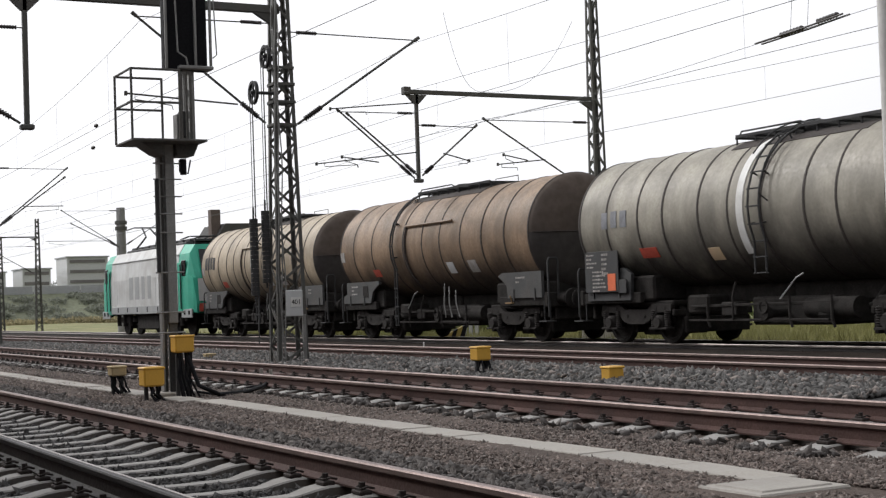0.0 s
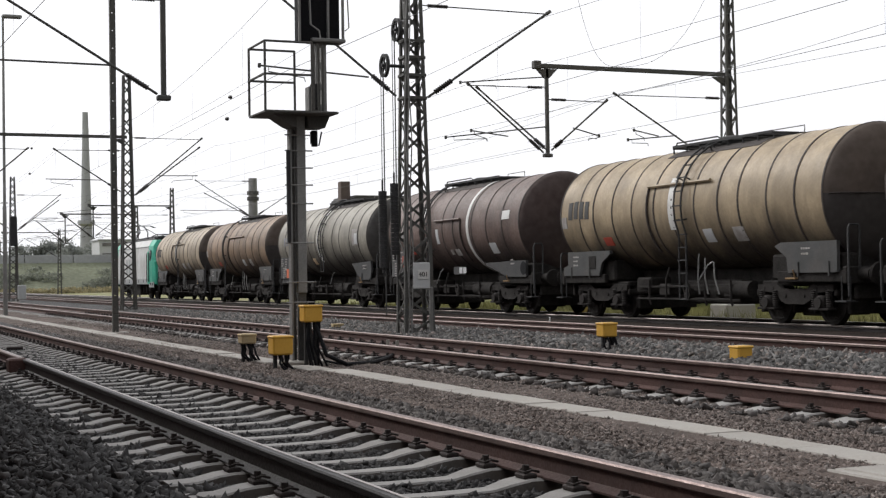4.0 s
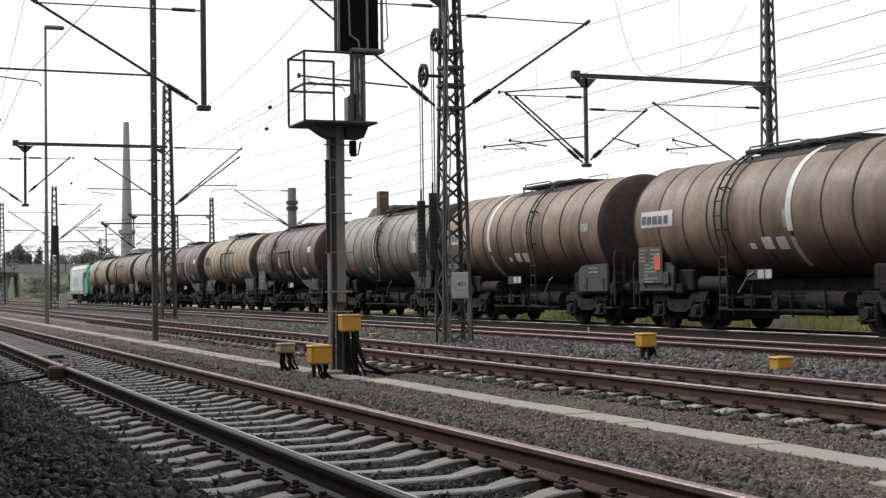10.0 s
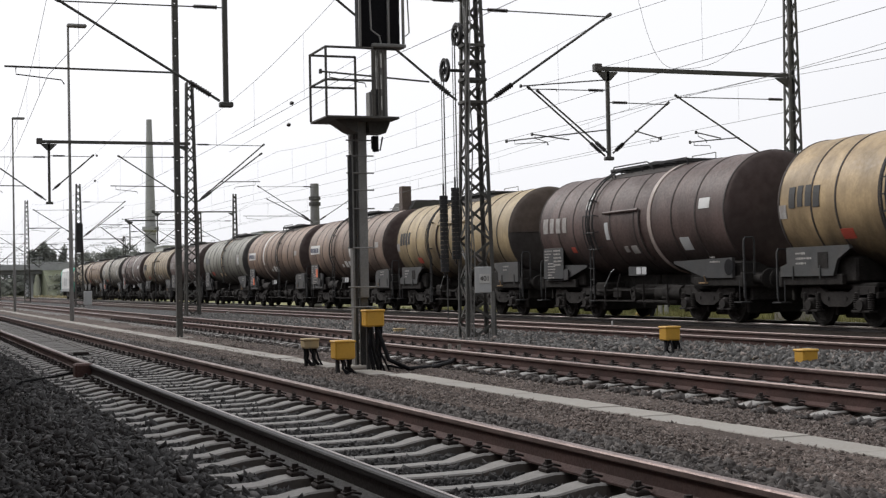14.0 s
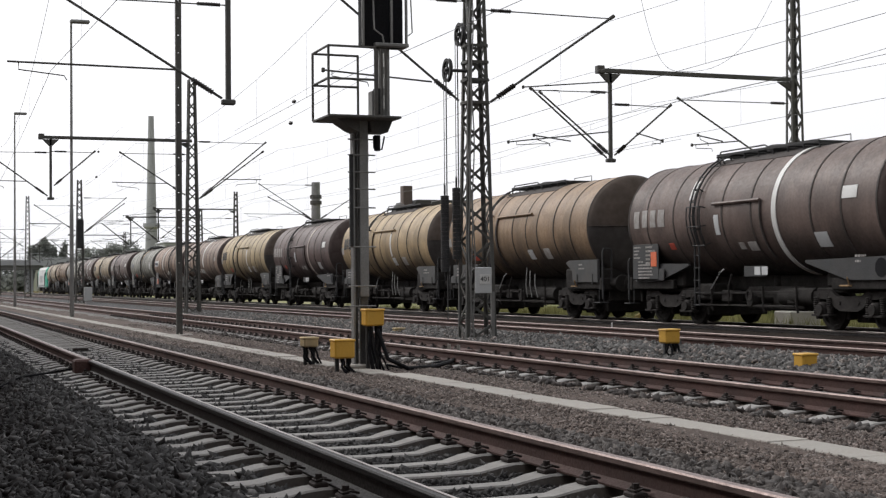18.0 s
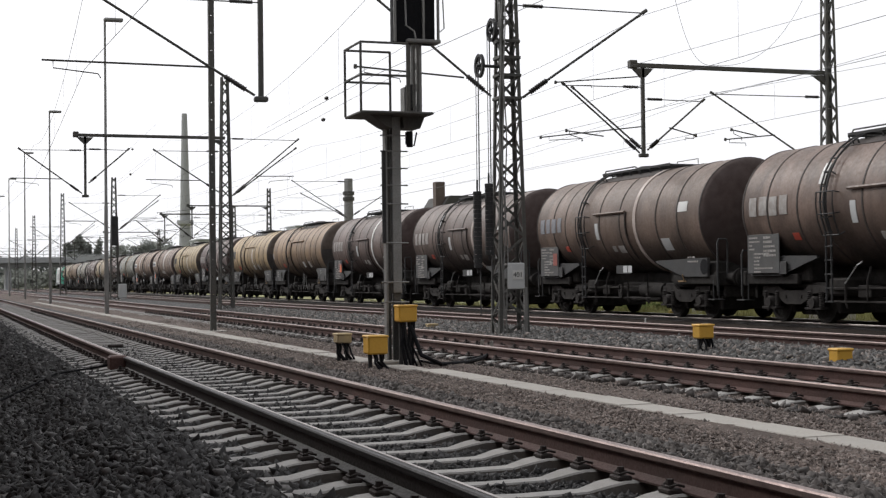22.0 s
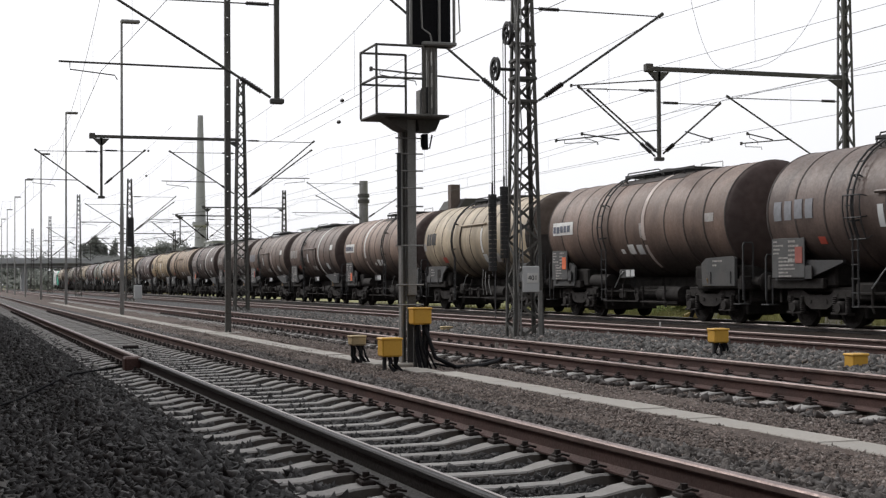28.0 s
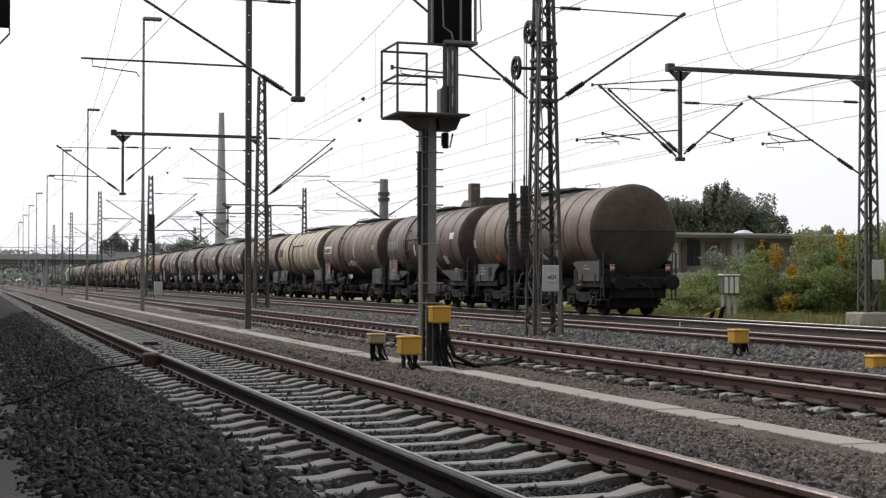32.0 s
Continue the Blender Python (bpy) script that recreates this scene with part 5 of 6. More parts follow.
def cantilever(parent, x, y, s, reach, z_low=4.6, z_top=6.5, z_reg=5.2, tie=True, reg=True, dy=0.0, over=0.9, arms=()):
    """Sloping tube, top tie, registration tube and steady arm that carry the wires of one track."""
    t = Geo()
    root, tip = Vector((x + s * 0.12, y, z_low)), Vector((x + s * reach, y + dy, z_top))
    t.tube(root, tip, 0.026, 8)
    t.tube(tip - (tip - root).normalized() * -0.0, tip + (tip - root).normalized() * 0.12, 0.04, 8)
    arm = part("cantilever", t, M["mast_steel"], parent, "sloping bracket tube", True)
    ins = insulator(Geo(), root.lerp(tip, 0.06), root.lerp(tip, 0.2))
    part("insulator", ins, M["insulator"], arm, "ribbed brown insulator", True)
    if tie:
        q = Geo().tube((x, y, z_top + 0.02), tip, 0.014, 5)
        part("top_tie", q, M["mast_steel"], arm)
        ins = insulator(Geo(), Vector((x + s * 0.15, y, z_top + 0.02)), Vector((x + s * 0.6, y, z_top + 0.02)), 9, 0.046)
        part("insulator", ins, M["insulator"], arm, "ribbed brown insulator", True)
    if reg:
        k = (z_reg - z_low) / (z_top - z_low)
        p = root.lerp(tip, k)
        end = p + Vector((s * (reach * (1 - k) + over), 0, 0.02))
        q = Geo().tube(p, end, 0.02, 6)
        h = end - Vector((s * 0.2, 0, 0))
        q.line([h, h - Vector((0, 0, 0.14)), h + Vector((-s * 0.8, 0, -0.22)), h + Vector((-s * 0.85, 0, -0.3))], 0.012, 5)
        part("registration_arm", q, M["mast_steel"], arm, "", True)
    # arms given by their two ends: distance from x, height; a steady arm hangs under the outer end
    for (da, za), (db, zb) in arms:
        a, b = Vector((x + s * da, y, za)), Vector((x + s * db, y + dy, zb))
        q = Geo().tube(a, b, 0.019, 6)
        h = b.lerp(a, 0.08)
        q.line([h, h - Vector((0, 0, 0.1)), h.lerp(a, 0.35) - Vector((0, 0, 0.15)), h.lerp(a, 0.36) - Vector((0, 0, 0.23))], 0.011, 5)
        q.box(b, (0.06, 0.06, 0.09), 0.01)
        part("registration_arm", q, M["mast_steel"], arm, "", True)
    return arm


def drop_beam(parent, x, y, s, length, z=6.95, hang=None, low=4.4, deep=0.16):
    """A horizontal box beam with a hanging post near its end."""
    g = Geo()
    g.box((x + s * length / 2, y, z), (length, deep * 0.9, deep), 0.012)
    g.box((x + s * (length - 0.05), y, z + 0.02), (0.22, 0.2, 0.22), 0.02)
    g.prism([(x + s * 0.1, z - 0.08), (x + s * 0.55, z - 0.08), (x + s * 0.1, z - 0.35)], y - 0.05, y + 0.05, "y")
    beam = part("cross_beam", g, M["mast_steel"], parent, "grey steel cross beam")
    hx_ = x + s * (length - 0.4 if hang is None else hang)
    g = Geo()
    g.box((hx_, y, (z + low) / 2), (0.095, 0.1, z - low), 0.012)
    g.prism([(hx_ - 0.32, z - 0.08), (hx_ + 0.32, z - 0.08), (hx_ + 0.07, z - 0.33), (hx_ - 0.07, z - 0.33)], y - 0.05, y + 0.05, "y")
    g.box((hx_, y, low), (0.26, 0.16, 0.1), 0.02)
    part("hanging_post", g, M["mast_steel"], beam)
    return hx_


def lattice_mast(name, x, y, top, base=(0.75, 0.5), tip=(0.3, 0.3), label="tapered steel lattice mast of the overhead line", block=True):
    m = thing(name, label, "overhead line mast", (0, 0, 0), "overhead line masts")
    z0 = profile(x) - 0.05
    lattice(m, x, y, z0, top, base[0], base[1], tip[0], tip[1], fine=y < 60)
    if block:
        part("footing", Geo().box((x, y, z0 - 0.05), (base[0] + 0.35, base[1] + 0.35, 0.3), 0.03), M["concrete"], m, "concrete footing")
    return m


mast = lattice_mast("lattice_mast", 10.88, 27.1, 9.2, (0.66, 0.5), (0.26, 0.25), "tall dark lattice mast with tension wheels and number plate", False)
MAST_A = mast
part("cable_cover", Geo().box((11.12, 26.85, 0.3), (0.07, 0.07, 1.1), 0.01), M["galvanised"], mast)
for q in range(3):
    pts = [(10.62 + 0.05 * q + 0.025 * math.sin(i * 0.9 + q * 2), 26.82, -0.1 + i * 0.35) for i in range(24)]
    part("cable", Geo().line(pts, 0.014, 5), M["galvanised"], mast, "", True)
hang = drop_beam(mast, 10.88, 27.1, -1, 5.6, 7.0, 5.05, 4.5)
cantilever(mast, hang, 27.1, -1, 3.05, 4.57, 6.33, 5.08, dy=0.0)
cantilever(mast, 10.65, 27.1, -1, 2.7, 4.7, 6.7, reg=False, arms=(((0.7, 5.06), (2.95, 5.2)),))
cantilever(mast, 11.1, 27.1, 1, 2.85, 4.7, 6.55, 5.25, reg=False)
for z in (4.66, 5.12, 5.48, 5.81):
    wx, wy = 0.66 - 0.4 * (z + 0.23) / 9.43 + 0.03, 0.5 - 0.25 * (z + 0.23) / 9.43 + 0.03
    g = Geo()
    for q in (-1, 1):
        g.box((10.88, 27.1 + q * wy / 2, z), (wx, 0.025, 0.06), 0.006).box((10.88 + q * wx / 2, 27.1, z), (0.025, wy - 0.03, 0.06), 0.006)
    part("collar", g, M["mast_steel"], mast, "bolted collar round the mast")
plate = part("number_plate", Geo().box((10.87, 26.72, 1.08), (0.36, 0.03, 0.52), 0.015), M["pale_paint"], mast, "pale grey plate with the number 401")
part("plate_face", Geo().box((10.9, 26.7, 1.1), (0.23, 0.012, 0.19), 0.003), M["white"], plate, "white number panel")


def lettering(text, size, m, mat, parent, name="lettering"):
    c = bpy.data.curves.new(name, "FONT")
    c.body, c.size, c.align_x, c.align_y, c.extrude = text, size, "CENTER", "CENTER", 0.002
    ob = bpy.data.objects.new(name, c)
    scene.collection.objects.link(ob)
    me = bpy.data.meshes.new_from_object(ob.evaluated_get(bpy.context.evaluated_depsgraph_get()))
    bpy.data.objects.remove(ob)
    me.materials.clear()
    me.materials.append(mat)
    return part(name, me, None, parent, "", at=m)


lettering("401", 0.135, Matrix.Translation((10.9, 26.692, 1.1)) @ pose(0, 0, 0, 90, 0, 0), M["black"], plate)
# tension wheels with their weights
for wx, wz, wt, wb in ((10.58, 6.02, 3.0, 1.5), (10.31, 5.29, 2.85, 1.25)):
    g = Geo().lathe([(-0.03, 0.18), (-0.03, 0.24), (0.0, 0.225), (0.03, 0.24), (0.03, 0.18), (-0.03, 0.18)], 28, "x", (wx - 0.06, 27.0, wz))
    for i in range(5):
        a = i * 1.2566
        g.tube((wx - 0.06, 27.0, wz), (wx - 0.06, 27.0 + 0.2 * math.sin(a), wz + 0.2 * math.cos(a)), 0.022, 5)
    g.tube((wx - 0.12, 27.0, wz), (10.75, 27.0, wz), 0.035, 6)
    wheel = part("tension_wheel", g, M["dark_steel"], mast, "spoked tension wheel", True)
    g = Geo()
    rope = 10.17 if wz < 6 else 10.42
    g.tube((rope, 27.0, wt), (rope, 27.0, wz), 0.009, 5)
    g.tube((rope + 0.05, 27.0, 0.3), (rope + 0.05, 27.0, wz - 0.1), 0.014, 5)
    part("rope", g, M["wire"], wheel)
    for i in range(int((wt - wb) / 0.09)):
        part("weight", Geo().tube((rope, 27.0, wb + i * 0.09), (rope, 27.0, wb + i * 0.09 + 0.082), 0.085, 12), M["dark_steel"], wheel, "", True)
    part("weight_rod", Geo().tube((rope, 27.0, wb - 0.1), (rope, 27.0, wt + 0.15), 0.02, 6), M["dark_steel"], wheel, "", True)

for i, (y, top) in enumerate(((57.3, 9.2), (96.0, 7.9), (137.0, 9.3), (179.0, 9.2), (220.0, 9.2))):
    m = lattice_mast("lattice_mast", 10.85, y, top, (0.6, 0.5), (0.3, 0.3))
    if y < 90:
        h = drop_beam(m, 10.85, y, -1, 5.85, 6.76, 5.45, 4.4, 0.12)
        cantilever(m, h, y, -1, 2.4, 4.5, 6.15, 5.05, over=0.3)
        cantilever(m, h, y, 1, 1.6, 4.9, 6.2, 5.2, reg=False)
    cantilever(m, 10.7, y, -1, 2.6, 4.6, 6.2, 5.05, over=0.3)
    cantilever(m, 11.0, y, 1, 2.78, 4.46, 6.72, 5.25, over=-0.2)
    cantilever(m, 11.0, y - 0.3, 1, 2.6, 4.46, 6.33, 5.1, tie=False, reg=False)
    if y == 96.0:
        part("switch_case", Geo().box((10.85, y - 0.3, 4.4), (0.44, 0.36, 1.9), 0.05), M["dark_steel"], m, "dark upright switch case")
        part("ground_cabinet", Geo().box((11.3, y - 0.6, 0.5), (0.5, 0.4, 0.9), 0.03), M["pale_paint"], m, "pale grey cabinet at the foot")
for i, (y, top) in enumerate(((35.5, 9.8), (110.0, 8.2), (124.0, 7.6), (169.0, 7.2), (210.0, 8.0))):
    m = lattice_mast("lattice_mast", 24.2, y, top, (0.52, 0.46), (0.27, 0.26))
    h = drop_beam(m, 24.2, y, -1, 6.3, 6.82, 5.95, 4.35, 0.12 if y < 60 else 0.1)
    cantilever(m, h, y, -1, 2.32, 4.42, 6.2, reg=False, arms=(((0.05, 5.14), (3.05, 4.78)), ((0.0, 6.52), (2.6, 6.27)), ((1.2, 4.85), (2.3, 4.98))))
    cantilever(m, h, y - 0.25, -1, 2.16, 4.45, 6.07, 5.0, tie=False, reg=False)
    cantilever(m, h, y, 1, 1.82, 4.5, 5.88, reg=False, arms=(((0.8, 5.13), (1.62, 4.93)),))
    cantilever(m, 24.0, y, -1, 3.55, 4.1, 6.1, reg=False, arms=(((1.6, 5.0), (3.2, 4.84)), ((2.2, 4.97), (3.0, 5.12))))
    if i == 0:
        part("plinth", Geo().box((24.2, y, -0.2), (1.0, 0.9, 0.68), 0.04), M["concrete"], m, "pale concrete plinth")
        part("number_plate", Geo().box((24.3, y - 0.3, 1.35), (0.4, 0.03, 0.56), 0.015), M["pale_paint"], m, "pale grey number plate with plain bars")

# round concrete mast with switch gear
m = thing("concrete_mast", "round grey concrete mast with switch gear collar", "overhead line mast", group="overhead line masts")
part("pole", Geo().lathe([(-0.8, 0.36), (7.3, 0.26), (7.3, 0.0)], 16, "z", (24.0, 86.3, 0)), M["galvanised"], m, "", True)
g = Geo()
for z in (6.05, 6.4):
    g.lathe([(z - 0.12, 0.3), (z - 0.12, 0.36), (z + 0.1, 0.36), (z + 0.1, 0.3)], 14, "z", (24.0, 86.3, 0))
part("collar", g, M["mast_steel"], m, "dark collar of switch gear", True)
cantilever(m, 23.9, 86.3, -1, 3.4, 5.0, 7.1, 5.3)
cantilever(m, 23.9, 86.0, -1, 2.9, 4.9, 6.3, 5.2, tie=False, reg=False)
cantilever(m, 24.1, 86.3, 1, 2.6, 5.0, 6.6, 5.3, tie=False, reg=False)


# ---- signal ----
sig = thing("light_signal", "grey light signal with railed platform and dark hooded back", "railway signal")
SX, SY = 6.06, 19.45
part("post", Geo().box((SX + 0.035, SY, 2.1), (0.13, 0.13, 2.5), 0.008), M["galvanised"], sig, "grey steel channel post")
part("post_foot", Geo().box((SX + 0.04, SY + 0.02, 0.35), (0.11, 0.1, 1.1), 0.008), M["mast_steel"], sig, "darker lower post")
part("cable_guard", Geo().prism([(SX - 0.04, 0.5), (SX + 0.13, 0.5), (SX + 0.2, -0.18), (SX - 0.04, -0.18)], SY - 0.1, SY - 0.07, "y"), M["dark_steel"], sig, "dark cable guard plate")
part("post_flange", Geo().box((SX - 0.115, SY, 1.6), (0.03, 0.13, 3.5), 0.006), M["galvanised"], sig)
part("post_web", Geo().box((SX - 0.068, SY + 0.04, 1.6), (0.066, 0.02, 3.5)), M["mast_steel"], sig)
for z in (0.72, 1.0, 1.55, 2.1, 2.36, 2.6, 2.84, 3.06):
    part("climbing_rung", Geo().tube((SX - 0.2, SY - 0.06, z), (SX + 0.2, SY - 0.06, z), 0.011, 5), M["galvanised"], sig)
part("cable_duct", Geo().box((SX - 0.15, SY - 0.05, 2.2), (0.05, 0.06, 1.3), 0.01), M["dark_steel"], sig)
g = Geo()
g.box((SX - 0.065, SY - 0.05, 3.34), (1.05, 0.85, 0.035), 0.008)
g.prism([(SX - 0.42, 3.32), (SX - 0.1, 3.32), (SX - 0.1, 3.14), (SX - 0.2, 3.18)], SY - 0.3, SY + 0.1, "y")
g.prism([(SX + 0.1, 3.32), (SX + 0.43, 3.32), (SX + 0.36, 3.16), (SX + 0.12, 3.16)], SY - 0.16, SY + 0.2, "y")
part("platform", g, M["mast_steel"], sig, "grey steel service platform")
g = Geo()
xa, xb, ya, yb = SX - 0.585, SX + 0.085, SY - 0.45, SY + 0.36
for zz in (3.85, 4.3):
    part("guard_rail", Geo().line([(xb, ya, zz), (xa, ya, zz), (xa, yb, zz), (xb, yb, zz)], 0.018, 6), M["mast_steel"], sig, "tubular guard rail", True)
for xx, yy in ((xa, ya), (xa, yb), (xb, ya), (xb, yb), (xb + 0.09, ya + 0.2), (xb + 0.16, ya + 0.2), (xb + 0.22, ya + 0.2)):
    part("guard_post", Geo().tube((xx, yy, 3.35), (xx, yy, 4.31), 0.018, 6), M["mast_steel"], sig, "", True)
g = Geo().box((SX + 0.41, SY + 0.05, 3.9), (0.05, 0.18, 1.15), 0.008).box((SX + 0.3, SY + 0.05, 3.9), (0.05, 0.18, 1.15), 0.008).box((SX + 0.22, SY, 3.55), (0.14, 0.18, 0.4), 0.01)
part("upper_post", g, M["galvanised"], sig, "beige-grey upper post of two channels")
for i in range(4):
    part("batten_plate", Geo().box((SX + 0.355, SY - 0.03, 3.45 + i * 0.3), (0.07, 0.012, 0.1)), M["galvanised"], sig)
part("terminal_box", Geo().box((SX + 0.24, SY - 0.1, 3.6), (0.12, 0.12, 0.36), 0.01), M["dark_steel"], sig)
g = Geo().box((SX + 0.28, SY, 5.3), (0.62, 0.16, 1.85), 0.015)
head = part("signal_head", g, M["black"], sig, "black signal screen seen from behind")
g = Geo()
for xx in (SX - 0.02, SX + 0.4, SX + 0.62):
    g.box((xx, SY - 0.13, 5.3), (0.035, 0.04, 1.85), 0.006)
g.line([(SX + 0.08, SY - 0.2, 6.1), (SX + 0.12, SY - 0.2, 4.6), (SX + 0.24, SY - 0.2, 4.52), (SX + 0.26, SY - 0.2, 4.42)], 0.013, 6)
g.line([(SX + 0.68, SY - 0.1, 5.6), (SX + 0.72, SY - 0.1, 4.6), (SX + 0.66, SY - 0.1, 4.55)], 0.01, 6)
head.location.x = 0.035
part("head_frame", g, M["galvanised"], head, "", True)
part("head_bracket", Geo().box((SX + 0.4, SY - 0.02, 4.4), (0.5, 0.3, 0.05), 0.01), M["galvanised"], head)
g = Geo().line([(SX + 0.2, SY, 3.12), (SX + 0.2, SY, 2.95), (SX + 0.32, SY, 2.93), (SX + 0.36, SY, 3.12)], 0.012, 6)
part("cable_loop", g, M["black"], sig, "", True)
part("small_horn", Geo().tube((SX + 0.22, SY - 0.1, 2.9), (SX + 0.22, SY - 0.1, 3.12), 0.045, 10), M["black"], sig)
part("footing", Geo().box((SX + 0.02, SY, -0.2), (0.7, 0.5, 0.22), 0.02), M["concrete"], sig)


def cables(parent, x, y, z, seed, n=5, spread=0.12, fall=0.5):
    rng = random.Random(seed)
    for i in range(n):
        a = Vector((x + rng.uniform(-spread, spread), y + rng.uniform(-0.06, 0.06), z))
        b = a + Vector((rng.uniform(-0.05, 0.08), rng.uniform(-0.1, 0.05), -fall * 0.5))
        c = b + Vector((rng.uniform(-0.02, 0.15), rng.uniform(-0.15, 0.05), -fall * 0.5))
        part("cable", Geo().line([a, a.lerp(b, 0.5) + Vector((0.01, 0, 0)), b, c], 0.016, 6), M["black"], parent, "", True)


M["dull_yellow"] = material("dull_yellow", (0.42, 0.31, 0.08), 0.7, vary=0.15, scale=4, fine=40, bump=0.1)
M["sand_box"] = material("sand_box", (0.5, 0.38, 0.2), 0.7, vary=0.15, scale=4, fine=40, bump=0.1, patch=0.4, patch_color=(0.33, 0.28, 0.2), patch_scale=5)


def track_box(name, x, y, z, size, label, mat, legs=True, seed=0):
    b = thing(name, label, "junction box", group="trackside junction boxes")
    part("case", Geo().box((x, y, z), size, 0.02), mat, b)
    part("lid", Geo().box((x, y, z + size[2] / 2), (size[0] + 0.02, size[1] + 0.02, 0.035), 0.012), mat, b)
    ground_z = profile(x) - 0.03
    if legs:
        g = Geo()
        for s in (-1, 1):
            g.box((x + s * size[0] * 0.28, y, (z + ground_z) / 2), (0.05, 0.05, z - ground_z), 0.006)
        part("leg_frame", g, M["dark_steel"], b)
        cables(b, x, y - 0.05, z - size[2] / 2, seed, 6, size[0] * 0.42, z - size[2] / 2 - ground_z)
    return b


track_box("junction_box", 6.12, 19.12, 0.56, (0.265, 0.24, 0.22), "yellow junction box fixed beside the signal post", M["yellow"], True, 1)
track_box("junction_box", 5.6, 18.85, 0.15, (0.28, 0.26, 0.24), "yellow junction box on short legs with cables", M["yellow"], True, 2)
track_box("junction_box", 5.67, 20.8, 0.17, (0.22, 0.24, 0.13), "weathered sand coloured junction box on black legs", M["sand_box"], True, 3)
track_box("junction_box", 10.82, 19.2, 0.2, (0.24, 0.24, 0.2), "yellow junction box on cable legs in ballast", M["yellow"], True, 4)
track_box("junction_box", 10.85, 15.75, -0.02, (0.225, 0.22, 0.2), "low yellow junction box half sunk in ballast", M["yellow"], False, 5)
track_box("junction_box", 10.78, 31.7, -0.08, (0.24, 0.2, 0.14), "low sand yellow junction box half sunk in ballast", M["sand_box"], False, 6)
track_box("junction_box", 10.98, 16.8, -0.13, (0.34, 0.3, 0.08), "flat sand coloured cover in ballast", M["sand_box"], False, 7)

# ---- posts along the gravel strip ----
m = thing("steel_post", "tall dark steel channel post", "steel post")
g = Geo()
for dx in (-0.045, 0.045):
    part("channel", Geo().box((6.25 + dx, 34.7, 4.6), (0.045, 0.15, 9.6), 0.006), M["mast_steel"], m)
for i in range(23):
    part("batten_plate", Geo().box((6.25, 34.62, 0.1 + i * 0.42), (0.09, 0.012, 0.4)), M["mast_steel"], m)
part("footing", Geo().box((6.25, 34.7, -0.2), (0.6, 0.5, 0.12), 0.02), M["concrete"], m)


def lamp_post(x, y):
    p = thing("lamp_post", "slim grey lamp post with flat lantern arm", "lamp post", group="row of lamp posts")
    part("pole", Geo().lathe([(-0.3, 0.09), (4.0, 0.075), (4.05, 0.06), (11.25, 0.045), (11.3, 0.0)], 10, "z", (x, y, 0)), M["galvanised"], p, "", True)
    part("lantern", Geo().box((x + 0.33, y, 11.32), (0.75, 0.28, 0.14), 0.04), M["galvanised"], p, "flat grey lantern")
    part("arm", Geo().tube((x, y, 11.25), (x + 0.2, y, 11.33), 0.03, 6), M["galvanised"], p)
    return p


first = lamp_post(6.2, 57.5)
for k, y in enumerate((89.3, 118.0, 147.5, 177, 207, 237, 267)):
    copy_thing(first, Matrix.Translation((0.0045 * (y - 57.5), y - 57.5, 0)))
near_post = thing("pale_post", "pale grey round post with a white cap fitting", "post")
part("pole", Geo().lathe([(-0.3, 0.055), (7.0, 0.05), (7.0, 0.0)], 14, "z", (6.31, 6.2, 0)), M["white"], near_post, "", True)
part("fitting", Geo().box((6.23, 6.14, 1.06), (0.07, 0.1, 0.13), 0.02), M["white"], near_post, "white fitting")

# ---- cable trough lids ----
trough = thing("cable_trough", "pale concrete cable trough with lids in a row", "cable trough", kind="structure")
LID = Geo().box((0, 0, 0), (0.36, 0.985, 0.06), 0.008).mesh("trough_lid", M["concrete"])
for i in range(90):
    y = 7.6 + i * 1.0
    if 19.0 < y < 20.4:
        continue
    x = 6.12 if y < 18.4 else 5.92
    part("trough_lid", LID, None, trough, at=Matrix.Translation((x + random.uniform(-0.008, 0.008), y, -0.175 + random.uniform(-0.006, 0.006))) @ pose(0, 0, 0, random.uniform(-0.4, 0.4), 0, random.uniform(-0.5, 0.5)))
chamber = thing("cable_chamber", "square concrete cable chamber with broken lid", "cable chamber")
part("frame", Geo().box((5.86, 6.85, -0.2), (0.7, 0.6, 0.1), 0.012), M["concrete"], chamber)
part("lid", Geo().box((5.86, 6.85, -0.155), (0.55, 0.45, 0.03), 0.01), M["concrete"], chamber)

# ---- overhead wires ----
def wire_run(xs, label, z_top=6.4, z_low=5.0, span_sag=0.75):
    """Carrying wire, contact wire and droppers above one track. xs: side shift at each support."""
    w = thing("overhead_wire", label, "overhead wire", group="overhead wires")
    all_t, all_l = [], []
    for (ya, xa), (yb, xb) in zip(xs, xs[1:]):
        pts_t, pts_l = [], []
        for i in range(13):
            k = i / 12
            x, y = xa + (xb - xa) * k, ya + (yb - ya) * k
            pts_t.append((x, y, z_top - span_sag * 4 * k * (1 - k)))
            pts_l.append((x, y, z_low - 0.05 * 4 * k * (1 - k)))
        all_t += pts_t[1 if all_t else 0:]
        all_l += pts_l[1 if all_l else 0:]
        for i in range(1, 12, 2):
            part("dropper", Geo().tube(pts_t[i], pts_l[i], 0.0025, 4), M["wire"], w)
    part("carrying_wire", Geo().line(all_t, 0.005, 5), M["wire"], w)
    part("contact_wire", Geo().line(all_l, 0.0055, 5), M["wire"], w)
    return w


RUNS = []
SUP = (-20, 27.1, 57.3, 96, 137, 179, 220, 260)
SUP2 = (-30, 35.5, 86.3, 124, 169, 210, 260)
RUNS.append(wire_run([(-20, 3.9), (27.1, 2.55), (57.3, 3.5), (96, 2.9), (137, 3.5), (179, 2.9), (220, 3.5), (260, 3.0)], "overhead wire above the near track", 6.35, 4.95))
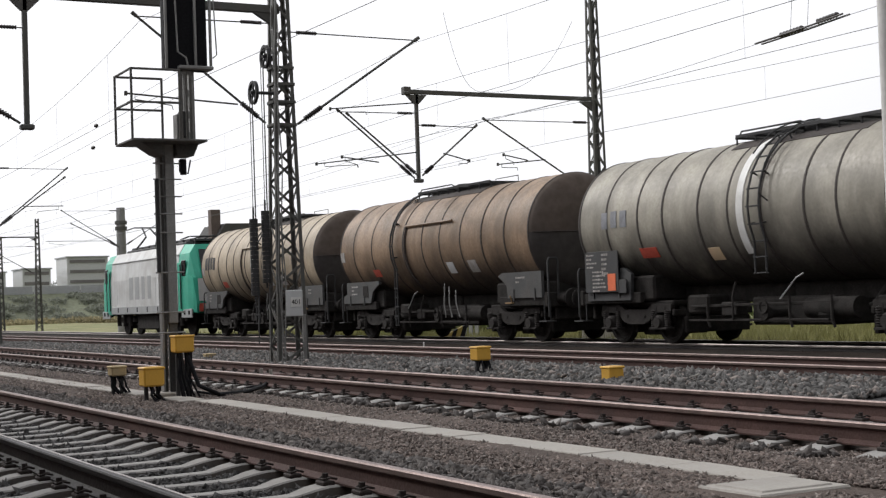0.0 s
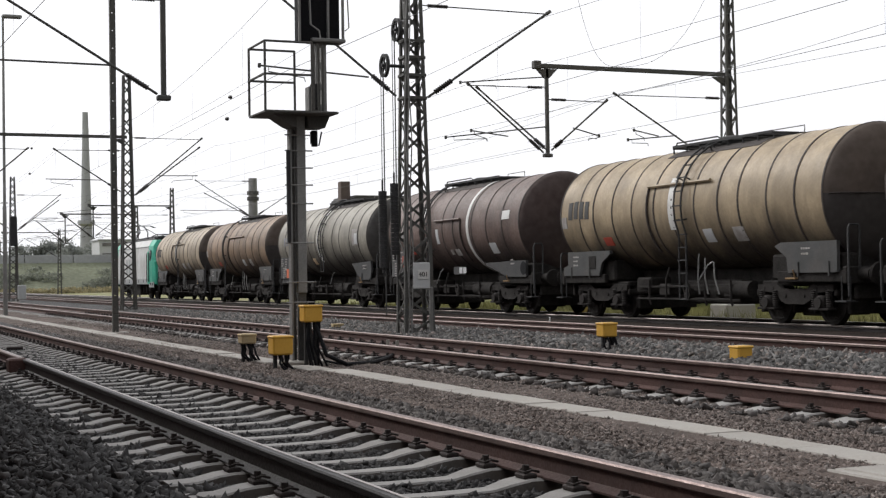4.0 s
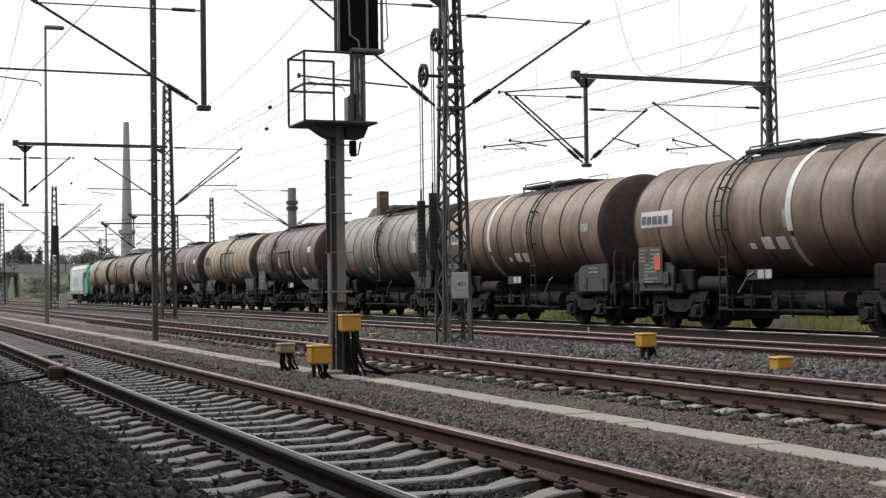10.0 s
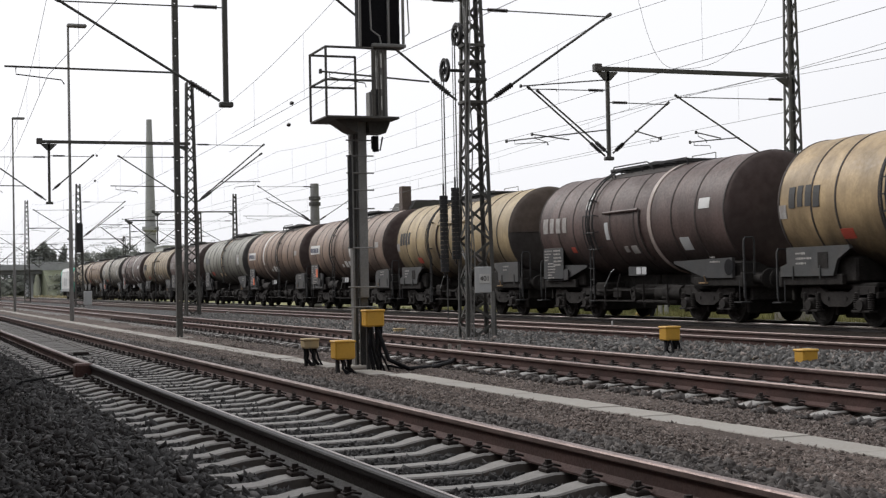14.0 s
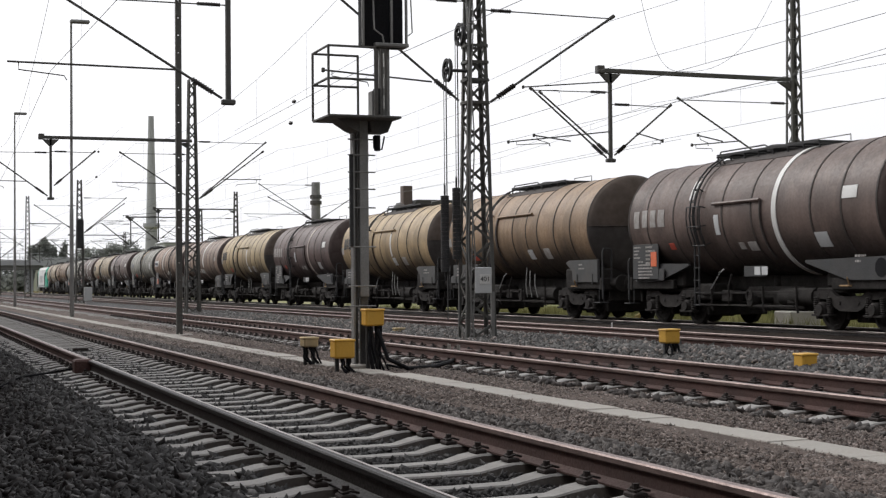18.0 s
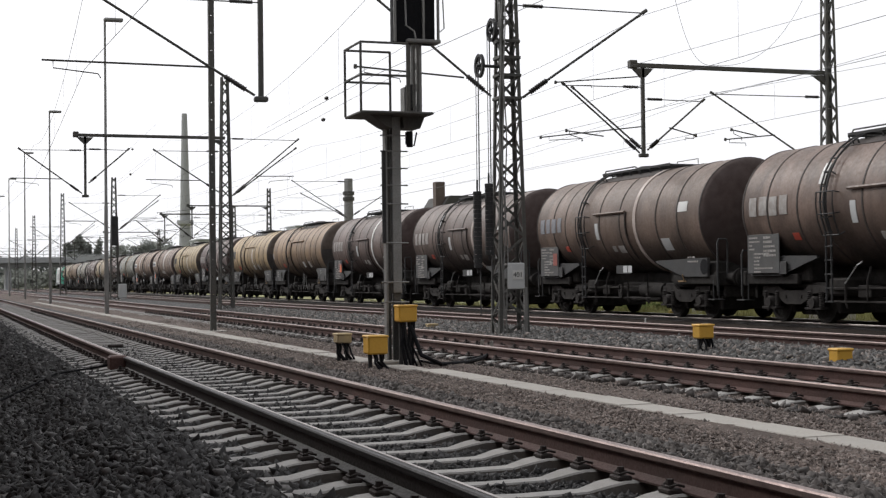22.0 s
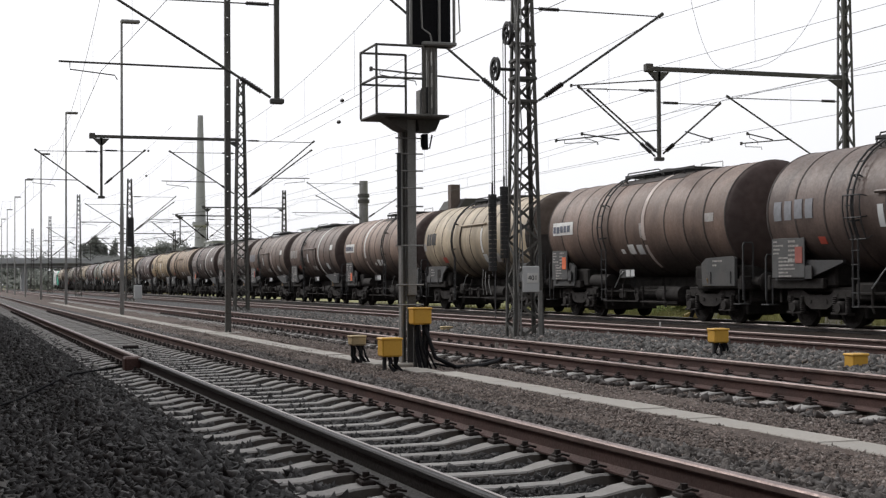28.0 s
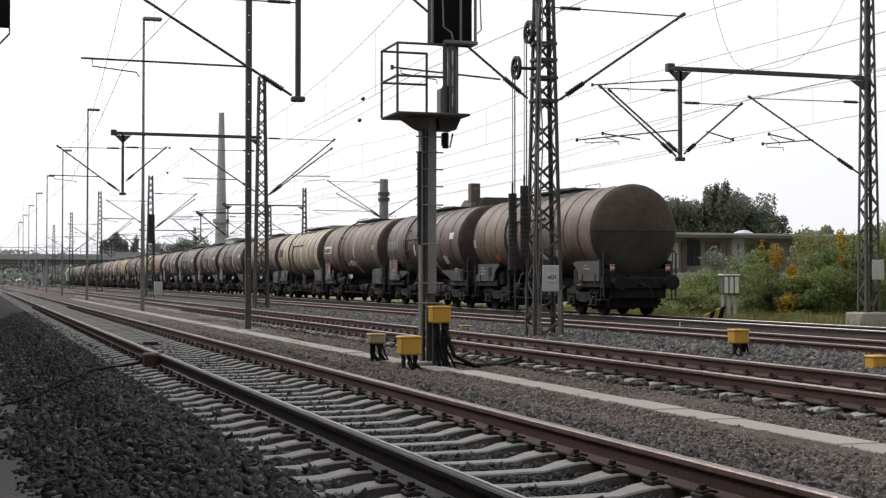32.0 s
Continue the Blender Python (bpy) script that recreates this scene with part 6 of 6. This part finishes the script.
RUNS.append(wire_run([(y, 8.3 + 0.3 * (-1) ** i) for i, y in enumerate(SUP)], "overhead wire above the second track", 6.6))
RUNS.append(wire_run([(-20, 13.2), (27.1, 13.95)] + [(y, 14.1 + 0.3 * (-1) ** i) for i, y in enumerate(SUP[2:])], "overhead wire above the third track", 6.5, 5.05, span_sag=0.45))
RUNS.append(wire_run([(-30, 16.8), (35.5, 15.93)] + [(y, 15.2 - 0.5 * (-1) ** i) for i, y in enumerate(SUP2[2:])], "overhead wire above the third track", 6.25, 5.0, span_sag=0.3))
RUNS.append(wire_run([(y, 19.9 + 0.18 * (-1) ** i) for i, y in enumerate((-15, *SUP2[1:]))], "overhead wire above the tank train", 6.0, 4.95, span_sag=0.55))
RUNS.append(wire_run([(y, 20.2 + 0.25 * (-1) ** i) for i, y in enumerate(SUP2[1:])], "overhead wire above the tank train", 6.1, 5.0))
# one wire rises to its anchor, with a section insulator on it
RISE = [(20.45, 35.5, 6.1), (20.38, 31.0, 6.03), (20.3, 27.0, 6.08), (20.3, 5.0, 6.9)]
part("anchor_wire", Geo().line(RISE, 0.006, 5), M["wire"], RUNS[5])
sec = Geo()
for dx in (-0.09, 0.09):
    sec.line([(20.3 + dx, 23.6, 6.2), (20.3 + dx, 22.2, 6.26), (20.3 + dx, 21.0, 6.34)], 0.02, 6)
insulator(sec, (20.3, 22.9, 6.26), (20.3, 22.2, 6.3), 7, 0.06)
insulator(sec, (20.3, 21.8, 6.34), (20.3, 21.2, 6.38), 7, 0.06)
part("section_insulator", sec, M["insulator"], RUNS[5], "dark section insulator with two runners", True)
for yy in (22.1, 22.6):
    part("dropper", Geo().tube((20.3, yy, 6.3), (20.3, yy - 0.15, 7.5), 0.006, 4), M["wire"], RUNS[5])

# hanging jumper wires and the small insulators on them
pts = [(20.4 + (1.2 if u < 0 else 3.1) * u, 35.5, 6.9 + 2.2 * abs(u) ** 2.6) for u in [i / 12 - 1 for i in range(25)]]
part("jumper_wire", Geo().line(pts, 0.006, 5), M["wire"], RUNS[4])
for x, y, z in ((10.5, 40.0, 6.24), (10.4, 40.0, 5.62), (8.8, 70.0, 7.4), (8.7, 70.0, 6.2)):
    part("wire_insulator", Geo().lathe([(-0.16, 0.0), (-0.12, 0.035), (0, 0.06), (0.12, 0.035), (0.16, 0.0)], 10, "y", (x, y, z)), M["insulator"], RUNS[2], "", True)
    part("span_wire", Geo().tube((x, y - 8, z + 0.35), (x, y + 8, z - 0.05), 0.005, 5), M["wire"], RUNS[2])

# ---- devices on the tracks ----
lub = thing("rail_greaser", "rusty brown greasing box fixed to the rail", "rail device")
part("case", Geo().box((2.39, 20.8, -0.09), (0.26, 0.36, 0.2), 0.025), M["rail_rust"], lub)
part("clamp_arm", Geo().box((2.5, 20.95, -0.14), (0.14, 0.2, 0.06), 0.01), M["iron"], lub)
part("hose", Geo().line([(2.28, 20.9, -0.12), (2.05, 21.2, -0.18), (1.55, 20.85, -0.22), (1.13, 20.5, -0.38), (0.79, 20.3, -0.52), (0.46, 20.1, -0.59), (0.1, 19.7, -0.62), (-0.6, 19.2, -0.66)], 0.016, 6), M["black"], lub, "", True)
ob = thing("wooden_offcut", "dark wooden offcut lying between the rails", "offcut")
part("block", Geo().box((3.28, 28.9, -0.2), (0.3, 0.12, 0.06), 0.015), M["iron"], ob)
pm = thing("point_lock", "dark iron lock device bolted beside the second track", "rail device")
part("body", Geo().box((8.15, 21.0, -0.08), (0.35, 0.5, 0.16), 0.03), M["rail_rust"], pm)
part("arm", Geo().box((7.95, 20.7, -0.1), (0.1, 0.7, 0.06), 0.01), M["iron"], pm)
for q in (-0.2, 0.2):
    part("bolt", Geo().tube((8.0, 20.9 + q, -0.12), (8.0, 20.9 + q, 0.08), 0.03, 8), M["concrete"], pm)
part("cable", Geo().line([(6.15, 19.0, 0.4), (6.25, 18.85, 0.0), (6.5, 18.75, -0.13), (7.0, 19.1, -0.14), (7.6, 20.0, -0.13), (7.9, 20.6, -0.12)], 0.03, 8), M["black"], pm, "thick black cable on the gravel", True)
part("cable", Geo().line([(8.0, 20.5, -0.12), (7.4, 20.2, -0.15), (7.0, 19.2, -0.16), (6.6, 18.9, -0.16), (6.35, 19.2, -0.1)], 0.018, 6), M["black"], pm, "", True)
wb = thing("contact_sensor", "small black rail sensor with white cap", "rail device")
part("body", Geo().box((7.98, 16.6, -0.06), (0.1, 0.2, 0.08), 0.02), M["black"], wb)
part("cap", Geo().box((7.97, 16.52, -0.01), (0.06, 0.05, 0.03), 0.01), M["white"], wb)
pg = thing("marker_peg", "small white marker peg beside a rail", "marker peg")
part("peg", Geo().lathe([(-0.25, 0.02), (0.08, 0.02), (0.1, 0.0)], 8, "z", (15.2, 29.6, 0)), M["white"], pg)
for i, (x0, y0, x1, y1) in enumerate(((10.7, 14.0, 11.6, 14.7), (11.1, 14.2, 12.0, 15.4), (10.9, 14.6, 11.3, 14.5))):
    st = thing("stick", "pale dry stick lying on the ballast", "stick", group="sticks on the ballast")
    part("wood", Geo().tube((x0, y0, -0.1), (x1, y1, -0.04 + 0.02 * i), 0.018, 6, 0.01), M["concrete"], st)
stop = thing("derailer", "yellow and black striped derailer shoe beside the track", "derailer")
for i in range(4):
    part("stripe", Geo().prism([(-0.36 + i * 0.18, -0.4), (-0.18 + i * 0.18, -0.4), (i * 0.18, -0.02 + 0.07 * i), (-0.18 + i * 0.18, -0.1 + 0.07 * i)], 0.0, 0.14, "y"),
         M["black"] if i % 2 else M["dull_yellow"], stop, at=(22.3, 41.3, 0.04))

# a second signal on the other side, of which the head shows
sig2 = thing("light_signal", "black light signal head on a grey post", "railway signal")
part("post", Geo().box((-0.15, 30.3, 3.4), (0.2, 0.2, 8.2), 0.01), M["galvanised"], sig2)
part("signal_head", Geo().box((0.1, 30.0, 7.0), (1.02, 0.2, 1.85), 0.015), M["black"], sig2, "black signal screen")
part("bracket_arm", Geo().line([(0.6, 30.0, 6.08), (0.6, 30.0, 5.95), (-0.1, 30.2, 5.2)], 0.02, 6), M["galvanised"], sig2)


# ---- distance ----
M["brick_dull"] = material("brick_dull", (0.13, 0.1, 0.09), 0.9, vary=0.25, scale=0.5, fine=8, bump=0.1)
M["roof_dark"] = material("roof_dark", (0.07, 0.068, 0.066), 0.85, vary=0.2, scale=0.5, fine=8, bump=0.1)
# pale grey with the distance haze put into the colour
M["pale_haze_grey"] = material("pale_haze_grey", (0.42, 0.43, 0.44), 0.9, vary=0.15, scale=0.1, fine=2, bump=0)
M["leaf_green"] = material("leaf_green", (0.3, 0.37, 0.14), 0.8, vary=0.35, scale=0.5, fine=5, bump=0, island=0.7, leaf=0.5)
# grey-green, lightened to paint in some distance haze
M["leaf_dark"] = material("leaf_dark", (0.33, 0.36, 0.29), 0.85, vary=0.35, scale=0.3, fine=5, bump=0, island=0.7, leaf=0.5)
M["leaf_yellow"] = material("leaf_yellow", (0.55, 0.36, 0.04), 0.8, vary=0.3, scale=0.5, fine=5, bump=0, island=0.6, leaf=0.5)
# pale grey leaf colour with the distance haze painted in
M["leaf_far_haze"] = material("leaf_far_haze", (0.38, 0.4, 0.37), 0.9, vary=0.25, scale=0.3, fine=5, bump=0, island=0.5, leaf=0.5)
M["leaf_olive"] = material("leaf_olive", (0.36, 0.37, 0.16), 0.8, vary=0.35, scale=0.5, fine=5, bump=0, island=0.6, leaf=0.5)
M["works_wall"] = material("works_wall", (0.24, 0.21, 0.2), 0.9, vary=0.25, scale=0.5, fine=8, bump=0.1)
M["works_roof"] = material("works_roof", (0.2, 0.19, 0.185), 0.85, vary=0.2, scale=0.5, fine=8, bump=0.1)
# bank foliage, paler for the haze put into its colour
M["leaf_bank_haze"] = material("leaf_bank_haze", (0.32, 0.34, 0.28), 0.9, vary=0.3, scale=0.1, fine=3, bump=0, island=0.5, leaf=0.5)
M["leaf_dry"] = material("leaf_dry", (0.42, 0.37, 0.22), 0.9, vary=0.3, scale=0.2, fine=3, bump=0, island=0.5, leaf=0.5)
M["bank_green"] = material("bank_green", (0.17, 0.185, 0.12), 0.95, vary=0.35, scale=0.1, fine=1.5, bump=0.3, depth=0.3, space="world")
M["grass_blade"] = material("grass_blade", (0.28, 0.27, 0.1), 0.9, vary=0.3, scale=0.3, fine=3, bump=0, island=0.5)
M["bark"] = material("bark", (0.08, 0.065, 0.05), 0.9, vary=0.3, scale=2, fine=20, bump=0.4)

# road bridge across the tracks, its ramp on a green bank
br = thing("road_bridge", "long grey road bridge over the tracks with railing", "bridge", kind="structure")
part("deck", Geo().box((-18, 274, 5.25), (84, 9, 1.1), 0.1), M["pale_haze_grey"], br)
part("lower_girder", Geo().box((-18, 274, 4.4), (84, 7, 0.7), 0.1), M["pale_haze_grey"], br)
for i in range(42):
    part("railing_post", Geo().tube((-60 + i * 2, 269.6, 5.7), (-60 + i * 2, 269.6, 6.9), 0.06, 5), M["pale_haze_grey"], br)
for z in (6.9, 6.3):
    part("railing_bar", Geo().tube((-60, 269.6, z), (24, 269.6, z), 0.05, 5), M["pale_haze_grey"], br)
for x in (-50, -25, -4, 12, 22):
    part("pier", Geo().box((x, 274, 1.7), (1.0, 6, 5.2), 0.1), M["pale_haze_grey"], br)
bank = Geo().prism([(252, -1.0), (268, 4.7), (282, 4.7), (296, -1.0)], 24, 200)
plain("embankment", bank, M["bank_green"], "dark green grassy embankment of the road ramp", "embankment", "structure")
par = thing("ramp_parapet", "long pale concrete parapet along the road ramp", "parapet", kind="structure")
for i in range(20):
    part("panel", Geo().box((28 + i * 8.6, 268.5, 5.4), (8.4, 0.3, 1.5), 0.04), M["pale_haze_grey"], par)
# walls in pale paint, so the distance haze sits in their colour
for i, (x, w, h) in enumerate(((58, 9, 4.0), (69, 6, 4.6), (80, 9, 7.0), (96, 18, 5.0), (120, 12, 3.5))):
    hb = thing("far_warehouse", "pale warehouse block behind the ramp, haze painted in", "building")
    part("wall", Geo().box((x, 320, (6.1 + h) / 2 - 0.5), (w, 10, 7.1 + h), 0.1), M["pale_paint"], hb)
    for r in range(int(h / 2.2) + 1):
        part("window_band", Geo().box((x, 314.95, 5.2 + h - 2.2 * r), (w * 0.86, 0.12, 0.7)), M["works_roof"], hb, "long hazy window band")
    part("roof", Geo().box((x, 320, 6.2 + h), (w + 0.6, 10.6, 0.3), 0.05), M["pale_haze_grey"], hb)

ch = thing("factory_chimney", "tall grey factory chimney with a ring platform, haze painted in", "chimney")
part("shaft", Geo().lathe([(-1, 2.2), (17, 1.5), (47.5, 0.75), (47.5, 0.5)], 20, "z", (64.5, 400, 0)), M["pale_haze_grey"], ch, "", True)
part("ring_platform", Geo().lathe([(16.4, 1.5), (17.0, 2.3), (18.0, 2.3), (18.0, 1.4)], 20, "z", (64.5, 400, 0)), M["pale_haze_grey"], ch)

house = thing("signal_house", "brick house with dark gabled roof and chimney", "house")
part("wall", Geo().prism([(41.1, -0.8), (47.5, -0.8), (47.5, 6.2), (41.1, 6.2)], 119.2, 124, "y"), M["brick_dull"], house)
part("roof", Geo().prism([(40.7, 6.0), (42.2, 8.3), (47.8, 8.3), (48.2, 6.0)], 118.8, 124.5, "y"), M["roof_dark"], house)
part("chimney", Geo().box((41.6, 120, 8.3), (0.85, 0.85, 2.5), 0.03), M["brick_dull"], house)


def leaves(name, blobs, count, size, mat, parent, seed, label=""):
    """A crown of many small tilted leaves in uneven clumps. blobs: (x, y, z, rx, rz)."""
    rng = np.random.default_rng(seed)
    w = np.array([b[3] * b[3] * b[4] for b in blobs])
    pick = rng.choice(len(blobs), count, p=w / w.sum())
    c = np.array([b[:3] for b in blobs])[pick]
    r = np.array([(b[3], b[3], b[4]) for b in blobs])[pick]
    d = rng.normal(size=(count, 3))
    d /= np.linalg.norm(d, axis=1)[:, None]
    p = c + d * r * (rng.uniform(0.45, 1.08, (count, 1)))
    u = rng.normal(size=(count, 3))
    u /= np.linalg.norm(u, axis=1)[:, None]
    t = np.cross(u, rng.normal(size=(count, 3)))
    t /= np.linalg.norm(t, axis=1)[:, None]
    s = rng.uniform(size * 0.6, size * 1.3, (count, 1))
    v = np.stack([p - u * s, p + t * s * 0.55, p + u * s, p - t * s * 0.55], 1).reshape(-1, 3)
    f = np.arange(count * 4).reshape(-1, 4)
    return part(name, raw(name, v, f, mat), None, parent, label)


def clumps(rng, x, y, z, w, h, n):
    return [(x + rng.gauss(0, w * 0.33), y + rng.gauss(0, w * 0.33), z + rng.uniform(0.1, 0.9) * h, w * rng.uniform(0.14, 0.3), h * rng.uniform(0.08, 0.17)) for _ in range(n)]


def tree(name, x, y, w, h, mat, label, category, seed, count=1500, size=0.16, z0=-0.8, trunk=0.25, many=26):
    rng = random.Random(seed)
    t = thing(name, label, category)
    g = Geo().tube((x, y, z0), (x, y, z0 + h * 0.6), 0.03 * h, 8, 0.012 * h)
    bl = clumps(rng, x, y, z0 + h * trunk * 0.8, w, h * (1 - trunk * 0.8), many)
    for b in bl[:7]:
        g.tube((x, y, z0 + h * rng.uniform(0.15, 0.4)), b[:3], 0.012 * h, 5, 0.004 * h)
    part("trunk", g, M["bark"], t)
    leaves("crown", bl, count, size, mat, t, seed)
    return t


# low works building, bushes and trees behind the train
bd = thing("works_building", "long low brick works building with flat dark roof", "building")
part("wall", Geo().box((76, 124, 2.1), (56, 7, 5.8), 0.05), M["works_wall"], bd)
part("roof", Geo().box((76, 123.6, 5.2), (57, 9, 0.45), 0.05), M["works_roof"], bd)
part("roof_dome", Geo().lathe([(5.4, 1.1), (5.6, 1.0), (5.85, 0.5), (5.92, 0.0)], 16, "z", (70.5, 124, 0)), M["white"], bd, "white roof dome")
part("roof_edge", Geo().box((76, 119.05, 5.33), (57, 0.12, 0.2), 0.02), M["pale_haze_grey"], bd, "pale metal roof edge")
# a row of narrow bays: dark panes, boarded ones and brick piers, with the ends of a lower wall in front
rng = random.Random(50)
x = 49.0
while x < 103:
    wide_ = rng.uniform(0.5, 1.7)
    tone = rng.choice(("glass_dark", "glass_dark", "works_roof", "pale_haze_grey", "brick_dull"))
    wdw = part("window", Geo().box((x + wide_ / 2, 120.45, 3.5 + rng.uniform(-0.2, 0.2)), (wide_, 0.1, rng.uniform(1.9, 2.7)), 0.02), M[tone], bd)
    part("window_frame", Geo().box((x + wide_ * 0.5, 120.38, 3.5), (0.08, 0.06, 2.0)), M["roof_dark"], wdw)
    x += wide_ + rng.uniform(0.12, 0.5)
    if rng.random() < 0.3:
        part("brick_pier", Geo().box((x + 0.2, 120.4, 2.0), (0.45, 0.25, 5.4), 0.02), M["brick_dull"], bd)
        x += 0.6
part("low_wall", Geo().box((76, 119.9, 0.9), (55, 0.5, 1.7), 0.03), M["pale_haze_grey"], bd, "pale rendered plinth wall")
cab = thing("relay_cabinet", "small white slatted cabinet on grey legs", "cabinet")
part("case", Geo().box((30.85, 55.5, 0.85), (0.74, 0.4, 0.8), 0.03), M["mast_steel"], cab)
part("roof", Geo().box((30.85, 55.5, 1.28), (0.84, 0.5, 0.07), 0.02), M["white"], cab)
for i in range(3):
    part("panel", Geo().box((30.6 + i * 0.25, 55.285, 0.85), (0.18, 0.03, 0.7), 0.01), M["white"], cab)
    part("leg", Geo().box((30.55 + i * 0.3, 55.5, -0.15), (0.06, 0.3, 1.2), 0.01), M["galvanised"], cab)
# bearing from the viewer in degrees, distance, width, height, leaf
BUSH = ((27.3, 62, 2.6, 2.1, "green"), (27.9, 66, 2.8, 2.6, "olive"), (28.4, 62, 2.4, 2.4, "green"), (28.6, 72, 2.0, 3.7, "dark"), (29.0, 60, 2.2, 1.5, "olive"),
        (29.3, 68, 2.4, 2.3, "green"), (30.0, 61, 2.4, 3.3, "green"), (30.35, 62, 1.5, 3.5, "green"), (30.75, 61, 0.9, 4.0, "yellow"), (30.6, 60, 2.2, 2.5, "olive"),
        (31.1, 62, 2.2, 2.2, "green"), (31.45, 58, 1.1, 2.7, "yellow"), (31.8, 58, 1.9, 2.4, "green"), (32.3, 60, 1.8, 4.3, "olive"), (32.7, 60, 1.8, 4.7, "olive"),
        (32.6, 57, 2.2, 2.6, "green"), (33.45, 57, 0.8, 4.5, "yellow"), (33.3, 59, 2.4, 3.6, "green"), (34.0, 56, 2.6, 4.2, "green"), (34.6, 56, 2.4, 4.6, "olive"),
        (35.4, 58, 2.8, 4.8, "green"), (36.3, 56, 2.8, 4.0, "olive"), (37.4, 55, 3.0, 4.2, "green"), (39, 54, 3.2, 3.6, "green"), (41, 52, 3.4, 4.2, "olive"), (43, 50, 3.0, 3.4, "green"),
        (28.8, 84, 4.4, 2.6, "dark"), (30.5, 86, 4.6, 1.8, "green"), (33.0, 84, 4.0, 2.6, "dark"), (34.6, 82, 4.4, 3.2, "green"))
for i, (b, y, w, h, leaf) in enumerate(BUSH):
    x = y * math.tan(radians(b))
    dense = {"yellow": 1300, "olive": 2600}.get(leaf, 3600)
    tree("bush", x, y, w, h, M["leaf_" + leaf], {"yellow": "yellow autumn sapling among the bushes", "olive": "loose olive green bush on the verge", "dark": "dark green bush on the verge",
         "green": "dense green bush on the verge"}[leaf], "bush", 200 + i, dense, 0.08, -0.9, 0.03, 34 if leaf != "yellow" else 20)
for i, (x, y, w, h) in enumerate(((113, 245, 11, 16.0), (119, 244, 10, 16.5), (125, 243, 8, 17.0), (131, 241, 3.4, 19.8), (136.5, 243, 10.5, 18.6), (141, 243, 7, 15.5))):
    tree("tree", x, y, w, h, M["leaf_dark"], "broad green tree, haze painted in", "tree", 300 + i, 26000, 0.3, -0.9, 0.06, 80)
for i, (x, y, w, h) in enumerate(((152, 240, 5, 12), (156, 238, 4, 10), (163, 240, 8, 11), (172, 240, 10, 13))):
    tree("tree", x, y, w, h, M["leaf_far_haze"], "pale distant tree, haze painted in", "tree", 330 + i, 5000, 0.4, -0.9, 0.1)
for i, (x, y, w, h) in enumerate(((46, 335, 9, 11.6), (51, 338, 8, 10.6), (41, 340, 5, 9), (31, 345, 3.5, 12.6), (33.5, 345, 3, 11), (112, 350, 14, 14), (120, 350, 5, 18), (36, 350, 8, 8),
                                  (28, 345, 12, 9), (16, 350, 14, 8), (6, 352, 14, 9), (84, 340, 14, 10))):
    tree("tree", x, y, w, h, M["leaf_far_haze"], "grey-green distant tree, haze painted in", "tree", 400 + i, 7000, 0.36, -0.9, 0.1, 40)
rng = np.random.default_rng(5)
blobs = [(float(x), 330 + 20 * float(q), 1.2 + 1.5 * float(q), 4.5, 2.6) for x, q in zip(np.linspace(-14, 60, 26), rng.uniform(0, 1, 26))]
wood = leaves("far_hedge", blobs, 4000, 0.5, M["leaf_far_haze"], None, 9)
tagged(wood, "green hedge behind the bridge, haze painted in", "hedge", kind="stuff")


# scrub on the ramp's bank, and dry grass at its foot
rng = np.random.default_rng(15)
blobs = [(float(x), 253 + 14 * float(q), -0.6 + 4.6 * float(q), 2.2, 1.0) for x, q in zip(rng.uniform(24, 150, 160), rng.uniform(0.05, 1, 160))]
tagged(leaves("bank_scrub", blobs, 26000, 0.36, M["leaf_bank_haze"], None, 19), "dark green scrub on the ramp bank, haze painted in", "bushes", kind="stuff")
blobs = [(float(x), 249 + 2 * float(q), -0.5, 2.5, 0.8) for x, q in zip(np.linspace(22, 110, 40), rng.uniform(0, 1, 40))]
tagged(leaves("dry_reeds", blobs, 9000, 0.3, M["leaf_dry"], None, 20), "pale yellow dry grass below the bank", "grass", kind="stuff")


# dry grass on the verge
def grass(count, seed):
    rng = np.random.default_rng(seed)
    x = rng.uniform(22.9, 44, count)
    y = 12 + 70 * rng.uniform(0, 1, count) ** 1.2
    z = np.array([profile(a) for a in x])
    h = rng.uniform(0.12, 0.5, count)
    a = rng.uniform(0, 6.28, count)
    w = 0.018
    lean = rng.normal(0, 0.12, (count, 2))
    p = np.stack([np.c_[x - w * np.cos(a), y - w * np.sin(a), z], np.c_[x + w * np.cos(a), y + w * np.sin(a), z], np.c_[x + lean[:, 0], y + lean[:, 1], z + h]], 1)
    ob = new("grass", raw("grass", p.reshape(-1, 3), np.arange(count * 3).reshape(-1, 3), M["grass_blade"]))
    return tagged(ob, "tall dry yellow-green grass on the verge", "grass", kind="stuff")


grass(60000, 8)


def motions():
    span = [i * 1.0 for i in range(33)]
    for car, off in TRAIN_CARS:
        walk(car, [(t, pose(TRAIN + bend(front(t) + off), front(t) + off, TRAIN_Z)) for t in span])
    # the wheels roll, the two axles of all bogies alike
    times = [i / 15 for i in range(481)]
    lead = {}
    for ob in list(bpy.data.objects):
        if not ob.name.startswith("wheelset"):
            continue
        key = tuple(round(v, 3) for v in ob.location)
        if key not in lead:
            walk(ob, [(t, pose(*key, -math.degrees((front(t) - front(0)) / key[2]))) for t in times])
            lead[key] = ob
        else:
            ob.rotation_mode = "QUATERNION"
            data = ob.animation_data_create()
            data.action = lead[key].animation_data.action
            data.action_slot = lead[key].animation_data.action_slot


motions()
